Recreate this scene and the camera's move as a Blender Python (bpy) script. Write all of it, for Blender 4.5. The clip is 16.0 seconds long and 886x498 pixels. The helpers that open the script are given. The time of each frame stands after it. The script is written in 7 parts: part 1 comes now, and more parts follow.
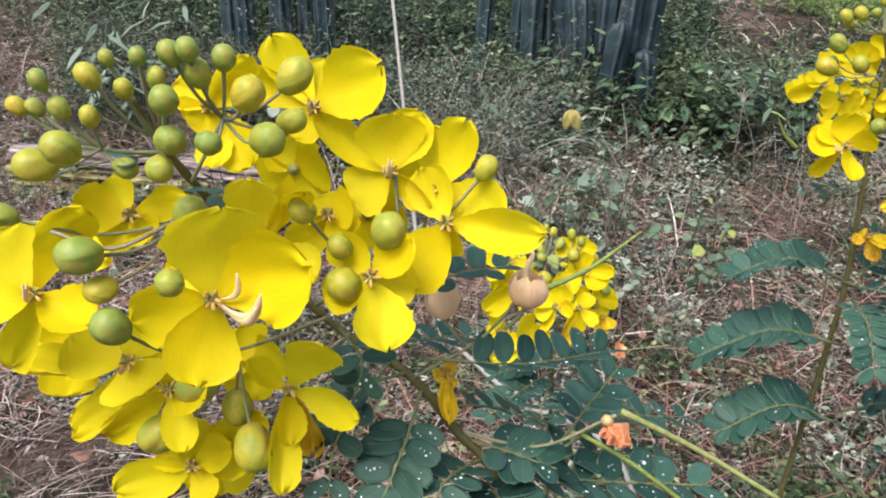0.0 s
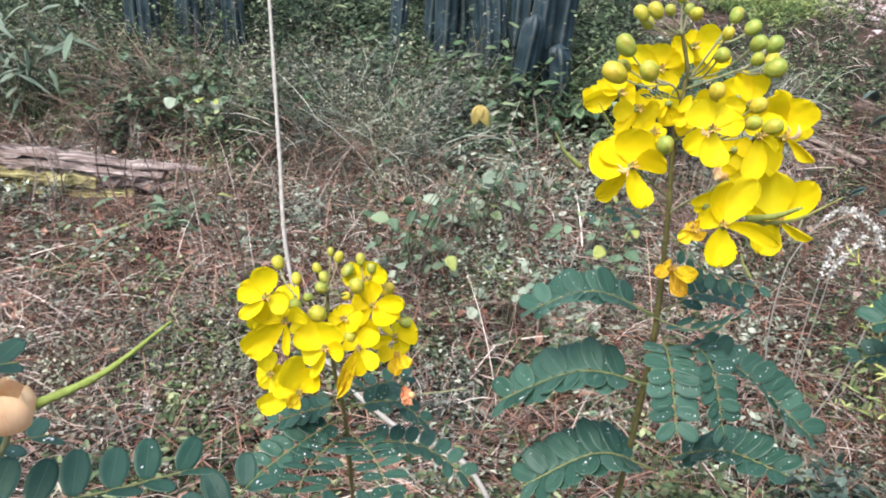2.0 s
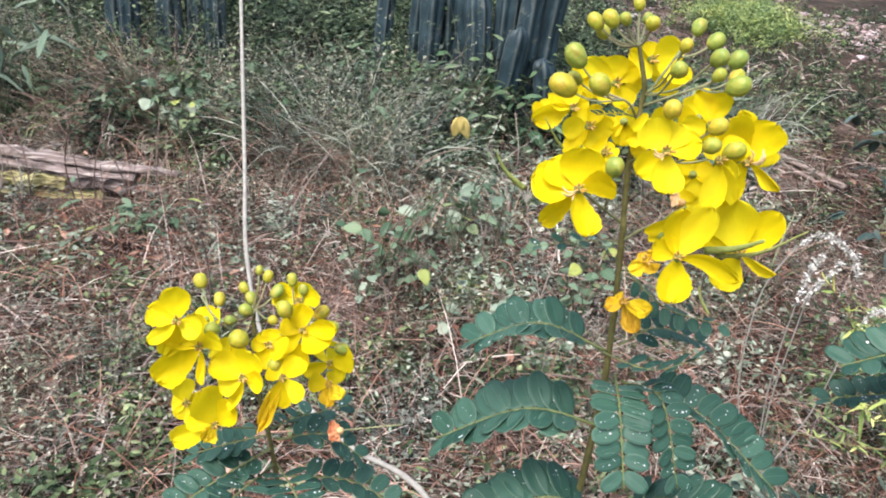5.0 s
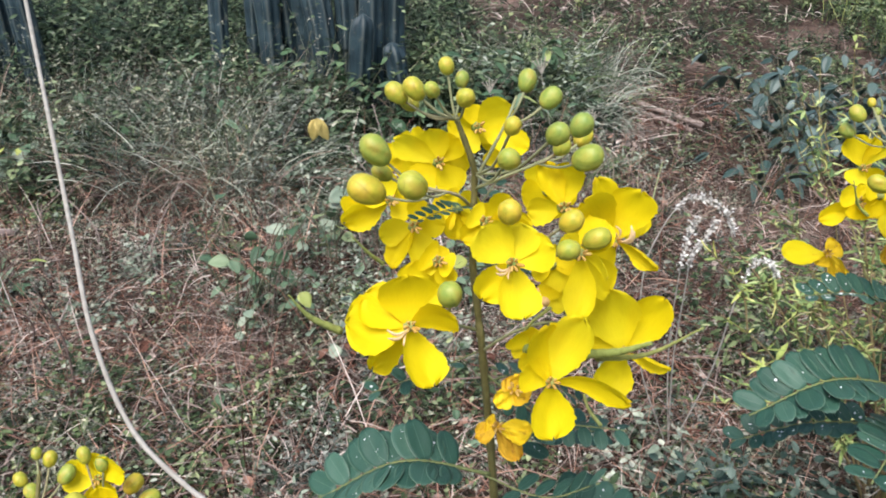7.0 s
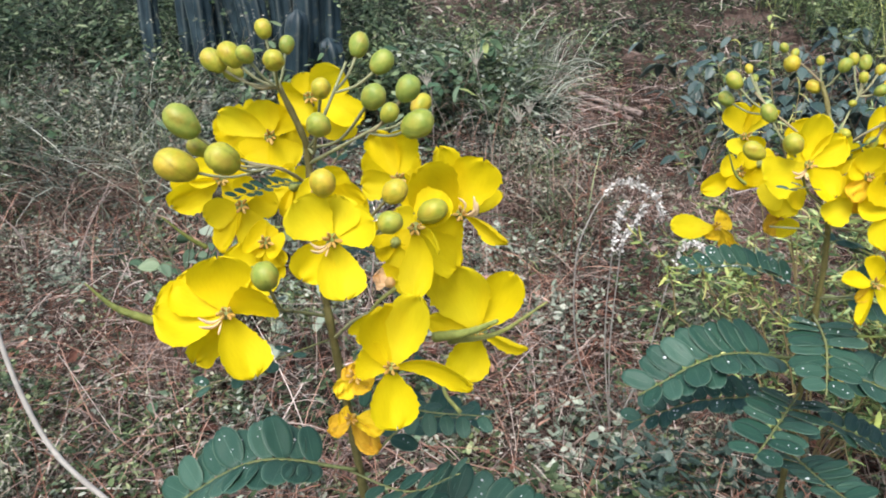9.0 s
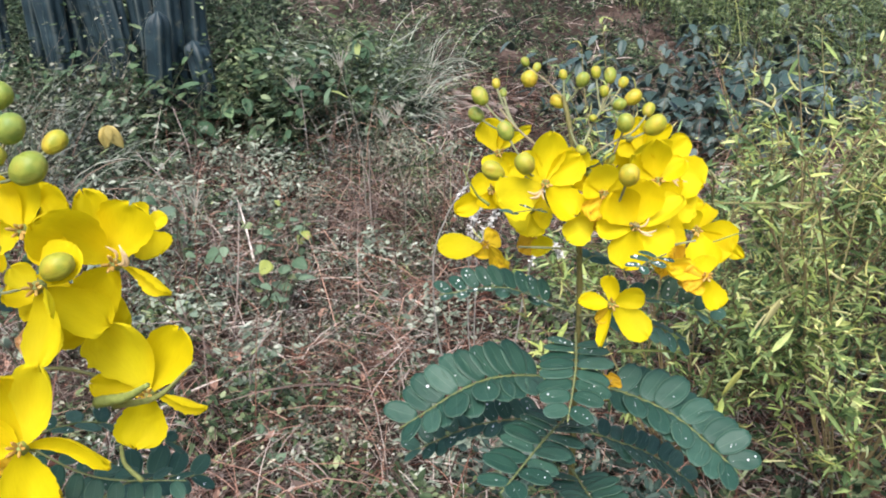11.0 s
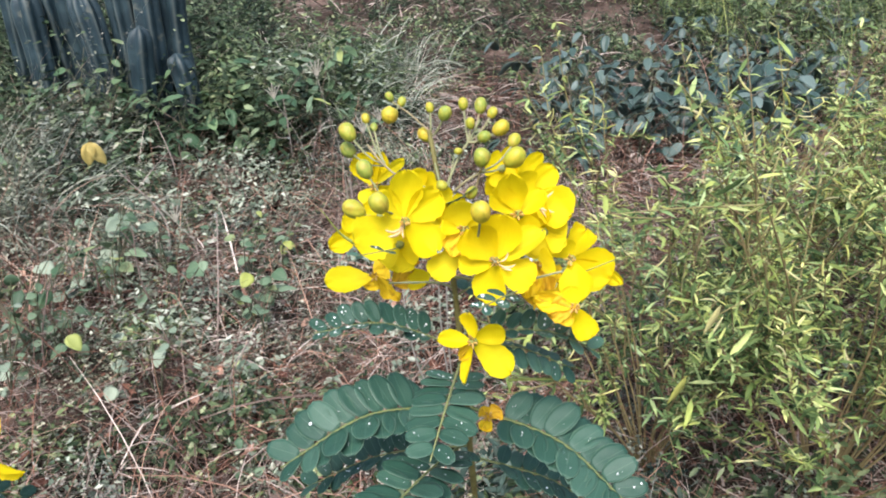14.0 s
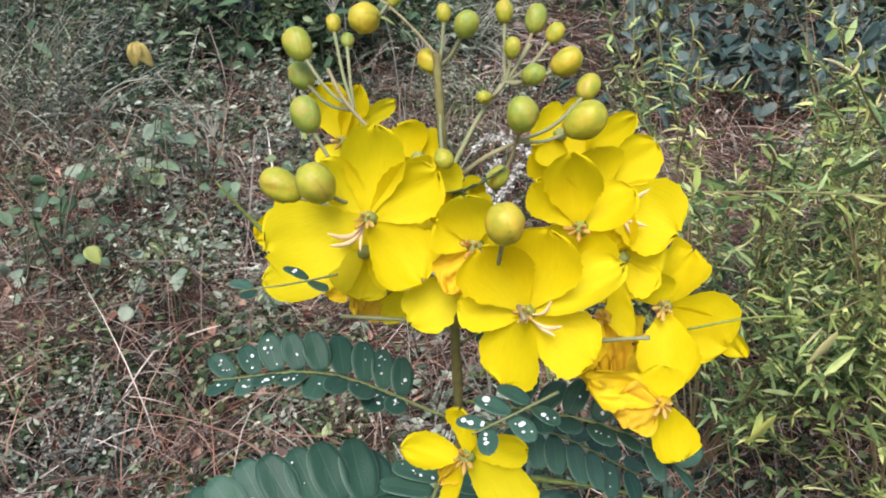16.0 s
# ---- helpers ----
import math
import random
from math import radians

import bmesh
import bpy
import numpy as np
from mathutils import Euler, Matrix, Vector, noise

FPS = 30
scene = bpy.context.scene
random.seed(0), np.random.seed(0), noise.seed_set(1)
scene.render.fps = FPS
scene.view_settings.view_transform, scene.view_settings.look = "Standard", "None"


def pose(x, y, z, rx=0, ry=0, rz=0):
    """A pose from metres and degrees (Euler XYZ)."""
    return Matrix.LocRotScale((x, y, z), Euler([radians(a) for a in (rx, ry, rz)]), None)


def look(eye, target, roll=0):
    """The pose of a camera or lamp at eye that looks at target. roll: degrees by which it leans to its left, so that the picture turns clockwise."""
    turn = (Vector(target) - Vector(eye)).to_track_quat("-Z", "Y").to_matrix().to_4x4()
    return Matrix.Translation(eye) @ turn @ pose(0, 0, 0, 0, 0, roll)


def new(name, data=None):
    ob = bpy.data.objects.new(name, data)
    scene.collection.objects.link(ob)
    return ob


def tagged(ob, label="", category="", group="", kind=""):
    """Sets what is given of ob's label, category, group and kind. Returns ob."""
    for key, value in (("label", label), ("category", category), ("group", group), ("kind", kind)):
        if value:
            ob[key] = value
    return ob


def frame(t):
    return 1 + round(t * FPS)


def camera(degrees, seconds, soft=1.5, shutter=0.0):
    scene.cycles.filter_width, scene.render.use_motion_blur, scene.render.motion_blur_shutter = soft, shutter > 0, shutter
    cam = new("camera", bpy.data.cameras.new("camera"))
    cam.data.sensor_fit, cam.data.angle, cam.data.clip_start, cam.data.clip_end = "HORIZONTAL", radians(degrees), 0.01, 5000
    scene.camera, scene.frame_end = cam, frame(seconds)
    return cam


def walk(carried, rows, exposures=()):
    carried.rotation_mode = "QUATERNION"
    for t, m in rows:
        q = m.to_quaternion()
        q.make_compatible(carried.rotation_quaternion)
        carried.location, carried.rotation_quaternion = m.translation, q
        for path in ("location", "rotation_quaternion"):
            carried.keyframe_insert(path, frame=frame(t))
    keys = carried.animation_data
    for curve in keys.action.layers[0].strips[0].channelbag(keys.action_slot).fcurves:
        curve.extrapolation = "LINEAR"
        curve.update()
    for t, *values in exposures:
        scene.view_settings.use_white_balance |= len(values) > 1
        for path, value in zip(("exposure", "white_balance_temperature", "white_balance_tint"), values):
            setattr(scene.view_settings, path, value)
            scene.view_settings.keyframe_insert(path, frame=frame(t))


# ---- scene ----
cam = camera(59.73, 16.0, soft=1.95)
# seconds, eye, target, roll
PATH = [
    (0, (-0.0153, -0.2303, 1.1380), (-0.3319, 0.6155, 0.7085), 1.13),
    (0.5, (0.0054, -0.1948, 1.1285), (-0.2914, 0.6526, 0.6882), 1.80),
    (1, (0.0354, -0.1658, 1.1247), (-0.2316, 0.6910, 0.6837), 2.30),
    (1.5, (0.0537, -0.1399, 1.1295), (-0.1866, 0.7255, 0.6896), 2.42),
    (2, (0.0638, -0.1112, 1.1279), (-0.1768, 0.7557, 0.6913), 3.28),
    (2.5, (0.0772, -0.0859, 1.1285), (-0.1658, 0.7831, 0.6975), 3.72),
    (3, (0.0738, -0.0774, 1.1231), (-0.1708, 0.7954, 0.7007), 4.94),
    (3.2, (0.0705, -0.0766, 1.1234), (-0.1750, 0.7955, 0.7002), 5.00),
    (5.3, (0.0847, -0.0574, 1.1186), (-0.1265, 0.8239, 0.6958), 5.72),
    (5.5, (0.0950, -0.0364, 1.1240), (-0.0857, 0.8518, 0.7016), 4.81),
    (6, (0.1136, 0.0019, 1.1353), (-0.0090, 0.9005, 0.7140), 1.97),
    (6.5, (0.1093, 0.0387, 1.1407), (0.0206, 0.9357, 0.7077), -0.49),
    (7, (0.0874, 0.0507, 1.1419), (0.0039, 0.9429, 0.6980), -1.06),
    (7.5, (0.0842, 0.0651, 1.1529), (0.0002, 0.9646, 0.7240), -2.42),
    (8, (0.1007, 0.0720, 1.1486), (0.0315, 0.9726, 0.7195), -2.78),
    (8.5, (0.1162, 0.0661, 1.1329), (0.0677, 0.9641, 0.6955), -2.11),
    (9, (0.1302, 0.0687, 1.1252), (0.1029, 0.9621, 0.6770), -1.55),
    (9.5, (0.1479, 0.0771, 1.1231), (0.1429, 0.9697, 0.6723), -0.90),
    (10, (0.1777, 0.0830, 1.1215), (0.2191, 0.9740, 0.6693), 0.11),
    (10.2, (0.1855, 0.0863, 1.1218), (0.2403, 0.9767, 0.6699), -0.15),
    (12.3, (0.2381, 0.0988, 1.1340), (0.3827, 0.9782, 0.6804), -0.03),
    (12.5, (0.2397, 0.1005, 1.1330), (0.3884, 0.9790, 0.6791), -0.13),
    (13, (0.2400, 0.1096, 1.1282), (0.3977, 0.9857, 0.6727), -0.31),
    (13.5, (0.2462, 0.1093, 1.1345), (0.3968, 0.9889, 0.6832), -0.84),
    (14, (0.2795, 0.0965, 1.1408), (0.3677, 0.9830, 0.6866), -2.90),
    (14.5, (0.3025, 0.1249, 1.1421), (0.3661, 1.0049, 0.6713), -3.42),
    (15, (0.3147, 0.1724, 1.1170), (0.3467, 1.0459, 0.6313), -1.23),
    (15.5, (0.3182, 0.2193, 1.0942), (0.3340, 1.0760, 0.5786), 0.03),
    (16, (0.3114, 0.2514, 1.0872), (0.3219, 1.1005, 0.5591), 0.82),
]
# the camera's own exposure, in stops
EXPOSURES = [(0.0, 0.88), (1.2, 1.02), (2.5, 1.22), (5.5, 1.17), (7.5, 0.90), (10.0, 0.90), (12.5, 1.06), (14.0, 1.10), (15.2, 0.88), (16.0, 0.72)]
walk(cam, [(t, look(eye, target, roll)) for t, eye, target, roll in PATH], EXPOSURES)
# ---- end of camera ----

# ---- light: a bright, lightly clouded sky ----
world = bpy.data.worlds.new("sky")
scene.world = world
world.use_nodes = True
wn = world.node_tree.nodes
sky = wn.new("ShaderNodeTexSky")
sky.sky_type, sky.sun_disc = "NISHITA", False
sky.sun_elevation, sky.sun_rotation = radians(60), radians(197)
sky.dust_density, sky.air_density, sky.ozone_density = 3.0, 1.0, 0.6
wn["Background"].inputs["Strength"].default_value = 0.135
world.node_tree.links.new(sky.outputs[0], wn["Background"].inputs["Color"])
sun_data = bpy.data.lights.new("sun", "SUN")
sun_data.energy, sun_data.angle, sun_data.color = 2.75, radians(34), (1.0, 0.975, 0.985)
sun = new("sun", sun_data)
sun.matrix_world = look((-0.85, -2.85, 5.2), (0, 0, 0))


# ---- materials ----
def material(name, rough=0.6, spec=0.3):
    m = bpy.data.materials.new(name)
    m.use_nodes = True
    nt = m.node_tree
    b = nt.nodes["Principled BSDF"]
    b.inputs["Roughness"].default_value = rough
    b.inputs["Specular IOR Level"].default_value = spec
    return m, nt, b


def ramp(nt, fac, stops):
    r = nt.nodes.new("ShaderNodeValToRGB")
    while len(r.color_ramp.elements) < len(stops):
        r.color_ramp.elements.new(0.5)
    for e, (p, c) in zip(r.color_ramp.elements, stops):
        e.position, e.color = p, (*c, 1)
    nt.links.new(fac, r.inputs[0])
    return r.outputs[0]


def noise_tex(nt, scale, detail=3.0, coords="Object", squash=None):
    tc = nt.nodes.new("ShaderNodeTexCoord")
    src = tc.outputs[coords]
    if squash:
        mp = nt.nodes.new("ShaderNodeMapping")
        mp.inputs["Scale"].default_value = squash
        nt.links.new(src, mp.inputs[0])
        src = mp.outputs[0]
    n = nt.nodes.new("ShaderNodeTexNoise")
    n.inputs["Scale"].default_value, n.inputs["Detail"].default_value = scale, detail
    nt.links.new(src, n.inputs["Vector"])
    return n.outputs["Fac"]


def mixed(nt, kind, fac, a, b):
    m = nt.nodes.new("ShaderNodeMix")
    m.data_type, m.blend_type = "RGBA", kind
    for sock, v in ((m.inputs[0], fac), (m.inputs[6], a), (m.inputs[7], b)):
        if isinstance(v, (int, float)):
            sock.default_value = v
        elif isinstance(v, tuple):
            sock.default_value = (*v, 1)
        else:
            nt.links.new(v, sock)
    return m.outputs[2]


def bumped(nt, b, height, strength, dist):
    u = nt.nodes.new("ShaderNodeBump")
    u.inputs["Strength"].default_value, u.inputs["Distance"].default_value = strength, dist
    nt.links.new(height, u.inputs["Height"])
    nt.links.new(u.outputs[0], b.inputs["Normal"])


def thin(m, nt, b, colour, share):
    """Lets light through a thin blade or petal."""
    t = nt.nodes.new("ShaderNodeBsdfTranslucent")
    mix = nt.nodes.new("ShaderNodeMixShader")
    mix.inputs[0].default_value = share
    nt.links.new(colour, t.inputs[0])
    nt.links.new(b.outputs[0], mix.inputs[1])
    nt.links.new(t.outputs[0], mix.inputs[2])
    nt.links.new(mix.outputs[0], nt.nodes["Material Output"].inputs[0])


def random_of(nt, per="object"):
    if per == "object":
        return nt.nodes.new("ShaderNodeObjectInfo").outputs["Random"]
    return nt.nodes.new("ShaderNodeNewGeometry").outputs["Random Per Island"]


def petal_material(name, stops, tip, share=0.3, old=False):
    m, nt, b = material(name, 0.6, 0.14)
    base = ramp(nt, random_of(nt), stops)
    tc = nt.nodes.new("ShaderNodeTexCoord")
    sep = nt.nodes.new("ShaderNodeSeparateXYZ")
    nt.links.new(tc.outputs["UV"], sep.inputs[0])
    claw = ramp(nt, sep.outputs[0], [(0.0, (0.75, 0.7, 0.5)), (0.2, (1, 1, 1))])
    col = mixed(nt, "MULTIPLY", 0.7, base, claw)
    wilt = ramp(nt, noise_tex(nt, 3.0, 4, "UV"), [(0.56, (0, 0, 0)), (0.72, (1, 1, 1))])
    if old:
        rim = ramp(nt, sep.outputs[0], [(0.0, (0.45, 0.45, 0.45)), (0.5, (0.6, 0.6, 0.6)), (1.0, (0.9, 0.9, 0.9))])
    else:
        rim = ramp(nt, sep.outputs[0], [(0.80, (0, 0, 0)), (1.0, (0.55, 0.55, 0.55))])
    col = mixed(nt, "MIX", mixed(nt, "MULTIPLY", 1.0, wilt, rim), col, tip)
    veins = noise_tex(nt, 5.0, 3, "UV", (1.2, 9.0, 1.0))
    col = mixed(nt, "MULTIPLY", 0.3, col, ramp(nt, veins, [(0.35, (0.85, 0.8, 0.7)), (0.62, (1, 1, 1))]))
    nt.links.new(col, b.inputs["Base Color"])
    bumped(nt, b, veins, 0.3, 0.0005)
    thin(m, nt, b, col, share)
    return m


M_PETAL = petal_material("petal_yellow", [(0.0, (0.77, 0.60, 0.005)), (0.6, (0.78, 0.635, 0.007)), (1.0, (0.78, 0.665, 0.016))], (0.74, 0.44, 0.02), 0.42)
M_OLD = petal_material("petal_wilting", [(0.0, (0.60, 0.35, 0.03)), (0.4, (0.74, 0.49, 0.025)), (1.0, (0.82, 0.60, 0.02))], (0.30, 0.14, 0.03), old=True)
M_PALE = petal_material("petal_faded", [(0.0, (0.94, 0.64, 0.38)), (1.0, (0.95, 0.73, 0.46))], (0.92, 0.52, 0.30), 0.3, old=True)
M_RED = petal_material("petal_dried", [(0.0, (0.74, 0.32, 0.16)), (1.0, (0.80, 0.40, 0.22))], (0.55, 0.22, 0.10), 0.42, old=True)
PETALS = [M_PETAL, M_OLD, M_PALE, M_RED]


def bud_material():
    m, nt, b = material("bud_green", 0.5, 0.35)
    base = ramp(nt, random_of(nt), [(0.0, (0.21, 0.265, 0.055)), (0.40, (0.305, 0.315, 0.044)), (0.80, (0.375, 0.34, 0.034)), (1.0, (0.46, 0.355, 0.032))])
    blot = ramp(nt, noise_tex(nt, 1.6, 3), [(0.36, (0.70, 0.84, 0.75)), (0.64, (1.15, 1.05, 0.9))])
    col = mixed(nt, "MULTIPLY", 1.0, base, blot)
    seam = ramp(nt, noise_tex(nt, 9.0, 3), [(0.3, (0.75, 0.72, 0.62)), (0.5, (1, 1, 1))])
    col = mixed(nt, "MULTIPLY", 0.35, col, seam)
    tc = nt.nodes.new("ShaderNodeTexCoord")
    sep = nt.nodes.new("ShaderNodeSeparateXYZ")
    nt.links.new(tc.outputs["UV"], sep.inputs[0])
    line = ramp(nt, sep.outputs[0], [(0.0, (0.5, 0.5, 0.5)), (0.04, (0.22, 0.22, 0.22)), (0.10, (0, 0, 0))])
    brown = ramp(nt, noise_tex(nt, 1.3, 4), [(0.54, (0, 0, 0)), (0.70, (0.55, 0.55, 0.55))])
    col = mixed(nt, "MIX", brown, col, (0.30, 0.19, 0.035))
    col = mixed(nt, "MIX", line, col, (0.10, 0.085, 0.02))
    foot = ramp(nt, sep.outputs[1], [(0.0, (0.5, 0.5, 0.5)), (0.22, (0, 0, 0))])
    col = mixed(nt, "MIX", foot, col, (0.20, 0.17, 0.04))
    nt.links.new(col, b.inputs["Base Color"])
    bumped(nt, b, noise_tex(nt, 5.0, 2), 0.05, 0.015)
    return m


def leaf_material(name, stops, edge, share=0.22, rough=0.5):
    m, nt, b = material(name, rough, 0.3)
    base = ramp(nt, random_of(nt), stops)
    tc = nt.nodes.new("ShaderNodeTexCoord")
    sep = nt.nodes.new("ShaderNodeSeparateXYZ")
    nt.links.new(tc.outputs["UV"], sep.inputs[0])
    veins = noise_tex(nt, 6.0, 3, "UV", (6.0, 1.0, 1.0))
    col = mixed(nt, "MULTIPLY", 0.4, base, ramp(nt, veins, [(0.3, (0.75, 0.82, 0.8)), (0.65, (1.1, 1.06, 1.05))]))
    spots = ramp(nt, noise_tex(nt, 420.0, 2), [(0.66, (0, 0, 0)), (0.74, (0.35, 0.35, 0.35))])
    col = mixed(nt, "MIX", spots, col, edge)
    margin = ramp(nt, sep.outputs[1], [(0.90, (0, 0, 0)), (0.99, (0.6, 0.6, 0.6))])
    rib = ramp(nt, sep.outputs[1], [(0.0, (0.35, 0.35, 0.35)), (0.04, (0, 0, 0))])
    col = mixed(nt, "MIX", margin, col, edge)
    col = mixed(nt, "MIX", rib, col, edge)
    nt.links.new(col, b.inputs["Base Color"])
    bumped(nt, b, veins, 0.25, 0.0008)
    thin(m, nt, b, col, share)
    return m


def plain_material(name, stops, per="object", rough=0.7, scale=40.0, share=0.0, spec=0.25, bump=0.3, dist=0.003, drift=None):
    m, nt, b = material(name, rough, spec)
    col = ramp(nt, random_of(nt, per), stops)
    if drift:
        # kinds that grow in patches: the tone wanders over the ground
        wander = noise_tex(nt, drift[0], 3)
        col = mixed(nt, "MULTIPLY", 1.0, col, ramp(nt, wander, [(0.36, drift[1]), (0.64, drift[2])]))
    grain = noise_tex(nt, scale, 4)
    col = mixed(nt, "MULTIPLY", 0.6, col, ramp(nt, grain, [(0.3, (0.62, 0.6, 0.58)), (0.7, (1.12, 1.12, 1.12))]))
    nt.links.new(col, b.inputs["Base Color"])
    if bump:
        bumped(nt, b, grain, bump, dist)
    if share:
        thin(m, nt, b, col, share)
    return m


M_BUD = bud_material()
M_LEAFLET = leaf_material("leaflet_blue_green", [(0.0, (0.021, 0.066, 0.045)), (0.6, (0.033, 0.090, 0.062)), (1.0, (0.056, 0.124, 0.088))], (0.16, 0.25, 0.18), rough=0.46)
M_STEM = plain_material("green_stem", [(0.0, (0.12, 0.11, 0.04)), (1.0, (0.17, 0.15, 0.05))], scale=300.0)
M_STALK = plain_material("pale_stalk", [(0.0, (0.20, 0.22, 0.11)), (0.6, (0.27, 0.28, 0.15)), (1.0, (0.27, 0.22, 0.13))], scale=300.0)
M_RACHIS = plain_material("green_midrib", [(0.0, (0.13, 0.16, 0.06)), (1.0, (0.19, 0.21, 0.09))], scale=300.0)
M_WEEDSTEM = plain_material("weed_stem", [(0.0, (0.06, 0.075, 0.045)), (0.6, (0.10, 0.11, 0.065)), (1.0, (0.16, 0.11, 0.085))], scale=200.0)
M_POD = plain_material("green_pod", [(0.0, (0.20, 0.26, 0.06)), (1.0, (0.27, 0.29, 0.10))], scale=500.0)
M_ANTHER = plain_material("anther_tan", [(0.0, (0.75, 0.52, 0.26)), (1.0, (0.80, 0.60, 0.36))], scale=900.0)
M_HEART_ANTHER = plain_material("anther_orange", [(0.0, (0.46, 0.26, 0.05)), (1.0, (0.60, 0.40, 0.12))], scale=900.0)
M_STRAW = plain_material("dry_straw", [(0.0, (0.030, 0.023, 0.019)), (0.35, (0.110, 0.081, 0.071)), (0.65, (0.295, 0.237, 0.213)), (0.88, (0.47, 0.405, 0.37)), (1.0, (0.64, 0.59, 0.54))], "island", 0.85, 60.0, 0.1, 0.08, bump=0, drift=(3.0, (0.52, 0.47, 0.44), (1.42, 1.38, 1.34)))
M_RUST = plain_material("rusty_straw", [(0.0, (0.08, 0.038, 0.030)), (0.5, (0.26, 0.145, 0.108)), (1.0, (0.50, 0.35, 0.275))], "island", 0.85, 60.0, 0.1, 0.08, bump=0, drift=(3.0, (0.7, 0.62, 0.6), (1.2, 1.1, 1.05)))
M_WEED = plain_material("weed_green", [(0.0, (0.014, 0.026, 0.012)), (0.35, (0.06, 0.095, 0.048)), (0.75, (0.15, 0.205, 0.105)), (1.0, (0.36, 0.41, 0.25))], "island", 0.6, 60.0, 0.2, 0.15, bump=0, drift=(4.0, (0.55, 0.60, 0.62), (1.30, 1.25, 1.05)))
M_GREY = plain_material("weed_grey_green", [(0.0, (0.016, 0.022, 0.016)), (0.4, (0.095, 0.113, 0.093)), (0.8, (0.27, 0.285, 0.245)), (1.0, (0.44, 0.44, 0.39))], "island", 0.75, 60.0, 0.15, 0.1, bump=0, drift=(4.0, (0.55, 0.60, 0.62), (1.30, 1.25, 1.05)))
M_PALEWEED = plain_material("weed_pale_green", [(0.0, (0.08, 0.115, 0.08)), (0.4, (0.20, 0.25, 0.185)), (0.8, (0.34, 0.39, 0.30)), (1.0, (0.55, 0.58, 0.48))], "island", 0.65, 60.0, 0.2, 0.15, bump=0)
# darker copy of the weed green: low stops carry the shade of hedge hollows
M_HEDGE = plain_material("hedge_shaded_green", [(0.0, (0.006, 0.012, 0.007)), (0.5, (0.034, 0.060, 0.035)), (0.85, (0.125, 0.180, 0.105)), (1.0, (0.30, 0.36, 0.24))], "island", 0.6, 60.0, 0.2, 0.15, bump=0, drift=(4.0, (0.55, 0.60, 0.62), (1.30, 1.25, 1.05)))
M_BLUEWEED = plain_material("weed_blue_green", [(0.0, (0.014, 0.028, 0.022)), (0.5, (0.05, 0.085, 0.068)), (1.0, (0.15, 0.20, 0.165))], "island", 0.6, 60.0, 0.2, 0.15, bump=0)
M_LIME = plain_material("bush_yellow_green", [(0.0, (0.024, 0.045, 0.018)), (0.35, (0.13, 0.18, 0.062)), (0.7, (0.34, 0.395, 0.135)), (1.0, (0.70, 0.69, 0.32))], "island", 0.6, 80.0, 0.25, 0.2, bump=0, drift=(6.0, (0.62, 0.82, 0.95), (1.12, 1.14, 0.90)))
M_GREENTWIG = plain_material("green_brown_twig", [(0.0, (0.13, 0.088, 0.045)), (0.6, (0.19, 0.15, 0.07)), (1.0, (0.26, 0.24, 0.10))], "island", 0.7, 120.0)
M_BARE = plain_material("bare_grey_stick", [(0.0, (0.28, 0.265, 0.235)), (1.0, (0.33, 0.315, 0.28))], "object", 0.75, 90.0)
M_YLEAF = plain_material("yellow_dead_leaf", [(0.0, (0.58, 0.46, 0.12)), (1.0, (0.66, 0.53, 0.20))], "object", 0.6, 60.0, 0.2)
M_PLUME = plain_material("white_plume", [(0.0, (0.40, 0.39, 0.35)), (0.6, (0.62, 0.61, 0.57)), (1.0, (0.80, 0.79, 0.75))], "island", 0.8, 60.0, 0.2, bump=0)
M_SEED = plain_material("dull_seed_head", [(0.0, (0.17, 0.16, 0.13)), (0.6, (0.33, 0.31, 0.26)), (1.0, (0.52, 0.50, 0.43))], "island", 0.8, 60.0, 0.15, bump=0)
M_STONE = plain_material("pale_stone", [(0.0, (0.16, 0.10, 0.095)), (0.5, (0.31, 0.22, 0.215)), (1.0, (0.56, 0.47, 0.48))], "island", 0.8, 30.0)


def cactus_material():
    m, nt, b = material("cactus_blue_green", 0.55, 0.35)
    base = ramp(nt, noise_tex(nt, 9.0, 4), [(0.3, (0.006, 0.015, 0.020)), (0.55, (0.016, 0.034, 0.043)), (0.75, (0.045, 0.075, 0.085))])
    scar = ramp(nt, noise_tex(nt, 30.0, 5), [(0.62, (0, 0, 0)), (0.72, (0.6, 0.6, 0.6))])
    col = mixed(nt, "MIX", scar, base, (0.13, 0.13, 0.10))
    tc = nt.nodes.new("ShaderNodeTexCoord")
    sep = nt.nodes.new("ShaderNodeSeparateXYZ")
    nt.links.new(tc.outputs["UV"], sep.inputs[0])
    crest = ramp(nt, sep.outputs[0], [(0.90, (0, 0, 0)), (0.99, (0.3, 0.3, 0.3))])
    col = mixed(nt, "MIX", crest, col, (0.16, 0.175, 0.15))
    nt.links.new(col, b.inputs["Base Color"])
    bumped(nt, b, noise_tex(nt, 50.0, 4), 0.4, 0.004)
    return m


def log_material(name, dark, mid, light):
    m, nt, b = material(name, 0.85, 0.15)
    g = noise_tex(nt, 6.0, 6, "Object", (1.0, 9.0, 9.0))
    col = ramp(nt, g, [(0.3, dark), (0.5, mid), (0.7, light)])
    stain = ramp(nt, noise_tex(nt, 5.0, 3), [(0.4, (0.55, 0.5, 0.45)), (0.6, (1, 1, 1))])
    col = mixed(nt, "MULTIPLY", 0.8, col, stain)
    nt.links.new(col, b.inputs["Base Color"])
    bumped(nt, b, g, 0.9, 0.02)
    return m


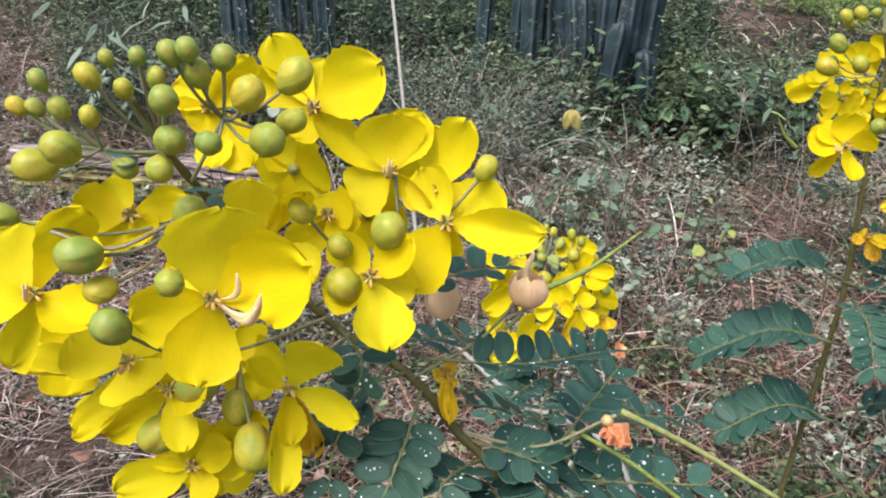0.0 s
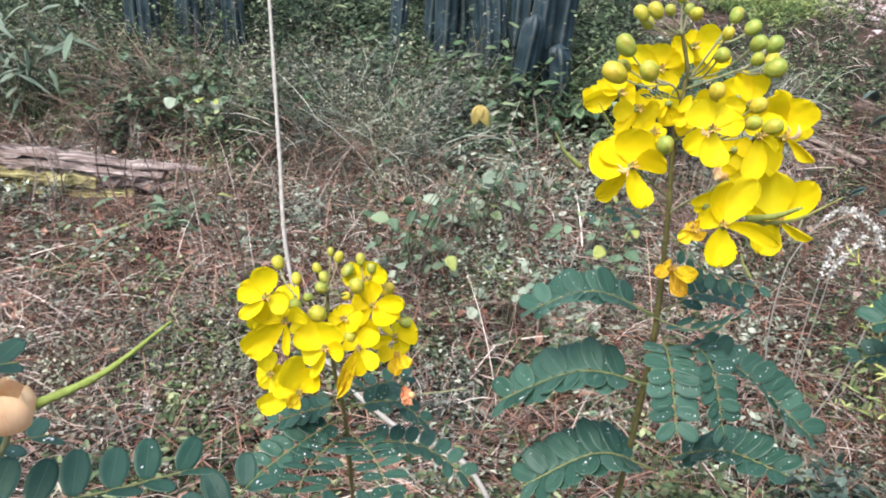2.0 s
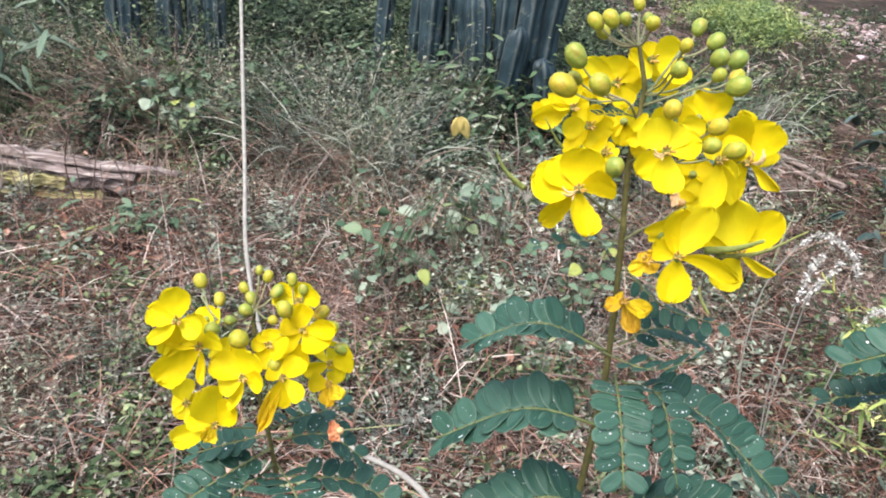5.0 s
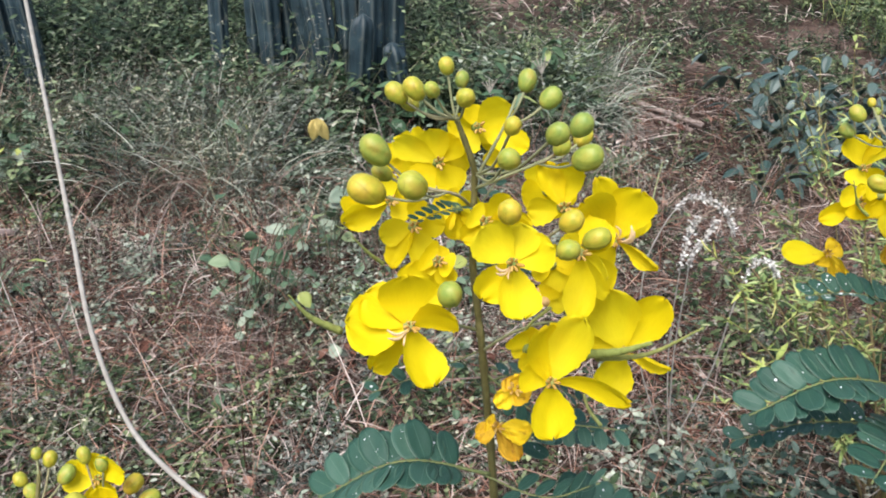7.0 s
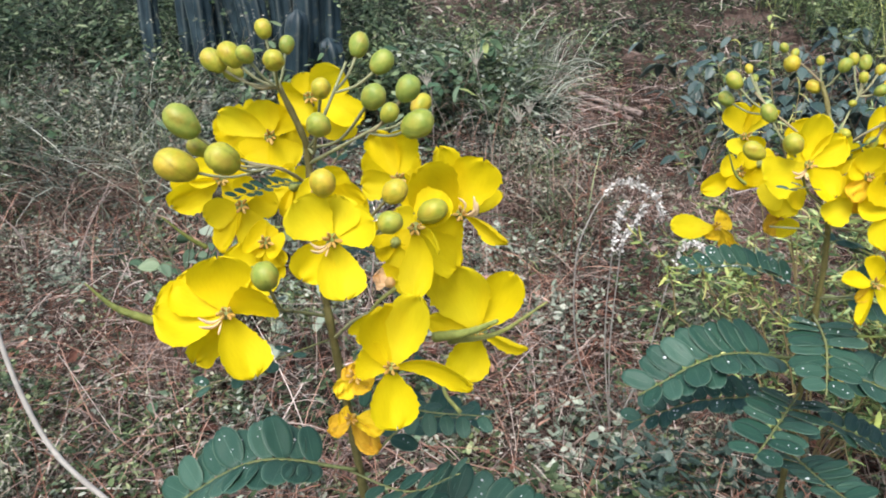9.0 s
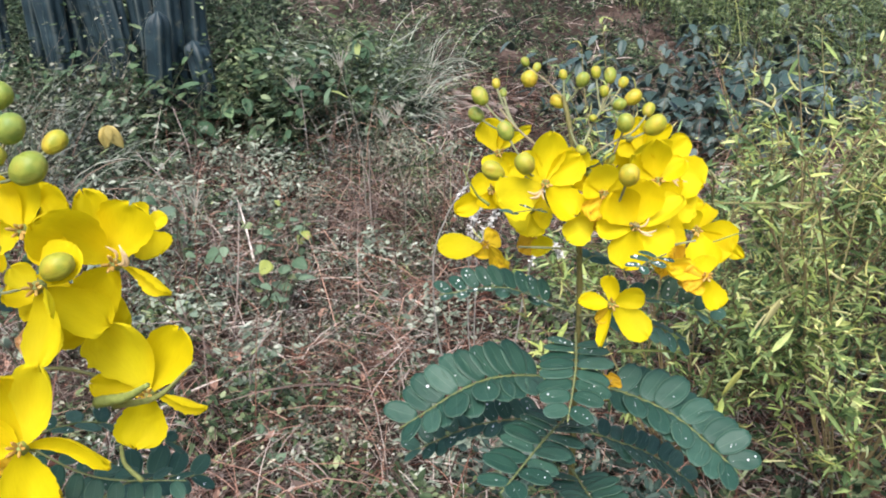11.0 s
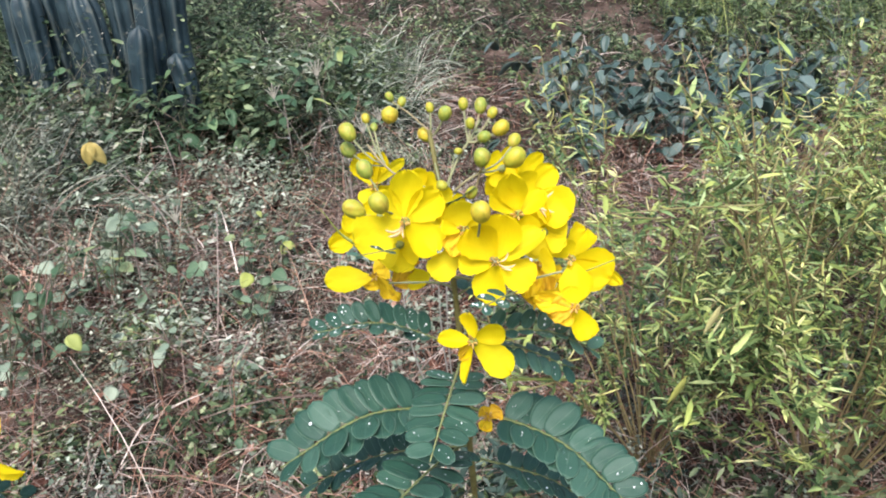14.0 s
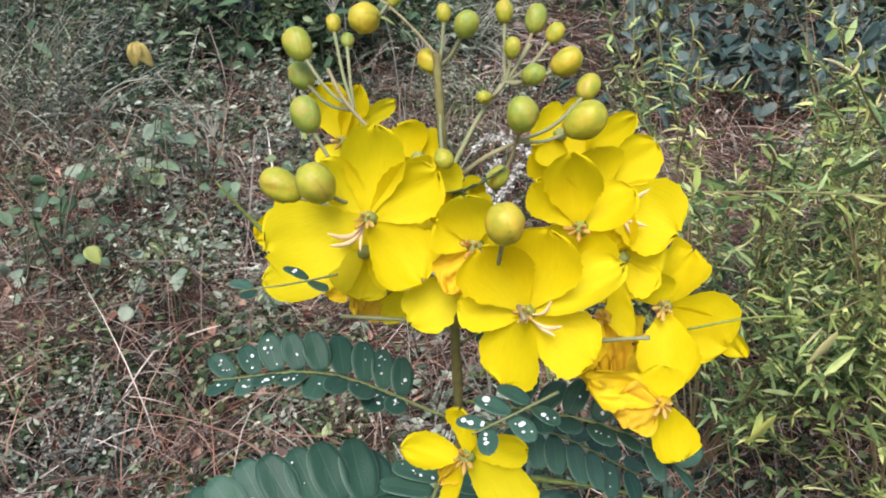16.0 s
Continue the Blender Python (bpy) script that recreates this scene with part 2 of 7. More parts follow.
def soil_material():
    m, nt, b = material("red_brown_soil", 0.95, 0.1)
    # darkened stops: shade under the straw is put into the earth colour
    big = ramp(nt, noise_tex(nt, 1.7, 4), [(0.35, (0.030, 0.023, 0.018)), (0.5, (0.060, 0.041, 0.032)), (0.66, (0.16, 0.112, 0.094))])
    fine = ramp(nt, noise_tex(nt, 45.0, 6), [(0.3, (0.55, 0.55, 0.55)), (0.7, (1.2, 1.2, 1.15))])
    col = mixed(nt, "MULTIPLY", 1.0, big, fine)
    moss = ramp(nt, noise_tex(nt, 2.6, 5), [(0.52, (0, 0, 0)), (0.62, (0.6, 0.6, 0.6))])
    col = mixed(nt, "MIX", moss, col, (0.022, 0.028, 0.016))
    nt.links.new(col, b.inputs["Base Color"])
    bumped(nt, b, noise_tex(nt, 60.0, 6), 0.8, 0.02)
    return m


def dew_material():
    m, nt, b = material("sky_white_drop", 0.03, 0.6)
    # near-white base colour stands in for the sky mirrored in the drops
    b.inputs["Base Color"].default_value = (0.92, 0.95, 0.95, 1)
    b.inputs["IOR"].default_value = 1.33
    b.inputs["Transmission Weight"].default_value = 0.35
    return m


M_CACTUS, M_SOIL, M_DEW = cactus_material(), soil_material(), dew_material()
M_LOG = log_material("weathered_wood", (0.06, 0.045, 0.042), (0.24, 0.19, 0.175), (0.52, 0.46, 0.43))
M_LOGSIDE = log_material("mossy_wood", (0.05, 0.04, 0.02), (0.28, 0.25, 0.11), (0.56, 0.52, 0.27))


# ---- geometry helpers ----
def ground_z(x, y):
    """Height of the ground: nearly level, rising a little away from the plants."""
    rise = 0.045 + 0.032 * np.clip(y, -2.0, 6.0)
    rise = rise + 0.06 * np.clip((y - 2.2) / 1.0, 0, 1) ** 2
    return rise + 0.015 * np.sin(2.1 * x + 0.7) * np.cos(1.7 * y) + 0.006 * np.sin(7.0 * x + 2.0 * y)


def mesh_of(name, verts, faces, mats, uv=None, slots=None, smooth=True):
    me = bpy.data.meshes.new(name)
    me.from_pydata([tuple(v) for v in np.asarray(verts, float)], [], [tuple(int(i) for i in f) for f in faces])
    for mt in mats if isinstance(mats, (list, tuple)) else [mats]:
        me.materials.append(mt)
    if uv is not None:
        lay = me.uv_layers.new(name="UVMap")
        idx = np.empty(len(me.loops), dtype=np.int32)
        me.loops.foreach_get("vertex_index", idx)
        lay.data.foreach_set("uv", np.asarray(uv, dtype=np.float32)[idx].ravel())
    if slots is not None:
        me.polygons.foreach_set("material_index", np.asarray(slots, dtype=np.int32))
    me.polygons.foreach_set("use_smooth", np.full(len(me.polygons), smooth))
    me.update()
    return me


def thing(name, at, label, category, group="", kind=""):
    ob = new(name)
    ob.empty_display_size = 0.05
    ob.location = at
    return tagged(ob, label, category, group, kind)


def part(name, mesh, parent, m=None, label=""):
    """Links one mesh under a thing or a part, at a pose within it."""
    ob = new(name, mesh)
    ob.parent = parent
    if m is not None:
        ob.matrix_local = m
    return tagged(ob, label)


def smooth_line(pts, per=6):
    """A smooth line through the points."""
    p = np.asarray(pts, float)
    if len(p) == 2:
        return np.linspace(p[0], p[1], per + 1)
    q = np.vstack([2 * p[0] - p[1], p, 2 * p[-1] - p[-2]])
    out = []
    for i in range(1, len(q) - 2):
        for s in np.linspace(0, 1, per, endpoint=False):
            a, b, c, d = q[i - 1], q[i], q[i + 1], q[i + 2]
            out.append(0.5 * (2 * b + (c - a) * s + (2 * a - 5 * b + 4 * c - d) * s * s + (3 * b - a - 3 * c + d) * s**3))
    out.append(p[-1])
    return np.array(out)


def tube_data(line, radii, sides=7):
    line = np.asarray(line, float)
    n = len(line)
    t = np.gradient(line, axis=0)
    t /= np.linalg.norm(t, axis=1)[:, None] + 1e-12
    ref = np.array([0.3, 0.9, 0.1]) if abs(t[0] @ np.array([0.3, 0.9, 0.1])) < 0.8 else np.array([1.0, 0, 0])
    a = np.cross(t, ref)
    a /= np.linalg.norm(a, axis=1)[:, None] + 1e-12
    b = np.cross(t, a)
    ang = np.linspace(0, 2 * np.pi, sides, endpoint=False)
    rad = np.asarray(radii, float).reshape(n, -1) * np.ones((n, sides))
    v = line[:, None] + rad[..., None] * (np.cos(ang)[None, :, None] * a[:, None] + np.sin(ang)[None, :, None] * b[:, None])
    v = v.reshape(-1, 3)
    f = [(i * sides + j, i * sides + (j + 1) % sides, (i + 1) * sides + (j + 1) % sides, (i + 1) * sides + j) for i in range(n - 1) for j in range(sides)]
    f += [tuple(range(sides))[::-1], tuple(range((n - 1) * sides, n * sides))]
    return v, f


def basis(o, x, y, z):
    m = Matrix.Identity(4)
    for i in range(3):
        m[i][0], m[i][1], m[i][2], m[i][3] = float(x[i]), float(y[i]), float(z[i]), float(o[i])
    return m


def unit(v):
    v = np.asarray(v, float)
    return v / (np.linalg.norm(v) + 1e-12)


def sheet(nu, nv, point, thick):
    """A thin blade, closed where it has a thickness: point(s, v) gives a place, s along it and v from -1 to 1 across."""
    S, V = np.meshgrid(np.linspace(0, 1, nu), np.linspace(-1, 1, nv), indexing="ij")
    p = point(S, V)
    top, low = p.reshape(-1, 3), (p - np.array([0, 0, thick])).reshape(-1, 3)
    uv = np.stack([S, np.abs(V)], -1).reshape(-1, 2)
    uvp = np.stack([S, V * 0.5 + 0.5], -1).reshape(-1, 2)
    k = nu * nv
    q = lambda i, j: i * nv + j  # noqa: E731
    f = []
    for i in range(nu - 1):
        for j in range(nv - 1):
            f.append((q(i, j), q(i + 1, j), q(i + 1, j + 1), q(i, j + 1)))
            if thick:
                f.append((k + q(i, j), k + q(i, j + 1), k + q(i + 1, j + 1), k + q(i + 1, j)))
    if not thick:
        return top, f, uv, uvp
    rim = [q(i, 0) for i in range(nu)] + [q(nu - 1, j) for j in range(1, nv)] + [q(i, nv - 1) for i in range(nu - 2, -1, -1)] + [q(0, j) for j in range(nv - 2, 0, -1)]
    for a, b in zip(rim, rim[1:] + rim[:1]):
        f.append((a, k + a, k + b, b))
    return np.vstack([top, low]), f, np.vstack([uv, uv]), np.vstack([uvp, uvp])


# ---- the flowering plants ----
def petal_mesh(seed, mat, crumple=0.0):
    r = np.random.RandomState(seed)
    cup, bend, wave, skew = r.uniform(0.10, 0.42), r.uniform(-0.26, 0.20), r.uniform(0.008, 0.03), r.uniform(-0.10, 0.10)
    peak, claw = r.uniform(0.60, 0.70), r.uniform(0.10, 0.16)
    ph = r.uniform(0, 6, 4)
    ragged = r.normal(0, 0.026, (26, 2))
    tips = r.normal(0, 0.013, 17)

    def point(S, V):
        grow = np.clip((S - 0.02) / (peak - 0.02), 0, 1)
        w = claw * 0.5 + (0.5 - claw * 0.5) * (grow * grow * (3 - 2 * grow)) ** 0.60
        w = w * np.sqrt(np.clip(1 - np.clip((S - peak) / (1.002 - peak), 0, 1) ** 2.3, 0.0, 1))
        w = w * (1 + (0.03 * np.sin(9 * S + ph[0]) + 0.015 * np.sin(31 * S + ph[2])) * np.sign(V))
        w = w * (1 + np.where(V > 0, ragged[:, :1], ragged[:, 1:]) * np.abs(V) ** 4)
        notch = 0.045 * np.exp(-((V - 0.3 * np.sin(ph[3])) / 0.18) ** 2) * S**8
        x = S - notch + tips[None, :] * S**10 + (0.010 * np.sin(14 * V + ph[1]) + 0.007 * np.sin(33 * V + ph[0])) * S**6
        y = w * V + skew * S * (1 - S) * 2
        z = bend * S**2 - 0.12 * np.sin(np.pi * S) + cup * (w * V) ** 2 * 2.2 + wave * np.sin(7 * V + 5 * S + ph[2]) * S**2
        z = z + 0.02 * np.sin(3.1 * V + ph[1]) * S**2 * (1 + np.sin(6 * S))
        if crumple:
            z = z + crumple * (np.sin(6 * V + 7 * S + ph[0]) * S + 0.6 * np.sin(13 * V - 9 * S + ph[1]) * S**1.5)
            y = y * (1 - 0.9 * crumple * S) + crumple * 0.8 * np.sin(8 * S + ph[3]) * S
            x = x * (1 - 0.6 * crumple * V**2)
        return np.stack([x, y, z], -1)

    v, f, _, uv = sheet(26, 17, point, 0)
    return mesh_of("petal", v, f, mat, uv)


PETAL_MESH = [[petal_mesh(10 * k + s, mt, (0.0, 0.09, 0.16, 0.22)[k]) for s in range(8)] for k, mt in enumerate(PETALS)]


def leaflet_mesh(seed):
    r = np.random.RandomState(seed)
    keel, droop = r.uniform(0.05, 0.14), r.uniform(-0.10, 0.02)

    def point(S, V):
        w = 0.292 * np.sin(np.pi * np.clip(S * 0.97 + 0.02, 0, 1) ** 1.02) ** 0.42
        x = S - 0.02 * (1 - np.abs(V)) * (S > 0.95)
        return np.stack([x, w * V, keel * w * np.abs(V) * 1.2 + droop * S**2 + 0.01 * np.sin(9 * S + 3 * V)], -1)

    v, f, uv, _ = sheet(10, 7, point, 0.012)
    return mesh_of("leaflet", v, f, M_LEAFLET, uv)


LEAFLET_MESH = [leaflet_mesh(s) for s in range(5)]


def bud_mesh(seed):
    """A plump bud, wider towards its tip, wrapped in three overlapping sepals."""
    r = np.random.RandomState(seed)
    nu, nv = 18, 40
    th, ph = np.meshgrid(np.linspace(0.04, np.pi - 0.04, nu), np.linspace(0, 2 * np.pi, nv, endpoint=False), indexing="ij")
    s1 = r.uniform(0, 6)
    gap = np.ones_like(th)
    lobes = np.ones_like(th) + 0.035 * np.cos(2 * ph + s1)
    for k in range(3):
        seam = s1 + 2.1 * k + r.uniform(-0.3, 0.3) + (0.35 + 0.2 * k) * (th - 1.5) * r.choice([-1, 1])
        off = np.angle(np.exp(1j * (ph - seam)))
        lap = 0.075 * np.exp(-np.clip(off, 0, 3) / 0.45) * (off > 0) - 0.05 * np.exp(-((off + 0.06) / 0.10) ** 2)
        lobes = lobes + lap * np.sin(th) ** 0.7
        gap = np.minimum(gap, np.abs(off + 0.05))
    uv = np.stack([np.minimum(gap, 1.0), th / np.pi], -1).reshape(-1, 2)
    s = 0.5 - 0.5 * np.cos(th)
    x = (s - 0.5) * 1.16 * r.uniform(0.98, 1.14)
    rr = 0.49 * np.sin(th) ** 0.82 * lobes * (0.90 + 0.22 * s - 0.10 * s**4)
    bump = 0.012 * np.sin(5 * ph + 3 * th + s1) * np.sin(th)
    rr = rr + bump
    tilt = r.uniform(-0.05, 0.05) * np.sin(np.pi * s)
    v = np.stack([x, rr * np.cos(ph) + tilt, rr * np.sin(ph) * 0.95], -1).reshape(-1, 3)
    f = [(i * nv + j, (i + 1) * nv + j, (i + 1) * nv + (j + 1) % nv, i * nv + (j + 1) % nv) for i in range(nu - 1) for j in range(nv)]
    f += [tuple(range(nv)), tuple(range((nu - 1) * nv, nu * nv))[::-1]]
    return mesh_of("bud", v, f, M_BUD, uv)


BUD_MESH = [bud_mesh(s) for s in range(9)]


def claw_mesh():
    line = [(s, 0, 0.30 * np.sin(np.pi * s) - 0.02) for s in np.linspace(0, 1, 9)]
    v, f = tube_data(line, [0.020, 0.024, 0.030, 0.052, 0.066, 0.070, 0.062, 0.046, 0.014], 7)
    return mesh_of("stamen", v, f, M_ANTHER)


def short_mesh():
    line = [(s, 0, 0.12 * s * s) for s in np.linspace(0, 1, 6)]
    v, f = tube_data(line, [0.04, 0.04, 0.10, 0.13, 0.12, 0.05], 6)
    return mesh_of("stamen", v, f, M_HEART_ANTHER)


CLAW_MESH, SHORT_MESH = claw_mesh(), short_mesh()
SHRUB_LABELS = {
    "A": ("flowering shrub with crowded yellow flowers, buds and dewy leaves", (0.0, 0.06)),
    "B": ("low flowering shrub with small yellow flower head beside bare stick", (-0.09, 0.36)),
    "C": ("upright flowering shrub with yellow flowers and olive-green buds", (0.09, 0.33)),
    "D": ("flowering shrub with yellow flowers, wilting petals and dewy leaflets", (0.31, 0.42)),
}
rng = np.random.RandomState(7)
count = {"n": 0}


def shrub(key):
    label, (x, y) = SHRUB_LABELS[key]
    return thing("flowering_shrub", (x, y, float(ground_z(x, y)) - 0.01), label, "shrub", "yellow flowering shrubs")


def local(plant, p):
    return np.asarray(p, float) - np.array(plant.location)


def stem(plant, pts, r0, r1):
    pts = [np.asarray(p, float) for p in pts]
    if r0 > 0.002:
        foot = np.array(plant.location) + np.array([0, 0, -0.02])
        low = [p for p in pts if p[2] > foot[2] + 0.30]
        pts = [foot, foot * 0.65 + low[0] * 0.35 + np.array([0.008, 0.004, 0]), *low]
    line = smooth_line([local(plant, p) for p in pts], 7)
    n = len(line)
    if r0 < 0.002:
        r0, r1 = r0 * 0.58, r1 * 0.66
    rad = r0 + (r1 - r0) * np.linspace(0, 1, n) ** 0.8
    knots = 1 + 0.10 * np.sin(np.arange(n) * 1.9) + 0.05 * np.sin(np.arange(n) * 0.7)
    v, f = tube_data(line, rad * knots, 9 if r0 > 0.002 else 6)
    return part("stem" if r0 > 0.002 else "twig", mesh_of("stem", v, f, M_STEM if r0 > 0.002 else M_STALK), plant)


def pod(plant, pts, r0, r1):
    line = smooth_line([local(plant, p) for p in pts], 8)
    n = len(line)
    rad = (r0 + (r1 - r0) * np.linspace(0, 1, n) ** 1.2) * (1 + 0.06 * np.sin(np.arange(n) * 2.2))
    v, f = tube_data(line, rad, 6)
    return part("pod", mesh_of("pod", v, f, M_POD), plant, label="thin speckled green pod")


def flower(plant, at, facing, petals, claw=None, stamens=6):
    """petals: the way to the tip and the width in mm, the turn about its length in degrees, and its age."""
    count["n"] += 1
    c, n = local(plant, at), unit(facing)
    old = sum(1 for p in petals if p[5] == 1) > len(petals) / 2
    # the heart of the flower: a small swelling with its stalk behind it
    v, f = tube_data([np.zeros(3) + n * 0.0022, n * 0.0008, -n * 0.002, -n * 0.005, -n * 0.011 + np.array([0, 0, -0.002])], [0.0006, 0.0019, 0.0024, 0.0012, 0.0007], 7)
    heart = part("flower", mesh_of("flower", v, f, M_PALE if petals[0][5] >= 2 else M_OLD if old else M_POD), plant, Matrix.Translation(c), "wilting orange-yellow flower" if old else "")
    petals = list(petals)
    if not old and len(petals) < 5 and not any(p[5] >= 2 for p in petals):
        # close the widest gap with a petal set a little back
        e1 = unit(np.cross(n, (0.0, 0.2, 1.0)))
        e2 = np.cross(n, e1)
        ang = sorted(math.atan2(np.dot(p[:3], e2), np.dot(p[:3], e1)) for p in petals)
        gaps = [(b2 - a2, a2) for a2, b2 in zip(ang, ang[1:] + [ang[0] + 2 * math.pi])]
        for gap, a2 in sorted(gaps)[::-1][: 5 - len(petals)]:
            if gap > 1.5:
                ln = float(np.mean([np.linalg.norm(p[:3]) for p in petals])) * 0.8
                g = a2 + gap / 2
                v3 = (e1 * math.cos(g) + e2 * math.sin(g)) * ln - n * ln * 0.25
                petals.append((v3[0], v3[1], v3[2], ln * 0.8, 0, 0))
    for k, (dx, dy, dz, w, roll, age) in enumerate(petals):
        tip = np.array([dx, dy, dz]) / 1000
        ln = np.linalg.norm(tip)
        ax = tip / ln
        z = unit(n - (n @ ax) * ax)
        y = np.cross(z, ax)
        if abs(n @ ax) > 0.97:
            z = unit(np.array([0, 0.2, 1.0]) - ax[2] * ax)
            y = np.cross(z, ax)
        a = radians(roll + rng.uniform(-1, 1) * (30 if roll == 0 else 12))
        y, z = y * math.cos(a) + z * math.sin(a), z * math.cos(a) - y * math.sin(a)
        wide = max(w / 1000 * (1.13 if w / 1000 > 0.62 * ln else 1.04), 0.28 * ln)
        part("petal", PETAL_MESH[age][(count["n"] * 3 + k * 5) % 8], heart, basis(-n * 0.0003 * k, ax * ln, y * wide, z * ln))
    u = unit(np.cross(n, (0.2, 0.1, 1.0)))
    w2 = np.cross(n, u)
    if claw is not None:
        d = np.array(claw) / 1000
        for k, spread in enumerate((-0.16, 0.12, 0.55)):
            ax = d * (0.85, 0.92, 0.45)[k] + np.cross(n, d) * spread
            z = unit(-(n * 0.2) + np.cross(n, unit(ax)) * (0.2 - spread) - np.array([0, 0, 0.7]))
            z = unit(z - (z @ unit(ax)) * unit(ax))
            y = np.cross(z, unit(ax))
            ln = np.linalg.norm(ax)
            part("stamen", CLAW_MESH, heart, basis(n * 0.001, ax, y * ln * 0.8, z * ln), "long curved tan anther")
    if not any(p[5] >= 2 for p in petals):
        for k in range(stamens):
            a = k * 1.05 + rng.uniform(-0.3, 0.3)
            ax = unit(n * 0.8 + (u * math.cos(a) + w2 * math.sin(a)) * 0.7)
            ln = rng.uniform(0.0035, 0.0055)
            y = unit(np.cross(n, ax))
            part("stamen", SHORT_MESH, heart, basis(n * 0.001, ax * ln, y * ln, np.cross(ax, y) * ln))
    return heart


def spent_flower(plant, at, radius, tall, n, foot, pistil):
    """A faded flower closed into a cup of overlapping sepals on its stalk, with a hooked pistil out of its mouth."""
    count["n"] += 1
    low = np.array([0.0, 0.0, -radius * tall])
    v, f = tube_data(smooth_line([low + np.asarray(foot), low + np.asarray(foot) * 0.5 + (0.0006, 0, 0), low, low * 0.8], 4), np.linspace(0.0007, 0.0010, 13), 7)
    cup = part("flower", mesh_of("flower", v, f, M_STALK), plant, Matrix.Translation(local(plant, at)), "faded peach-coloured flower closed into a cup")
    S, A = np.meshgrid(np.linspace(0, 1, 13), np.linspace(-1, 1, 11), indexing="ij")
    faces = [(i * 11 + j, i * 11 + j + 1, (i + 1) * 11 + j + 1, (i + 1) * 11 + j) for i in range(12) for j in range(10)]
    for k in range(n):
        turn = 2 * np.pi * k / n - 1.9 + 0.3 * rng.uniform(-1, 1)
        th = np.pi * (1 - (0.88 - 0.06 * (k % 3)) * S * (1 - 0.04 * A**2))
        az = turn + A * (0.95 * np.sqrt(np.clip(1.02 - (S * 0.98) ** 8, 0, 1)) + 0.10 * np.sin(5 * S + k))
        rr = radius * (1 + 0.05 * (k % 2) + 0.07 * A + 0.05 * np.sin(6 * A + 3 * k) * S + 0.10 * S**6)
        p = np.stack([rr * np.sin(th) * np.cos(az), rr * np.sin(th) * np.sin(az), rr * np.cos(th) * tall], -1).reshape(-1, 3)
        part("petal", mesh_of("petal", p, faces, M_PALE, np.stack([S, A * 0.5 + 0.5], -1).reshape(-1, 2)), cup)
    if pistil:
        top = np.array([-0.001, -0.001, radius * tall * 0.7])
        line = smooth_line([top, top + (0.0006, -0.0005, pistil * 0.5), top + (0.0022, -0.0008, pistil * 0.92), top + (0.0018, -0.001, pistil * 1.08), top + (0.0004, -0.001, pistil * 1.02)], 5)
        v, f = tube_data(line, np.linspace(0.0012, 0.0006, len(line)), 7)
        part("pistil", mesh_of("pistil", v, f, M_ANTHER), cup, label="hooked orange-tan pistil")
    return cup


def buds(plant, nodes, rows):
    for x, y, z, d, node in rows:
        p, q = local(plant, (x, y, z)), local(plant, nodes[node])
        ax = unit(p - q)
        ax = unit(ax + np.array([rng.uniform(-0.15, 0.15), rng.uniform(-0.15, 0.15), 0.40]))
        side = unit(np.cross(ax, (0.3, 0.5, 0.8)))
        r = 0.84 * d / 1000
        place = basis(p, ax * r * 1.04, side * r, np.cross(ax, side) * r)
        b = part("bud", BUD_MESH[rng.randint(9)], plant, place)
        foot = p - ax * r * 0.55
        mid = (foot * 0.55 + q * 0.45) + np.array([0, 0, -0.10]) * np.linalg.norm(foot - q)
        v, f = tube_data(smooth_line([q, mid, foot, foot + ax * r * 0.2], 5), 0.00050 + 0.0005 * np.linspace(0, 1, 16) ** 4, 6)
        inv = np.array(place.inverted())
        v = v @ inv[:3, :3].T + inv[:3, 3]
        part("pedicel", mesh_of("pedicel", v, f, M_STALK), b)


def drop_mesh():
    bm = bmesh.new()
    bmesh.ops.create_icosphere(bm, subdivisions=2, radius=1.0)
    for v in bm.verts:
        v.co.z = max(v.co.z, -0.25) * 0.7
    vs, fs = np.array([v.co[:] for v in bm.verts]), np.array([[v.index for v in f.verts] for f in bm.faces])
    bm.free()
    return vs, fs


DROP_V, DROP_F = drop_mesh()


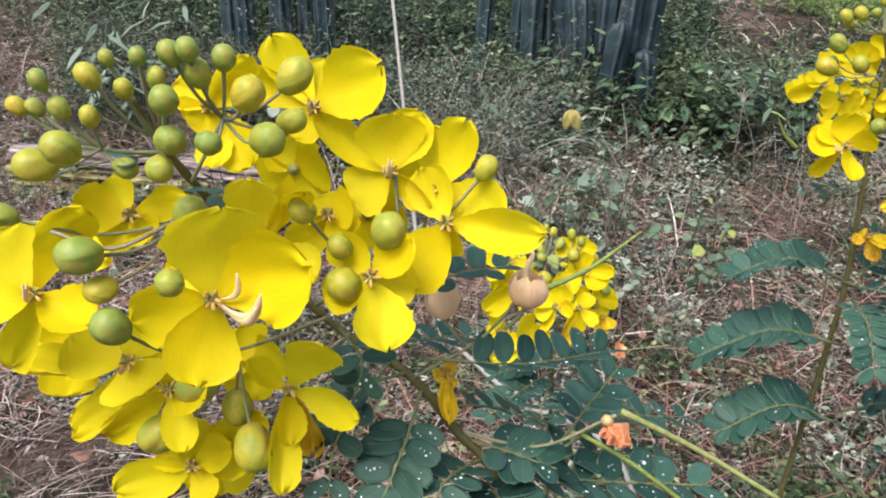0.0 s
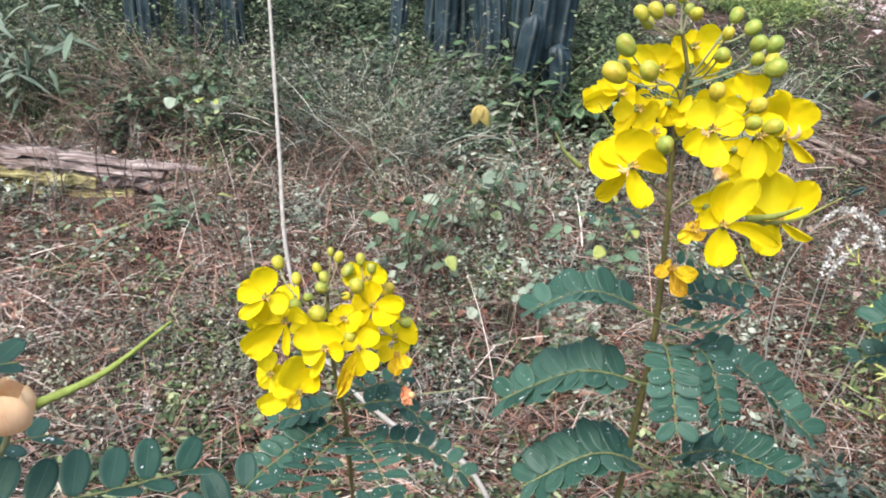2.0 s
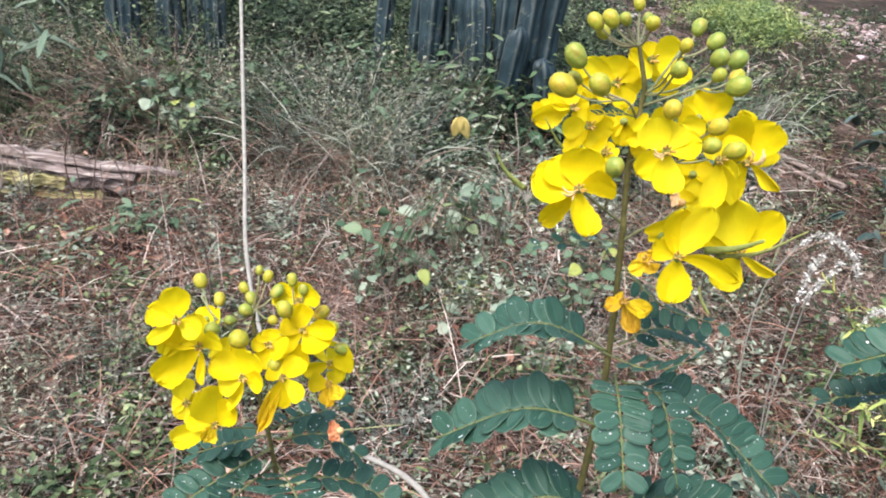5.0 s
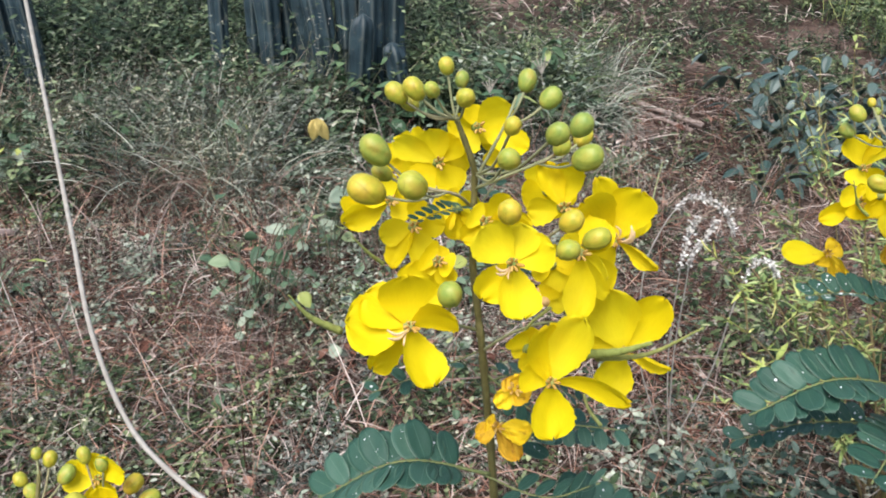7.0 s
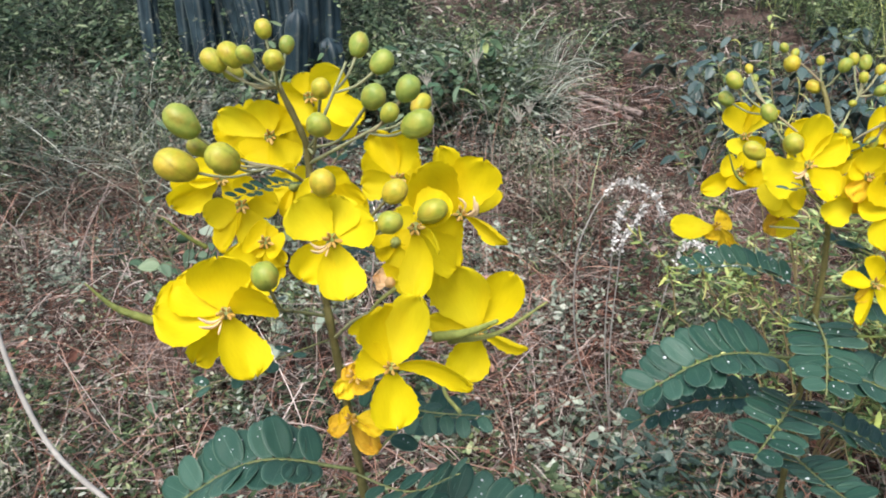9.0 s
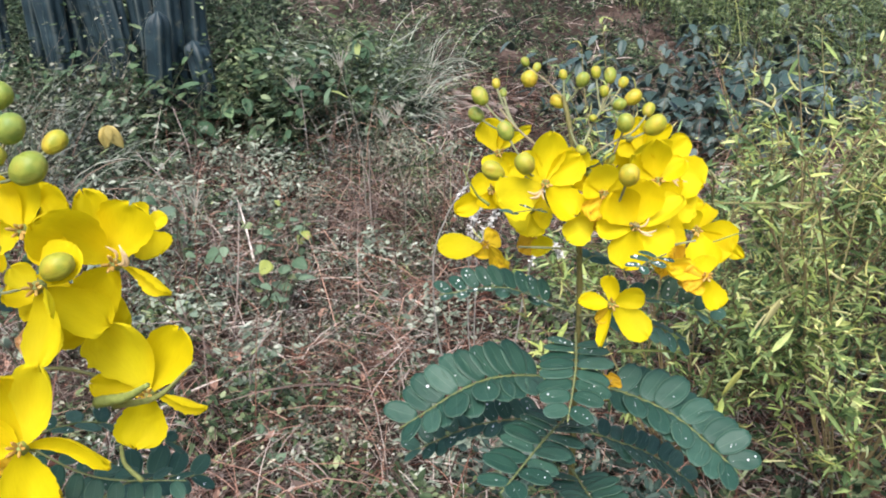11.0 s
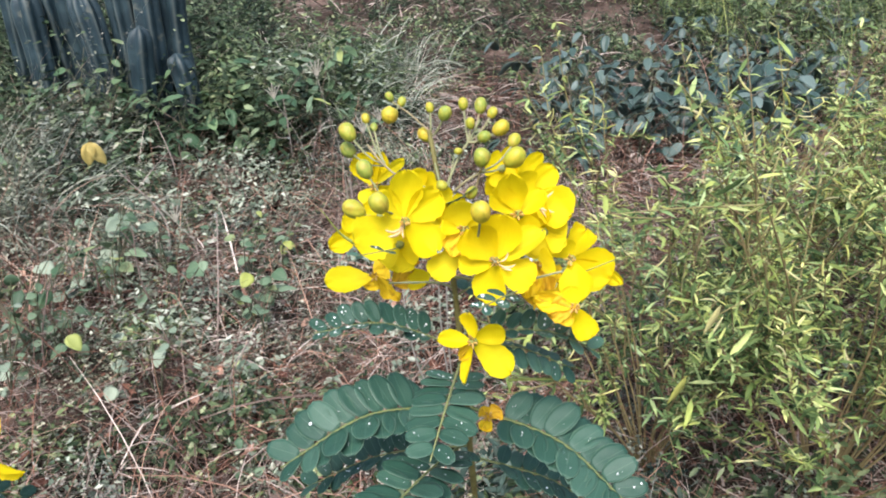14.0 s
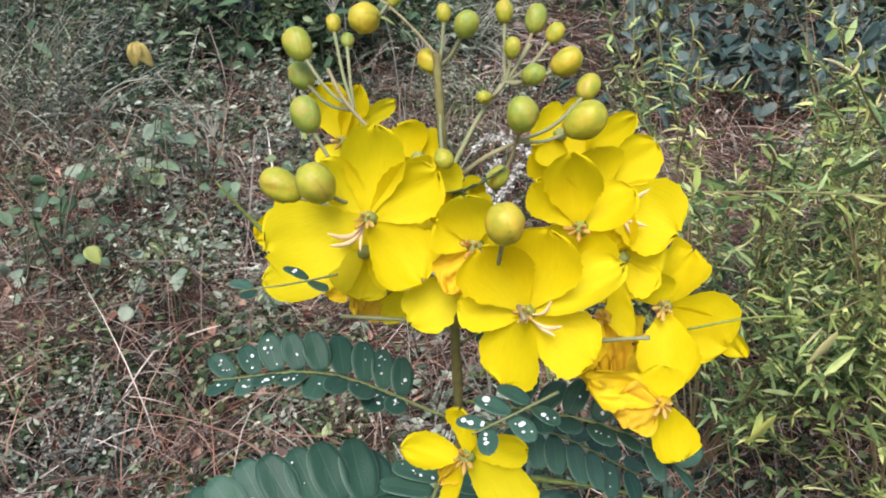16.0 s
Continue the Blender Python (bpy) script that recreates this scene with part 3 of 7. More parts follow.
def leaf(plant, base, mid, tip, pairs, size, fold=20, dew=0.5):
    """A pinnate leaf: its midrib through three places, pairs of leaflets folded upwards by fold degrees."""
    b, m, t = (local(plant, p) for p in (base, mid, tip))
    line = smooth_line([b, m, t], 12)
    seg = np.r_[0, np.cumsum(np.linalg.norm(np.diff(line, axis=0), axis=1))]
    v, f = tube_data(line, (0.042 - 0.022 * np.linspace(0, 1, len(line))) * size, 6)
    rib = part("leaf", mesh_of("leaf", v, f, M_RACHIS), plant)
    drops_v, drops_f = [], []
    first = 0.22 if pairs > 5 else 0.35
    for k in range(pairs):
        last = 1 - 0.45 * size / seg[-1]
        s = (first + (last - first) * (k / max(1, pairs - 1))) * seg[-1]
        p = np.array([np.interp(s, seg, line[:, a]) for a in range(3)])
        q = np.array([np.interp(min(s + 0.002, seg[-1]), seg, line[:, a]) - np.interp(s - 0.002, seg, line[:, a]) for a in range(3)])
        T = unit(q)
        U = unit(np.array([0, 0, 1.0]) - T[2] * T)
        S = np.cross(T, U)
        for side in (-1, 1):
            # the row on the open side hangs flatter than the other
            slack = 13 if fold > 15 and S[1] * side < 0 else 0
            fo = radians(fold - slack + rng.uniform(-8, 8))
            ang = radians((72 if k < pairs - 1 else 50) + rng.uniform(-6, 6))
            out = S * side * math.cos(fo) + U * math.sin(fo)
            n = U * math.cos(fo) - S * side * math.sin(fo)
            d = unit(T * math.cos(ang) + out * math.sin(ang) + U * rng.uniform(-0.08, 0.08))
            n = unit(n - (n @ d) * d)
            ln = 0.88 * size * (0.72 + 0.33 * math.sin(math.pi * min(1, 0.25 + 0.62 * k / max(1, pairs - 1)))) * rng.uniform(0.93, 1.07)
            y = np.cross(n, d)
            part("leaflet", LEAFLET_MESH[rng.randint(5)], rib, basis(p + d * 0.0006, d * ln, y * ln * 1.05, n * ln))
            if dew and rng.uniform() < 0.7 * dew:
                for _ in range(rng.randint(1, 2 + int(5 * dew))):
                    r = rng.choice([0.00025, 0.0004, 0.0006, 0.0009], p=[0.55, 0.33, 0.10, 0.02])
                    o = p + d * ln * rng.uniform(0.2, 0.85) + y * ln * 0.2 * rng.uniform(-0.6, 0.6) + n * ln * 0.02
                    drops_f.append(DROP_F + len(DROP_V) * len(drops_v))
                    drops_v.append(o + r * (DROP_V[:, :1] * d + DROP_V[:, 1:2] * y + DROP_V[:, 2:] * n))
    if drops_v:
        tagged(part("dew", mesh_of("dew", np.vstack(drops_v), np.vstack(drops_f), M_DEW), rib, None, "dew drops on the leaflets, coloured white for the mirrored sky"), kind="stuff")
    return rib


# ---- the ground: one sheet out to the horizon ----
def make_ground():
    near = np.arange(-4.0, 5.01, 0.05)
    xs = np.r_[[-300, -80, -30, -14, -8, -5.5], near, [6, 8, 14, 30, 80, 300]]
    nearY = np.arange(-1.5, 8.01, 0.05)
    ys = np.r_[[-300, -80, -30, -12, -5, -2.5], nearY, [9, 11, 15, 30, 80, 300]]
    X, Y = np.meshgrid(xs, ys, indexing="ij")
    Z = ground_z(X, Y)
    r = np.random.RandomState(3)
    inner = (np.abs(X - 0.5) < 4.4) & (Y > -1.4) & (Y < 8)
    Z = Z + inner * r.normal(0, 0.006, X.shape)
    n, m = X.shape
    v = np.stack([X, Y, Z], -1).reshape(-1, 3)
    i, j = np.meshgrid(np.arange(n - 1), np.arange(m - 1), indexing="ij")
    a = (i * m + j).ravel()
    f = np.stack([a, a + m, a + m + 1, a + 1], -1)
    tagged(new("ground", mesh_of("ground", v, f, M_SOIL)), "red-brown earth under dry straw and weeds", "ground", kind="structure")


make_ground()


# ---- the four flowering shrubs ----
# the plant in the middle
plant_c = shrub("C")
stem(plant_c, [(0.0791, 0.3492, 0.5377), (0.0834, 0.3367, 0.8179), (0.0831, 0.3294, 0.8795), (0.0775, 0.3274, 0.9559), (0.0758, 0.3294, 0.9704), (0.0731, 0.3326, 0.9986), (0.0737, 0.3346, 1.0286), (0.0731, 0.3326, 1.0390), (0.0669, 0.3305, 1.0581)], 0.0027, 0.0011)
stem(plant_c, [(0.0739, 0.3346, 1.0308), (0.0852, 0.3336, 1.0539), (0.0894, 0.3409, 1.0630)], 0.0012, 0.0008)
stem(plant_c, [(0.0737, 0.3336, 1.0190), (0.0679, 0.3180, 1.0317), (0.0580, 0.3128, 1.0359)], 0.0012, 0.0009)
stem(plant_c, [(0.0736, 0.3346, 1.0275), (0.0954, 0.3232, 1.0417), (0.1080, 0.3180, 1.0501)], 0.0012, 0.0008)
stem(plant_c, [(0.0731, 0.3326, 0.9986), (0.0856, 0.3180, 1.0100), (0.0979, 0.3024, 1.0170)], 0.0012, 0.0009)
stem(plant_c, [(0.0757, 0.3294, 0.9652), (0.0647, 0.3128, 0.9781), (0.0542, 0.2889, 0.9938)], 0.0012, 0.0010)
stem(plant_c, [(0.0775, 0.3274, 0.9559), (0.0910, 0.3180, 0.9721), (0.1084, 0.3180, 0.9768), (0.1317, 0.3232, 0.9606)], 0.0012, 0.0010)
PLANT_C_NODES = [(0.0668, 0.3305, 1.0571), (0.0646, 0.3159, 1.0334), (0.0742, 0.3346, 1.0336), (0.0852, 0.3336, 1.0539), (0.0976, 0.3222, 1.0430), (0.0790, 0.3253, 1.0055), (0.0660, 0.3159, 0.9762)]
buds(plant_c, PLANT_C_NODES,
     [(0.0634, 0.3336, 1.0763, 6.9, 0),
      (0.0685, 0.3440, 1.0687, 6.6, 0),
      (0.0721, 0.3076, 1.0714, 7.7, 0),
      (0.0516, 0.3315, 1.0682, 9.6, 0),
      (0.0590, 0.3232, 1.0701, 6.7, 0),
      (0.0442, 0.3357, 1.0655, 9.4, 0),
      (0.0479, 0.3440, 1.0599, 8.5, 0),
      (0.0403, 0.3066, 1.0528, 12.0, 1),
      (0.0366, 0.3045, 1.0386, 14.0, 1),
      (0.0540, 0.2993, 1.0425, 11.9, 1),
      (0.0401, 0.3180, 1.0400, 8.1, 1),
      (0.0880, 0.2951, 1.0656, 7.1, 2)])
buds(plant_c, PLANT_C_NODES,
     [(0.0868, 0.2910, 1.0557, 8.8, 2),
      (0.0934, 0.3482, 1.0673, 8.9, 3),
      (0.1022, 0.3388, 1.0632, 9.5, 3),
      (0.1030, 0.2993, 1.0617, 9.0, 2),
      (0.1125, 0.3180, 1.0590, 9.6, 4),
      (0.1154, 0.3388, 1.0478, 8.5, 4),
      (0.1151, 0.3159, 1.0477, 11.6, 4),
      (0.1058, 0.3180, 1.0511, 7.5, 4),
      (0.0877, 0.2847, 1.0395, 9.5, 5),
      (0.1086, 0.2920, 1.0334, 9.5, 5),
      (0.1075, 0.2837, 1.0265, 9.0, 5),
      (0.0683, 0.2785, 1.0111, 10.6, 6)])
buds(plant_c, PLANT_C_NODES,
     [(0.1196, 0.3076, 1.0195, 10.3, 5)])
flower(plant_c, (0.0539, 0.2785, 0.9980), (0.30, -0.82, 0.50),
       [(8.0, -7.8, -19.3, 15.2, 0, 0), (-22.2, -2.6, 1.2, 19.5, 0, 0), (-0.5, 3.1, 19.7, 17.7, 0, 0), (-14.5, 2.1, 12.4, 16.3, 0, 0), (16.9, -2.1, 6.6, 13.7, 40, 0), (-15.0, 4.2, -21.7, 9.8, 0, 0)], claw=(-8.1, -6.2, -0.2))
flower(plant_c, (0.0892, 0.2837, 1.0210), (0.17, -0.89, 0.43),
       [(-9.7, -5.2, -12.0, 12.7, 0, 0), (3.7, -7.0, -17.3, 13.7, 0, 0), (-11.3, 1.4, 12.4, 14.4, 0, 0), (14.3, 0.0, 6.1, 12.0, 0, 0), (1.4, 3.1, 13.3, 14.8, 0, 0)], claw=(-6.5, -6.2, 0.3))
flower(plant_c, (0.1046, 0.2868, 0.9702), (0.10, -0.81, 0.58),
       [(-11.3, -0.2, 5.0, 12.8, 0, 0), (2.3, -8.1, -20.6, 15.1, 0, 0), (-2.8, 3.6, 23.2, 19.0, 0, 0), (11.1, 4.2, 27.0, 15.5, 0, 0), (28.8, -6.2, 0.4, 11.3, 45, 0)])
flower(plant_c, (0.1348, 0.3149, 0.9659), (-0.02, -0.84, 0.54),
       [(-9.1, 3.9, 26.1, 20.9, 0, 0), (14.1, 3.4, 24.1, 15.8, 0, 0), (17.9, -4.2, -6.6, 6.4, 55, 0), (-18.8, 3.1, 4.3, 8.5, 0, 0)])
flower(plant_c, (0.1291, 0.3274, 1.0095), (0.00, -0.91, 0.41),
       [(9.0, 3.2, 20.4, 16.6, 0, 0), (16.9, -4.2, -9.8, 7.0, 55, 0), (-16.3, -14.6, 23.5, 19.1, 0, 0), (-6.7, 4.2, 24.4, 12.4, 0, 0)], claw=(6.1, -6.2, 9.3))
flower(plant_c, (0.1078, 0.3180, 1.0273), (0.08, -0.93, 0.36),
       [(-7.6, 2.5, 16.4, 9.8, 0, 0), (2.5, 6.2, 15.4, 11.4, 0, 0), (-13.2, 2.1, -3.1, 9.8, 0, 0)])
flower(plant_c, (0.1138, 0.3045, 1.0148), (0.06, -0.90, 0.42),
       [(-0.1, -8.3, -22.1, 11.5, 0, 0), (17.6, 6.2, -19.4, 14.1, 0, 0), (9.8, -14.6, -0.3, 6.9, 50, 0), (-6.4, 0.7, 6.7, 7.6, 0, 0)])
flower(plant_c, (0.0744, 0.3450, 1.0495), (0.19, -0.95, 0.26),
       [(12.3, 1.2, 9.8, 13.7, 0, 0), (20.1, -4.6, -7.9, 11.2, 0, 0), (-2.0, 1.5, 8.8, 9.1, 0, 0), (-6.0, -3.5, -8.0, 10.3, 0, 0)])
flower(plant_c, (0.0591, 0.3409, 1.0361), (0.24, -0.92, 0.30),
       [(-17.6, 0.2, 9.3, 10.9, 0, 0), (-4.2, 2.1, 13.1, 14.2, 0, 0), (8.0, 1.5, 10.1, 10.9, 0, 0), (9.0, -4.3, -9.6, 12.1, 0, 0), (-9.0, -3.7, -7.8, 11.3, 0, 0)])
flower(plant_c, (0.0398, 0.3367, 1.0211), (0.30, -0.89, 0.35),
       [(-19.0, -5.4, -9.8, 13.5, 0, 0), (-3.9, 1.6, 10.6, 10.6, 0, 0), (8.0, -2.9, -6.2, 10.6, 0, 0), (-12.3, -0.4, 4.4, 10.6, 0, 0)])
flower(plant_c, (0.0508, 0.3211, 1.0169), (0.28, -0.88, 0.38),
       [(-13.2, -2.5, -3.1, 10.5, 0, 0), (-9.5, -6.2, -14.8, 10.1, 40, 0), (8.0, -6.6, -16.0, 13.0, 0, 0), (3.5, 1.8, 11.1, 8.1, 0, 0)])
flower(plant_c, (0.0847, 0.3107, 0.9290), (0.14, -0.77, 0.62),
       [(-9.0, -2.5, -4.4, 8.5, 0, 1), (8.6, -6.1, -14.9, 10.7, 0, 1), (15.4, -2.0, -0.2, 9.8, 0, 1), (-4.7, 0.0, 2.8, 8.1, 0, 1)])
flower(plant_c, (0.0909, 0.2920, 0.9628), (0.14, -0.80, 0.58),
       [(-6.2, -3.0, -6.8, 8.0, 0, 1), (5.3, -2.1, -4.4, 8.8, 0, 1), (-2.9, 0.5, 4.1, 7.2, 0, 1), (2.8, 0.9, 6.1, 6.0, 0, 1)])
flower(plant_c, (0.1026, 0.3180, 0.9866), (0.10, -0.87, 0.48),
       [(-6.1, -0.0, 3.0, 7.5, 0, 2), (2.4, 1.0, 6.5, 8.4, 0, 0), (8.4, -0.9, 0.4, 10.0, 0, 0)])
flower(plant_c, (0.0786, 0.3180, 1.0210), (0.19, -0.91, 0.38),
       [(-5.6, 0.3, 4.2, 9.9, 0, 0), (10.5, 0.8, 8.0, 11.9, 0, 0), (18.1, -1.9, 0.5, 9.9, 0, 0), (-8.1, -3.3, -7.1, 8.7, 0, 0)])
flower(plant_c, (0.0614, 0.3076, 1.0087), (0.25, -0.87, 0.42),
       [(6.0, -1.2, -1.7, 9.8, 0, 0), (-5.4, 0.3, 4.3, 11.8, 0, 0), (4.7, -3.4, -8.2, 7.8, 0, 0)])
flower(plant_c, (0.1028, 0.3409, 1.0247), (0.09, -0.93, 0.34),
       [(-3.7, 1.8, 11.0, 12.7, 0, 0), (11.8, -0.7, 2.3, 12.7, 0, 0), (-10.5, -1.7, -1.4, 11.9, 0, 0), (1.9, -4.4, -10.8, 12.7, 0, 0)], stamens=0)
flower(plant_c, (0.0840, 0.3305, 1.0107), (0.16, -0.90, 0.40),
       [(-9.4, -3.4, -7.1, 12.6, 0, 0), (9.8, 0.4, 5.8, 13.0, 0, 0), (-10.9, 0.7, 8.3, 12.6, 0, 0), (3.9, -4.6, -11.3, 10.5, 0, 0)], stamens=0)
flower(plant_c, (0.1179, 0.3305, 0.9881), (0.04, -0.89, 0.46),
       [(8.8, 1.1, 9.0, 14.3, 0, 0), (-10.6, 0.2, 6.1, 13.0, 0, 0), (4.1, -4.9, -12.2, 13.0, 0, 0), (-14.2, -3.7, -6.4, 10.8, 0, 0)], stamens=0)
flower(plant_c, (0.0560, 0.3076, 0.9976), (0.26, -0.85, 0.45),
       [(-3.9, 1.5, 10.4, 14.0, 0, 0), (5.8, -3.2, -7.4, 12.0, 0, 0), (-10.9, -2.3, -3.1, 12.0, 0, 0), (10.6, -0.0, 4.4, 11.2, 0, 0)], stamens=0)
flower(plant_c, (0.0615, 0.3513, 1.0353), (0.23, -0.93, 0.30),
       [(-3.6, 1.3, 8.5, 13.0, 0, 0), (9.8, -1.9, -2.9, 13.0, 0, 0), (-6.7, -3.5, -7.7, 12.1, 0, 0), (7.2, 1.2, 8.4, 10.8, 0, 0)], stamens=0)
flower(plant_c, (0.0266, 0.3440, 1.0156), (0.33, -0.88, 0.35),
       [(-7.7, -2.1, -3.7, 12.2, 0, 0), (5.2, 1.0, 6.5, 12.2, 0, 0), (-0.4, -3.3, -8.1, 8.7, 0, 0)], stamens=0)
flower(plant_c, (0.0963, 0.3076, 0.9711), (0.12, -0.83, 0.54),
       [(-3.8, 0.9, 6.8, 12.5, 0, 0), (6.5, 0.3, 4.6, 12.5, 0, 0), (0.8, -3.1, -7.9, 10.4, 0, 0)], stamens=0)
flower(plant_c, (0.0455, 0.3544, 1.0357), (0.27, -0.92, 0.29),
       [(-6.0, 0.4, 4.5, 12.2, 0, 0), (9.4, 0.4, 5.3, 13.1, 0, 0), (1.8, -4.5, -11.1, 12.2, 0, 0), (-10.8, -2.1, -2.5, 10.9, 0, 0)], stamens=0)
flower(plant_c, (0.0832, 0.3544, 1.0406), (0.16, -0.95, 0.28),
       [(-6.0, 0.8, 6.5, 12.1, 0, 0), (7.8, -0.2, 2.1, 12.1, 0, 0), (-0.3, -4.0, -9.9, 12.1, 0, 0)], stamens=0)
flower(plant_c, (0.0667, 0.3367, 1.0179), (0.21, -0.91, 0.36),
       [(-8.5, -2.1, -3.6, 12.7, 0, 0), (8.9, 0.2, 4.3, 12.7, 0, 0), (-0.4, -4.8, -11.8, 11.9, 0, 0), (-5.8, 0.8, 6.6, 10.6, 0, 0)], stamens=0)
flower(plant_c, (0.1367, 0.3409, 1.0150), (-0.02, -0.93, 0.38),
       [(-6.3, 0.8, 6.6, 12.9, 0, 0), (4.2, -3.3, -8.0, 12.0, 0, 0), (-10.8, -2.4, -3.5, 12.0, 0, 0)], stamens=0)
flower(plant_c, (0.1050, 0.3232, 1.0004), (0.09, -0.89, 0.44),
       [(-8.0, 0.6, 6.7, 12.5, 0, 0), (4.0, -4.0, -9.7, 12.5, 0, 0), (9.5, 0.1, 4.4, 11.7, 0, 0)], stamens=0)
pod(plant_c, [(0.1189, 0.3128, 0.9657), (0.1316, 0.3045, 0.9732), (0.1414, 0.2972, 0.9824)], 0.0022, 0.0008)
pod(plant_c, [(0.1241, 0.3128, 0.9639), (0.1417, 0.3024, 0.9739), (0.1577, 0.2920, 0.9928)], 0.0014, 0.0003)
pod(plant_c, [(0.0275, 0.2847, 0.9912), (0.0188, 0.2785, 1.0005), (0.0132, 0.2743, 1.0118)], 0.0016, 0.0002)
pod(plant_c, [(0.0404, 0.3076, 1.0073), (0.0363, 0.3024, 1.0142), (0.0314, 0.2972, 1.0237)], 0.0009, 0.0002)
pod(plant_c, [(0.1207, 0.3180, 0.9424), (0.1225, 0.3128, 0.9386), (0.1279, 0.3107, 0.9319)], 0.0007, 0.0009)
pod(plant_c, [(0.1049, 0.3149, 0.9860), (0.0966, 0.3107, 0.9801), (0.0898, 0.3107, 0.9667)], 0.0008, 0.0003)
leaf(plant_c, (0.0736, 0.3305, 1.0225), (0.0640, 0.3149, 1.0268), (0.0541, 0.3024, 1.0276), 8, 0.0054, fold=20, dew=0.0)
leaf(plant_c, (0.0763, 0.3274, 0.9559), (0.0588, 0.3024, 0.9627), (0.0356, 0.2889, 0.9603), 4, 0.0089, fold=10, dew=0.4)
leaf(plant_c, (0.0779, 0.3274, 0.9450), (0.1058, 0.3232, 0.9251), (0.1404, 0.3180, 0.9237), 8, 0.0115, fold=-20, dew=0.3)
leaf(plant_c, (0.0781, 0.3284, 0.9387), (0.0994, 0.3492, 0.9295), (0.1264, 0.3596, 0.9061), 6, 0.0122, fold=10, dew=0.5)
leaf(plant_c, (0.0758, 0.3305, 0.8852), (0.1053, 0.3076, 0.8938), (0.1276, 0.2972, 0.9131), 5, 0.0134, fold=10, dew=0.3)
leaf(plant_c, (0.0707, 0.3346, 1.0118), (0.0864, 0.3544, 1.0270), (0.1010, 0.3596, 1.0190), 7, 0.0061, fold=10, dew=0.3)
leaf(plant_c, (0.0703, 0.3326, 0.9939), (0.0884, 0.3492, 0.9852), (0.1013, 0.3596, 0.9798), 5, 0.0094, fold=0, dew=1.0)
leaf(plant_c, (0.0817, 0.3274, 0.8876), (0.0419, 0.3180, 0.9011), (0.0028, 0.3128, 0.8810), 10, 0.0220, fold=24, dew=0.6)
leaf(plant_c, (0.0908, 0.3294, 0.8343), (0.0423, 0.3180, 0.8419), (-0.0096, 0.3128, 0.8077), 11, 0.0267, fold=24, dew=0.8)
leaf(plant_c, (0.1018, 0.3346, 0.7635), (0.0612, 0.3180, 0.7792), (0.0152, 0.2972, 0.7529), 10, 0.0285, fold=24, dew=0.8)
leaf(plant_c, (0.0887, 0.3274, 0.8732), (0.0941, 0.2868, 0.8775), (0.1035, 0.2608, 0.8496), 9, 0.0180, fold=8, dew=0.8)
leaf(plant_c, (0.0927, 0.3294, 0.8688), (0.1380, 0.3336, 0.8574), (0.1882, 0.3232, 0.8248), 10, 0.0219, fold=30, dew=0.8)
leaf(plant_c, (0.0927, 0.3294, 0.8688), (0.1150, 0.3076, 0.8768), (0.1323, 0.2868, 0.8372), 9, 0.0159, fold=15, dew=0.8)
leaf(plant_c, (0.0872, 0.3305, 0.8910), (0.1069, 0.3492, 0.8971), (0.1371, 0.3596, 0.8883), 6, 0.0158, fold=20, dew=0.5)
leaf(plant_c, (0.1028, 0.3346, 0.7737), (0.1385, 0.3180, 0.8044), (0.1748, 0.2972, 0.8128), 9, 0.0229, fold=25, dew=0.8)
# the plant beside the yellow-green bush
plant_d = shrub("D")
stem(plant_d, [(0.3432, 0.4573, 0.5213), (0.3308, 0.4425, 0.7273), (0.3252, 0.4357, 0.7929), (0.3215, 0.4317, 0.8705), (0.3197, 0.4298, 0.9081), (0.3178, 0.4298, 0.9414), (0.3143, 0.4376, 0.9893), (0.3124, 0.4474, 1.0111), (0.3114, 0.4573, 1.0213)], 0.0026, 0.0011)
stem(plant_d, [(0.3149, 0.4376, 0.9849), (0.3018, 0.4425, 0.9968), (0.2874, 0.4524, 1.0083), (0.2809, 0.4622, 1.0153)], 0.0012, 0.0008)
stem(plant_d, [(0.3138, 0.4376, 0.9922), (0.3231, 0.4474, 1.0076), (0.3322, 0.4573, 1.0164), (0.3374, 0.4622, 1.0231)], 0.0012, 0.0008)
stem(plant_d, [(0.3138, 0.4376, 0.9893), (0.3224, 0.4278, 1.0036), (0.3327, 0.4278, 1.0096)], 0.0012, 0.0008)
stem(plant_d, [(0.3164, 0.4327, 0.9618), (0.3016, 0.4278, 0.9744), (0.2942, 0.4229, 0.9872)], 0.0012, 0.0009)
stem(plant_d, [(0.3176, 0.4307, 0.9472), (0.3072, 0.4278, 0.9530), (0.2850, 0.4258, 0.9563)], 0.0012, 0.0009)
stem(plant_d, [(0.3164, 0.4327, 0.9648), (0.3302, 0.4131, 0.9730), (0.3323, 0.3944, 0.9792)], 0.0012, 0.0009)
stem(plant_d, [(0.3172, 0.4307, 0.9535), (0.3434, 0.4180, 0.9545), (0.3670, 0.4082, 0.9632)], 0.0012, 0.0009)
stem(plant_d, [(0.3196, 0.4298, 0.9116), (0.3212, 0.4032, 0.9285), (0.3200, 0.3856, 0.9439)], 0.0011, 0.0009)
stem(plant_d, [(0.3114, 0.4573, 1.0213), (0.3028, 0.4622, 1.0291), (0.2956, 0.4671, 1.0336)], 0.0008, 0.0006)
PLANT_D_NODES = [(0.3122, 0.4573, 1.0176), (0.2888, 0.4524, 1.0068), (0.3303, 0.4553, 1.0144), (0.3314, 0.4278, 1.0089), (0.2980, 0.4651, 1.0326), (0.2935, 0.4258, 0.9930), (0.3262, 0.4180, 0.9739)]
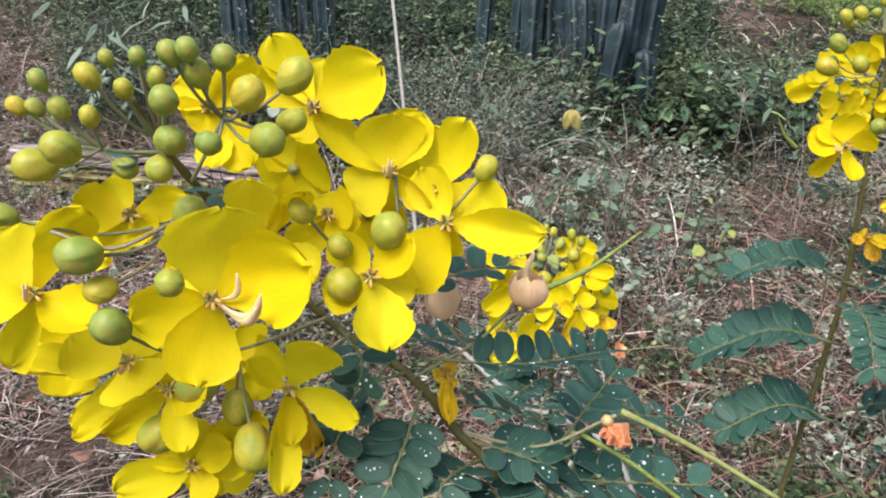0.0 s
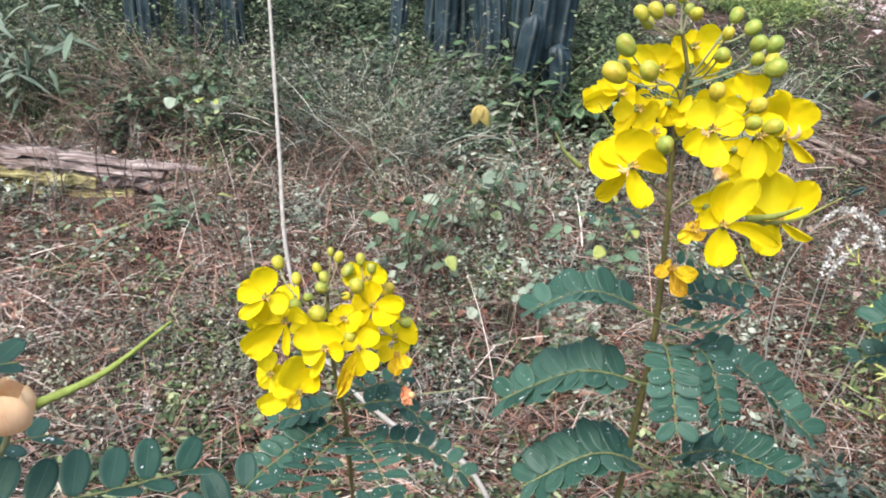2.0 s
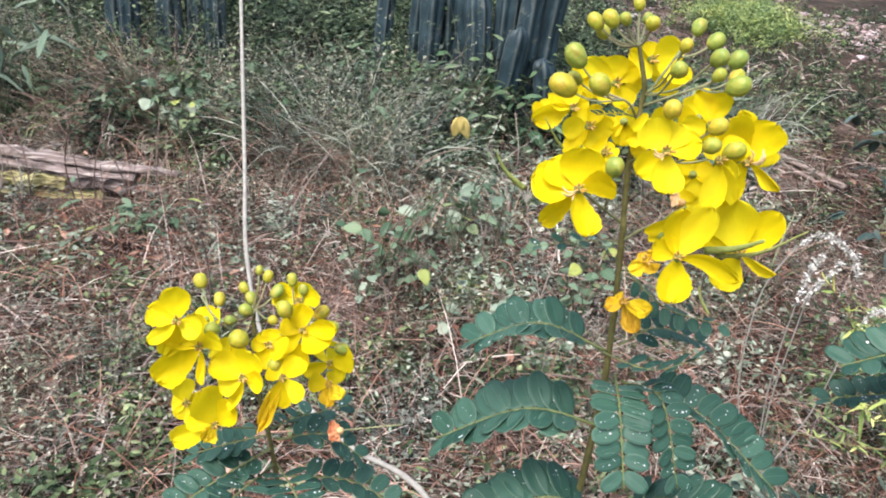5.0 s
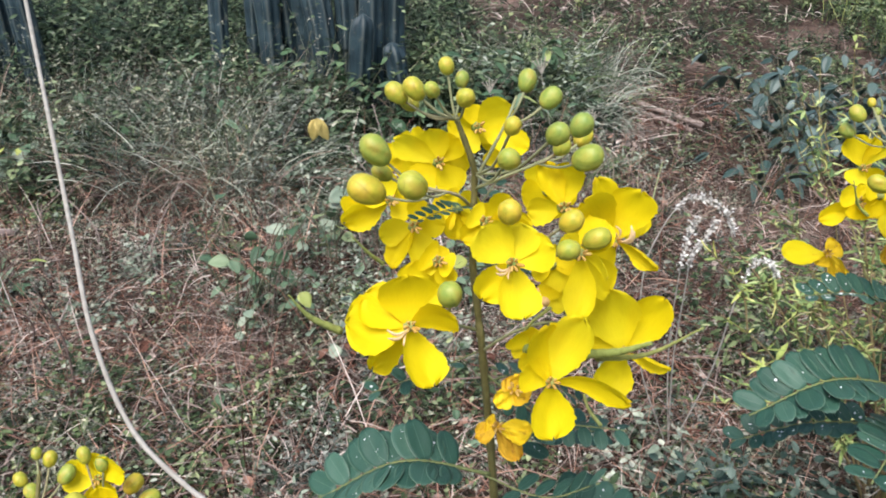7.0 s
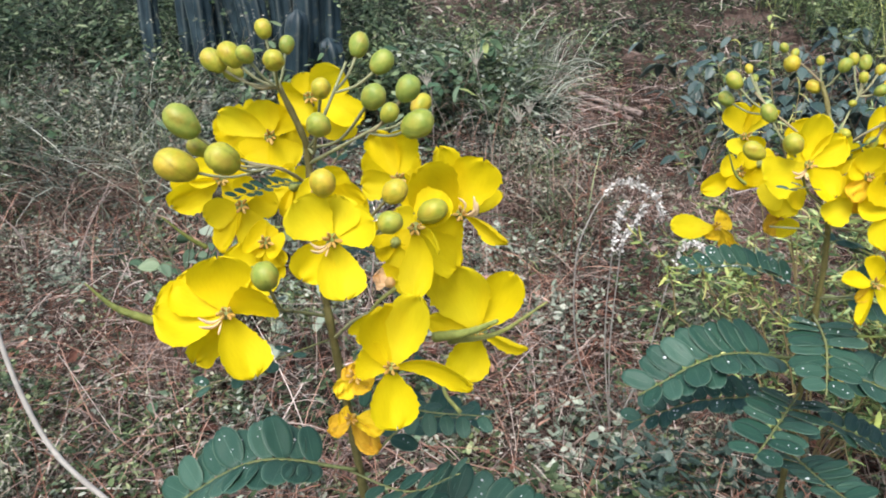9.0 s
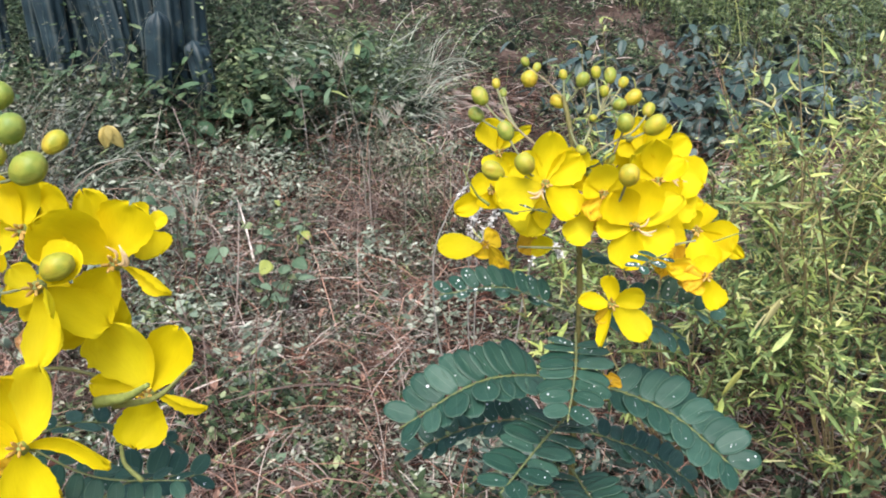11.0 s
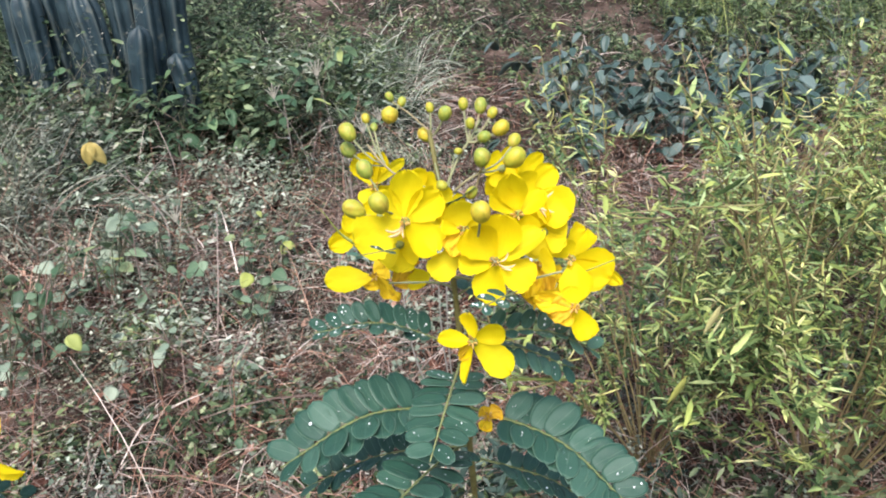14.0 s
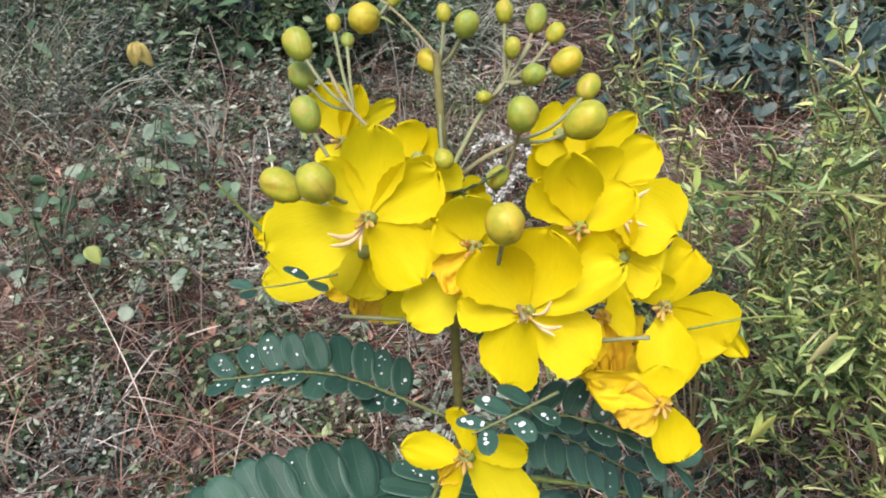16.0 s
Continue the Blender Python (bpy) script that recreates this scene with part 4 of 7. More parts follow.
buds(plant_d, PLANT_D_NODES,
     [(0.2927, 0.4524, 1.0323, 9.8, 4),
      (0.2938, 0.4671, 1.0369, 5.1, 4),
      (0.2997, 0.4671, 1.0339, 5.1, 4),
      (0.2814, 0.4769, 1.0240, 5.2, 1),
      (0.2851, 0.4769, 1.0190, 4.7, 1),
      (0.2719, 0.4690, 1.0201, 9.7, 1),
      (0.2711, 0.4749, 1.0087, 9.4, 1),
      (0.2786, 0.4347, 1.0128, 9.1, 5),
      (0.2719, 0.4278, 0.9961, 10.6, 5),
      (0.3097, 0.4612, 1.0180, 8.1, 0),
      (0.3133, 0.4671, 1.0299, 5.1, 0),
      (0.3191, 0.4524, 1.0309, 7.6, 0)])
buds(plant_d, PLANT_D_NODES,
     [(0.3300, 0.4671, 1.0304, 6.3, 2),
      (0.3398, 0.4740, 1.0267, 8.1, 2),
      (0.3446, 0.4671, 1.0247, 6.3, 2),
      (0.3469, 0.4573, 1.0198, 9.2, 2),
      (0.3369, 0.4474, 1.0192, 7.1, 2),
      (0.3517, 0.4474, 1.0161, 7.5, 3),
      (0.3315, 0.4229, 1.0180, 9.4, 3),
      (0.3478, 0.4278, 1.0148, 11.2, 3),
      (0.3269, 0.3983, 1.0022, 10.9, 6),
      (0.2835, 0.4131, 1.0043, 11.1, 5),
      (0.3319, 0.4573, 1.0234, 5.6, 2),
      (0.3243, 0.4474, 1.0131, 4.5, 2)])
buds(plant_d, PLANT_D_NODES,
     [(0.3273, 0.4278, 0.9992, 6.4, 3),
      (0.3133, 0.4278, 1.0043, 6.1, 0)])
flower(plant_d, (0.2946, 0.4180, 0.9921), (-0.16, -0.90, 0.40),
       [(-24.2, -7.9, -5.2, 19.0, 0, 0), (13.8, -5.6, -14.4, 16.0, 0, 0), (2.3, 3.8, 24.0, 15.0, 0, 0), (16.7, 1.3, 12.4, 14.5, 0, 0), (-11.5, 1.7, 14.9, 11.0, 0, 0)], claw=(-9.8, -5.9, -3.4))
flower(plant_d, (0.3336, 0.4023, 0.9752), (-0.27, -0.85, 0.45),
       [(-7.6, -6.9, -17.4, 16.5, 0, 0), (16.2, -5.9, -9.9, 15.0, 0, 0), (-11.6, 2.1, 17.0, 17.0, 0, 0), (4.2, 3.4, 22.0, 17.5, 0, 0), (21.5, 1.4, 14.5, 13.0, 0, 0), (-16.2, 5.9, -0.8, 13.0, 0, 0)], claw=(8.6, -5.9, -1.2))
flower(plant_d, (0.3763, 0.4278, 0.9585), (-0.35, -0.83, 0.44),
       [(19.9, 2.0, -13.0, 20.5, 0, 0), (-2.7, -21.6, -7.5, 14.9, 0, 0), (27.0, 2.0, -16.3, 8.3, 0, 0), (15.5, 27.5, 2.2, 13.8, 0, 0), (-7.7, 1.2, 9.9, 12.7, 0, 0)])
flower(plant_d, (0.3567, 0.4327, 0.9937), (-0.32, -0.88, 0.36),
       [(19.3, -4.7, -10.6, 18.6, 0, 0), (-4.4, 1.7, 11.5, 12.2, 0, 0), (12.3, 1.5, 12.0, 11.7, 0, 0), (-16.9, -0.3, 7.0, 12.8, 0, 0), (2.0, -5.7, -15.1, 13.3, 0, 0)], claw=(9.9, -5.9, -10.4))
flower(plant_d, (0.3710, 0.4003, 0.9477), (-0.36, -0.79, 0.49),
       [(6.2, -3.9, -15.9, 11.5, 0, 0), (-13.0, -1.6, 0.3, 11.5, 0, 1), (-19.9, -0.6, 8.2, 11.5, 0, 1), (-1.8, 1.4, 9.9, 10.5, 0, 0), (-8.8, -3.1, -6.3, 9.4, 0, 1)])
flower(plant_d, (0.3191, 0.3826, 0.9465), (-0.23, -0.81, 0.54),
       [(-15.0, -0.9, 4.0, 8.6, 30, 0), (-1.0, 2.4, 14.0, 8.8, -25, 0), (14.5, -0.3, 5.0, 10.4, 25, 0), (15.5, -6.0, -14.5, 13.4, -14, 0), (-9.5, -6.6, -16.0, 6.9, 50, 0), (-6.0, 0.0, -9.5, 6.4, 0, 1)])
flower(plant_d, (0.2781, 0.4818, 0.9302), (-0.09, -0.88, 0.47),
       [(-27.8, -2.9, 0.9, 15.5, 0, 0), (12.3, -5.5, -14.6, 10.5, 0, 1), (-5.8, -2.7, -6.1, 10.5, 0, 1), (7.5, 0.8, 6.5, 12.4, 0, 1)])
flower(plant_d, (0.2966, 0.4425, 0.9542), (-0.15, -0.88, 0.46),
       [(-9.1, -3.3, -6.8, 11.1, 0, 1), (5.8, -3.4, -9.2, 11.7, 0, 0), (-0.4, 0.9, 5.8, 9.5, 0, 1)])
flower(plant_d, (0.3194, 0.4180, 0.9774), (-0.23, -0.88, 0.43),
       [(-14.0, -5.9, -13.0, 12.4, 0, 0), (-6.6, 0.2, 4.7, 10.3, 0, 0), (3.3, -3.7, -10.0, 11.8, 0, 1), (-1.2, 1.6, 10.6, 11.3, 0, 0)])
flower(plant_d, (0.2827, 0.4720, 0.9886), (-0.11, -0.93, 0.36),
       [(-7.3, 2.4, 16.6, 13.6, 0, 0), (16.3, 1.7, 13.8, 5.1, 0, 0), (5.1, 2.8, 17.4, 8.5, 0, 0), (-5.0, -3.6, -8.9, 11.4, 0, 0)])
flower(plant_d, (0.3520, 0.4573, 0.9875), (-0.29, -0.89, 0.36),
       [(16.9, 2.0, 16.0, 8.5, 0, 0), (-1.6, 3.2, 20.3, 11.3, 0, 0), (-13.4, -0.2, 5.6, 12.5, 0, 0), (9.9, -2.6, -5.8, 14.2, 0, 0)])
flower(plant_d, (0.2756, 0.4524, 0.9760), (-0.09, -0.91, 0.40),
       [(-10.7, -0.1, 5.4, 11.0, 0, 0), (-0.7, -3.4, -9.0, 16.5, 0, 0), (-18.0, -5.2, -9.6, 11.0, 0, 0), (7.9, -2.0, -4.3, 13.7, 0, 0)])
flower(plant_d, (0.3291, 0.4042, 0.8852), (-0.23, -0.75, 0.62),
       [(6.9, 0.1, 3.1, 8.4, 0, 1), (-3.4, -3.0, -7.7, 7.3, 0, 1), (-3.5, 0.5, 5.3, 6.7, 0, 1)])
flower(plant_d, (0.3568, 0.4180, 0.9622), (-0.32, -0.84, 0.45),
       [(-7.9, -5.8, -14.3, 11.7, 0, 1), (4.8, -5.7, -15.7, 10.7, 0, 1), (8.1, -0.1, 2.3, 13.3, 0, 0), (-3.9, -7.6, -19.9, 10.7, 0, 1)])
flower(plant_d, (0.3210, 0.4121, 0.9878), (-0.24, -0.88, 0.41),
       [(-3.0, -2.0, 16.0, 12.5, 0, 0), (-7.5, -4.4, -10.6, 10.0, 0, 1), (-9.8, 0.3, 6.6, 11.0, 0, 0), (6.5, -2.7, -7.1, 11.5, 0, 0)])
flower(plant_d, (0.3467, 0.4141, 0.9922), (-0.30, -0.87, 0.39),
       [(-4.3, -2.0, 21.0, 13.2, 0, 0), (-12.0, 1.3, 12.5, 11.1, 0, 0), (11.5, 1.3, 10.8, 11.1, 0, 0), (6.1, -3.3, -8.8, 12.7, 0, 0)])
flower(plant_d, (0.3089, 0.4376, 0.9925), (-0.19, -0.91, 0.38),
       [(8.1, 0.4, 4.9, 11.6, 0, 0), (-5.3, 0.6, 5.8, 13.2, 0, 0), (-0.9, -4.7, -12.3, 13.2, 0, 0)])
flower(plant_d, (0.2918, 0.4327, 0.9730), (-0.14, -0.89, 0.43),
       [(-11.1, -2.5, -3.7, 14.8, 0, 0), (10.5, -1.8, -3.1, 15.9, 0, 0), (-0.9, -4.7, -12.5, 13.3, 0, 0), (-3.6, 1.6, 11.2, 13.3, 0, 0)], stamens=0)
flower(plant_d, (0.3715, 0.4278, 0.9465), (-0.34, -0.82, 0.47),
       [(-10.7, 0.3, 7.2, 14.0, 0, 1), (3.9, -4.0, -11.1, 15.7, 0, 1)], stamens=0)
flower(plant_d, (0.3174, 0.4278, 0.9930), (-0.22, -0.90, 0.38),
       [(-6.5, 1.0, 8.4, 10.3, 0, 0), (4.9, -2.0, -5.2, 12.9, 0, 0), (-5.8, -2.9, -6.7, 11.4, 0, 0)], stamens=0)
flower(plant_d, (0.3620, 0.4278, 0.9750), (-0.33, -0.85, 0.41),
       [(10.9, -1.8, -3.1, 16.2, 0, 0), (-8.7, 0.9, 9.1, 16.2, 0, 0), (2.3, -3.8, -10.4, 16.2, 0, 0), (-11.9, -3.4, -6.3, 16.2, 0, 0)], stamens=0)
flower(plant_d, (0.3064, 0.4524, 0.9928), (-0.18, -0.92, 0.36),
       [(-6.7, 1.0, 8.7, 13.6, 0, 0), (8.3, -0.2, 2.4, 13.6, 0, 0), (-0.8, -4.3, -11.4, 13.6, 0, 0)], stamens=0)
flower(plant_d, (0.3471, 0.4573, 0.9983), (-0.28, -0.90, 0.34),
       [(-7.3, 0.3, 4.8, 12.8, 0, 0), (7.1, -0.3, 1.1, 12.8, 0, 0), (-0.6, -3.5, -9.1, 12.8, 0, 0)], stamens=0)
flower(plant_d, (0.2834, 0.4474, 0.9819), (-0.12, -0.91, 0.39),
       [(-7.9, 0.4, 6.3, 13.5, 0, 0), (8.2, -0.1, 2.3, 13.5, 0, 0), (-0.9, -4.3, -11.4, 13.5, 0, 0)], stamens=0)
pod(plant_d, [(0.2702, 0.4278, 0.9787), (0.2640, 0.4278, 0.9849), (0.2569, 0.4229, 0.9998)], 0.0009, 0.0002)
pod(plant_d, [(0.3844, 0.4278, 0.9509), (0.3991, 0.4229, 0.9588), (0.4108, 0.4180, 0.9631)], 0.0004, 0.0002)
pod(plant_d, [(0.3439, 0.4278, 0.8887), (0.3638, 0.4229, 0.8903), (0.3868, 0.4180, 0.8892)], 0.0010, 0.0004)
leaf(plant_d, (0.3160, 0.4298, 0.9137), (0.2796, 0.4298, 0.9313), (0.2457, 0.4258, 0.9322), 9, 0.0147, fold=32, dew=1.0)
leaf(plant_d, (0.3186, 0.4298, 0.9013), (0.3068, 0.3885, 0.9089), (0.2949, 0.3571, 0.9029), 8, 0.0188, fold=8, dew=0.9)
leaf(plant_d, (0.3178, 0.4317, 0.8711), (0.2681, 0.4180, 0.8835), (0.2219, 0.4032, 0.8686), 10, 0.0243, fold=24, dew=0.4)
leaf(plant_d, (0.3234, 0.4317, 0.8703), (0.3672, 0.4082, 0.8599), (0.3948, 0.3738, 0.8438), 10, 0.0244, fold=24, dew=0.5)
leaf(plant_d, (0.3223, 0.4327, 0.8465), (0.2941, 0.3885, 0.8668), (0.2643, 0.3492, 0.8725), 9, 0.0211, fold=12, dew=0.9)
leaf(plant_d, (0.3220, 0.4337, 0.8417), (0.2719, 0.4376, 0.8384), (0.2275, 0.4376, 0.8215), 10, 0.0176, fold=25, dew=1.0)
leaf(plant_d, (0.3212, 0.4278, 0.9227), (0.3606, 0.4131, 0.9272), (0.3844, 0.4032, 0.9181), 7, 0.0138, fold=32, dew=0.6)
leaf(plant_d, (0.3378, 0.3743, 0.9752), (0.3287, 0.3662, 0.9773), (0.3190, 0.3598, 0.9774), 3, 0.0088, fold=5, dew=0.9)
leaf(plant_d, (0.2890, 0.3994, 0.9880), (0.2810, 0.3899, 0.9920), (0.2706, 0.3838, 0.9940), 2, 0.0073, fold=5, dew=0.3)
leaf(plant_d, (0.3228, 0.4307, 0.9106), (0.3489, 0.4278, 0.9093), (0.3788, 0.4229, 0.8947), 7, 0.0140, fold=-15, dew=0.3)
leaf(plant_d, (0.3241, 0.4337, 0.8333), (0.3676, 0.4278, 0.8145), (0.3927, 0.4180, 0.7978), 8, 0.0184, fold=15, dew=0.4)
leaf(plant_d, (0.3239, 0.4357, 0.8019), (0.3238, 0.3885, 0.8197), (0.3327, 0.3591, 0.8264), 8, 0.0201, fold=15, dew=0.5)
leaf(plant_d, (0.3163, 0.4307, 0.9410), (0.3295, 0.4376, 0.9423), (0.3476, 0.4474, 0.9284), 6, 0.0122, fold=0, dew=0.3)
leaf(plant_d, (0.3138, 0.4376, 0.9893), (0.3200, 0.4278, 0.9956), (0.3264, 0.4229, 1.0025), 4, 0.0075, fold=10, dew=0.0)
# the plant nearest the start
plant_a = shrub("A")
stem(plant_a, [(1.5817, 0.1078, -5.9678), (-0.0131, 0.0322, 0.7546), (-0.0710, 0.0032, 0.9117), (-0.0921, -0.0050, 0.9470), (-0.1097, -0.0108, 0.9721), (-0.1395, -0.0131, 0.9885), (-0.1600, -0.0317, 1.0263), (-0.1648, -0.0503, 1.0543), (-0.1626, -0.0666, 1.0743), (-0.1595, -0.0759, 1.0862)], 0.0028, 0.0010)
stem(plant_a, [(-0.1561, -0.0608, 1.0592), (-0.1512, -0.0608, 1.0667), (-0.1463, -0.0550, 1.0788)], 0.0012, 0.0008)
stem(plant_a, [(-0.1577, -0.0666, 1.0692), (-0.1628, -0.0759, 1.0714), (-0.1715, -0.0841, 1.0742)], 0.0012, 0.0008)
stem(plant_a, [(-0.1493, -0.0492, 1.0367), (-0.1531, -0.0690, 1.0506), (-0.1604, -0.0899, 1.0495), (-0.1757, -0.0945, 1.0536)], 0.0012, 0.0008)
stem(plant_a, [(-0.1454, -0.0410, 1.0249), (-0.1399, -0.0666, 1.0323), (-0.1354, -0.0829, 1.0361)], 0.0012, 0.0009)
stem(plant_a, [(-0.1332, -0.0259, 1.0005), (-0.1516, -0.0550, 0.9993), (-0.1789, -0.0690, 0.9966)], 0.0012, 0.0009)
stem(plant_a, [(-0.1275, -0.0224, 0.9929), (-0.1308, -0.0410, 0.9917), (-0.1330, -0.0550, 0.9888)], 0.0012, 0.0009)
stem(plant_a, [(-0.1379, -0.0271, 1.0046), (-0.1155, -0.0317, 1.0245), (-0.1075, -0.0271, 1.0399), (-0.1084, -0.0248, 1.0559)], 0.0012, 0.0009)
stem(plant_a, [(-0.1243, -0.0201, 0.9900), (-0.1067, -0.0201, 1.0208), (-0.0974, -0.0189, 1.0500)], 0.0012, 0.0009)
PLANT_A_NODES = [(-0.1580, -0.0690, 1.0731), (-0.1675, -0.0806, 1.0734), (-0.1474, -0.0550, 1.0770), (-0.1531, -0.0690, 1.0502), (-0.1518, -0.0550, 0.9982), (-0.1134, -0.0317, 1.0269)]
buds(plant_a, PLANT_A_NODES,
     [(-0.1743, -0.0899, 1.0925, 5.8, 1),
      (-0.1608, -0.0876, 1.0943, 7.1, 0),
      (-0.1609, -0.0806, 1.0973, 4.7, 0),
      (-0.1535, -0.0783, 1.0980, 5.1, 0),
      (-0.1834, -0.0899, 1.0850, 5.4, 1),
      (-0.1800, -0.0876, 1.0845, 5.2, 1),
      (-0.1719, -0.0876, 1.0852, 6.5, 1),
      (-0.1650, -0.0852, 1.0832, 6.0, 1),
      (-0.1663, -0.0945, 1.0775, 10.2, 1),
      (-0.1789, -0.0922, 1.0706, 10.7, 1),
      (-0.1572, -0.0806, 1.0900, 5.6, 0),
      (-0.1507, -0.0759, 1.0925, 5.9, 0)])
buds(plant_a, PLANT_A_NODES,
     [(-0.1435, -0.0829, 1.0892, 8.5, 0),
      (-0.1513, -0.0690, 1.0972, 7.2, 2),
      (-0.1458, -0.0690, 1.0987, 6.8, 2),
      (-0.1469, -0.0643, 1.0916, 8.6, 2),
      (-0.1419, -0.0597, 1.0952, 7.7, 2),
      (-0.1323, -0.0643, 1.0875, 10.5, 2),
      (-0.1294, -0.0457, 1.0888, 11.3, 2),
      (-0.1447, -0.0806, 1.0782, 9.3, 0),
      (-0.1352, -0.0783, 1.0783, 7.9, 2),
      (-0.1473, -0.0829, 1.0711, 8.6, 0),
      (-0.1607, -0.0806, 1.0689, 6.8, 1),
      (-0.1243, -0.0690, 1.0778, 10.7, 2)])
buds(plant_a, PLANT_A_NODES,
     [(-0.1284, -0.0503, 1.0773, 8.5, 2),
      (-0.0807, -0.0201, 1.0606, 8.1, 5),
      (-0.1238, -0.0550, 1.0532, 9.3, 5),
      (-0.1499, -0.0713, 1.0537, 11.2, 3),
      (-0.1649, -0.0969, 1.0498, 12.2, 3),
      (-0.1624, -0.0945, 1.0393, 9.0, 3),
      (-0.1370, -0.0969, 1.0477, 8.6, 3),
      (-0.1586, -0.0969, 1.0297, 12.0, 4),
      (-0.1124, -0.0527, 1.0303, 12.6, 5),
      (-0.1147, -0.0503, 1.0412, 8.6, 5),
      (-0.1014, -0.0457, 1.0467, 12.4, 5),
      (-0.1543, -0.0550, 0.9760, 12.7, 4)])
buds(plant_a, PLANT_A_NODES,
     [(-0.1421, -0.0643, 0.9696, 15.9, 4),
      (-0.1615, -0.0643, 0.9894, 15.0, 4),
      (-0.1745, -0.0690, 0.9694, 16.3, 4),
      (-0.1918, -0.0945, 1.0557, 7.8, 3)])
flower(plant_a, (-0.1363, -0.0829, 1.0359), (0.56, -0.68, 0.47),
       [(1.7, 4.7, 25.9, 24.2, 0, 0), (29.0, 2.3, 14.8, 22.7, 0, 0), (-0.3, -9.7, -21.6, 18.2, 0, 0), (-18.0, 7.0, 8.7, 15.1, 0, 0)], claw=(21.9, -7.0, 7.5))
flower(plant_a, (-0.1931, -0.0899, 1.0290), (0.71, -0.56, 0.43),
       [(-4.7, 3.7, 19.8, 22.7, 0, 0), (23.9, 2.3, 32.6, 13.6, 0, 0), (-17.3, 0.0, -29.7, 11.4, 0, 0), (-27.3, -2.5, -4.6, 19.5, 0, 0), (24.4, -4.0, 0.2, 14.6, 0, 0)], claw=(5.6, -7.0, 8.2))
flower(plant_a, (-0.1824, -0.0713, 0.9971), (0.62, -0.59, 0.52),
       [(-21.3, -0.0, 3.4, 20.0, 0, 0), (9.8, -7.0, -3.7, 21.8, 0, 0), (-25.7, 0.0, -36.2, 8.0, 40, 0), (-38.4, -9.3, -6.3, 10.9, 50, 0), (6.5, 2.6, 16.8, 16.3, 0, 0)], claw=(1.8, -7.0, 0.6))
flower(plant_a, (-0.1097, -0.0259, 1.0571), (0.39, -0.85, 0.34),
       [(-0.8, 2.3, 18.0, 19.5, 0, 0), (-25.8, 1.7, 13.1, 11.5, 0, 0), (7.4, 4.7, 18.3, 13.9, 0, 0), (-11.9, -4.1, -8.8, 16.0, 0, 0), (13.2, 0.0, -10.0, 8.7, 40, 0)], claw=(3.3, -7.0, 7.2))
flower(plant_a, (-0.0955, -0.0189, 1.0518), (0.33, -0.87, 0.36),
       [(7.3, 3.7, 21.6, 14.1, 0, 0), (23.3, -6.1, -5.7, 17.7, 0, 0), (-6.3, 5.8, 17.1, 10.6, 0, 0), (-13.1, 3.5, -12.7, 12.4, 0, 0)])
flower(plant_a, (-0.1346, -0.0271, 1.0749), (0.49, -0.83, 0.26),
       [(20.7, 1.4, 15.1, 19.4, 0, 0), (-15.2, 3.6, 19.3, 13.5, 0, 0), (-22.9, 0.5, 8.1, 12.1, 0, 0), (-5.1, -4.2, -9.4, 10.4, 0, 0), (0.8, 7.0, 14.3, 10.4, 0, 0)], claw=(2.3, -7.0, 3.7))
flower(plant_a, (-0.0895, -0.0294, 1.0449), (0.32, -0.86, 0.40),
       [(-10.1, -7.0, -20.6, 17.8, 0, 0), (30.2, -4.4, 3.5, 13.3, 0, 0), (-0.0, 5.8, -13.0, 8.5, 0, 0)])
flower(plant_a, (-0.1052, -0.0503, 1.0334), (0.40, -0.79, 0.46),
       [(11.1, -11.6, -15.3, 15.5, 0, 0), (-12.5, 1.7, 9.8, 11.6, 0, 0), (11.0, 1.7, 14.0, 11.6, 0, 0)])
flower(plant_a, (-0.1330, -0.0550, 0.9888), (0.46, -0.68, 0.58),
       [(18.0, -4.7, 26.7, 16.8, 0, 0), (-10.2, -7.0, 12.6, 8.4, 0, 0), (29.3, -5.9, 1.1, 11.3, 0, 0), (5.1, -7.7, -15.5, 10.2, 0, 0), (2.5, -13.9, -30.4, 11.0, 0, 0), (3.3, 2.3, -33.6, 12.8, 0, 1)])
flower(plant_a, (-0.1691, -0.0690, 0.9882), (0.57, -0.60, 0.56),
       [(-27.9, -9.3, -29.5, 12.1, 0, 0), (-45.8, 4.7, -28.1, 9.1, 0, 0), (15.2, -2.4, 1.5, 12.8, 0, 0), (10.9, -8.5, -15.3, 11.0, 0, 0)])
flower(plant_a, (-0.1690, -0.0643, 0.9529), (0.53, -0.57, 0.63),
       [(-28.4, -5.0, -14.5, 16.5, 0, 0), (12.7, 0.7, 12.2, 11.8, 0, 0), (10.0, -5.5, -8.3, 9.8, 0, 0), (-17.7, 3.5, -2.2, 9.8, 0, 0)])
flower(plant_a, (-0.1371, -0.0550, 1.0405), (0.52, -0.75, 0.42),
       [(-0.4, -4.7, 22.8, 15.4, 0, 0), (18.4, -3.5, 23.8, 5.4, 0, 0), (18.1, -7.0, -3.4, 14.1, 0, 0), (-13.7, 0.9, 6.4, 13.4, 0, 0)])
flower(plant_a, (-0.1686, -0.0736, 1.0515), (0.65, -0.66, 0.37),
       [(-9.6, 1.2, 7.0, 13.4, 0, 0), (9.8, -3.3, -4.7, 9.6, 0, 0), (-12.7, -7.0, 4.0, 12.8, 0, 0), (16.9, -0.1, 7.9, 9.6, 0, 0)])
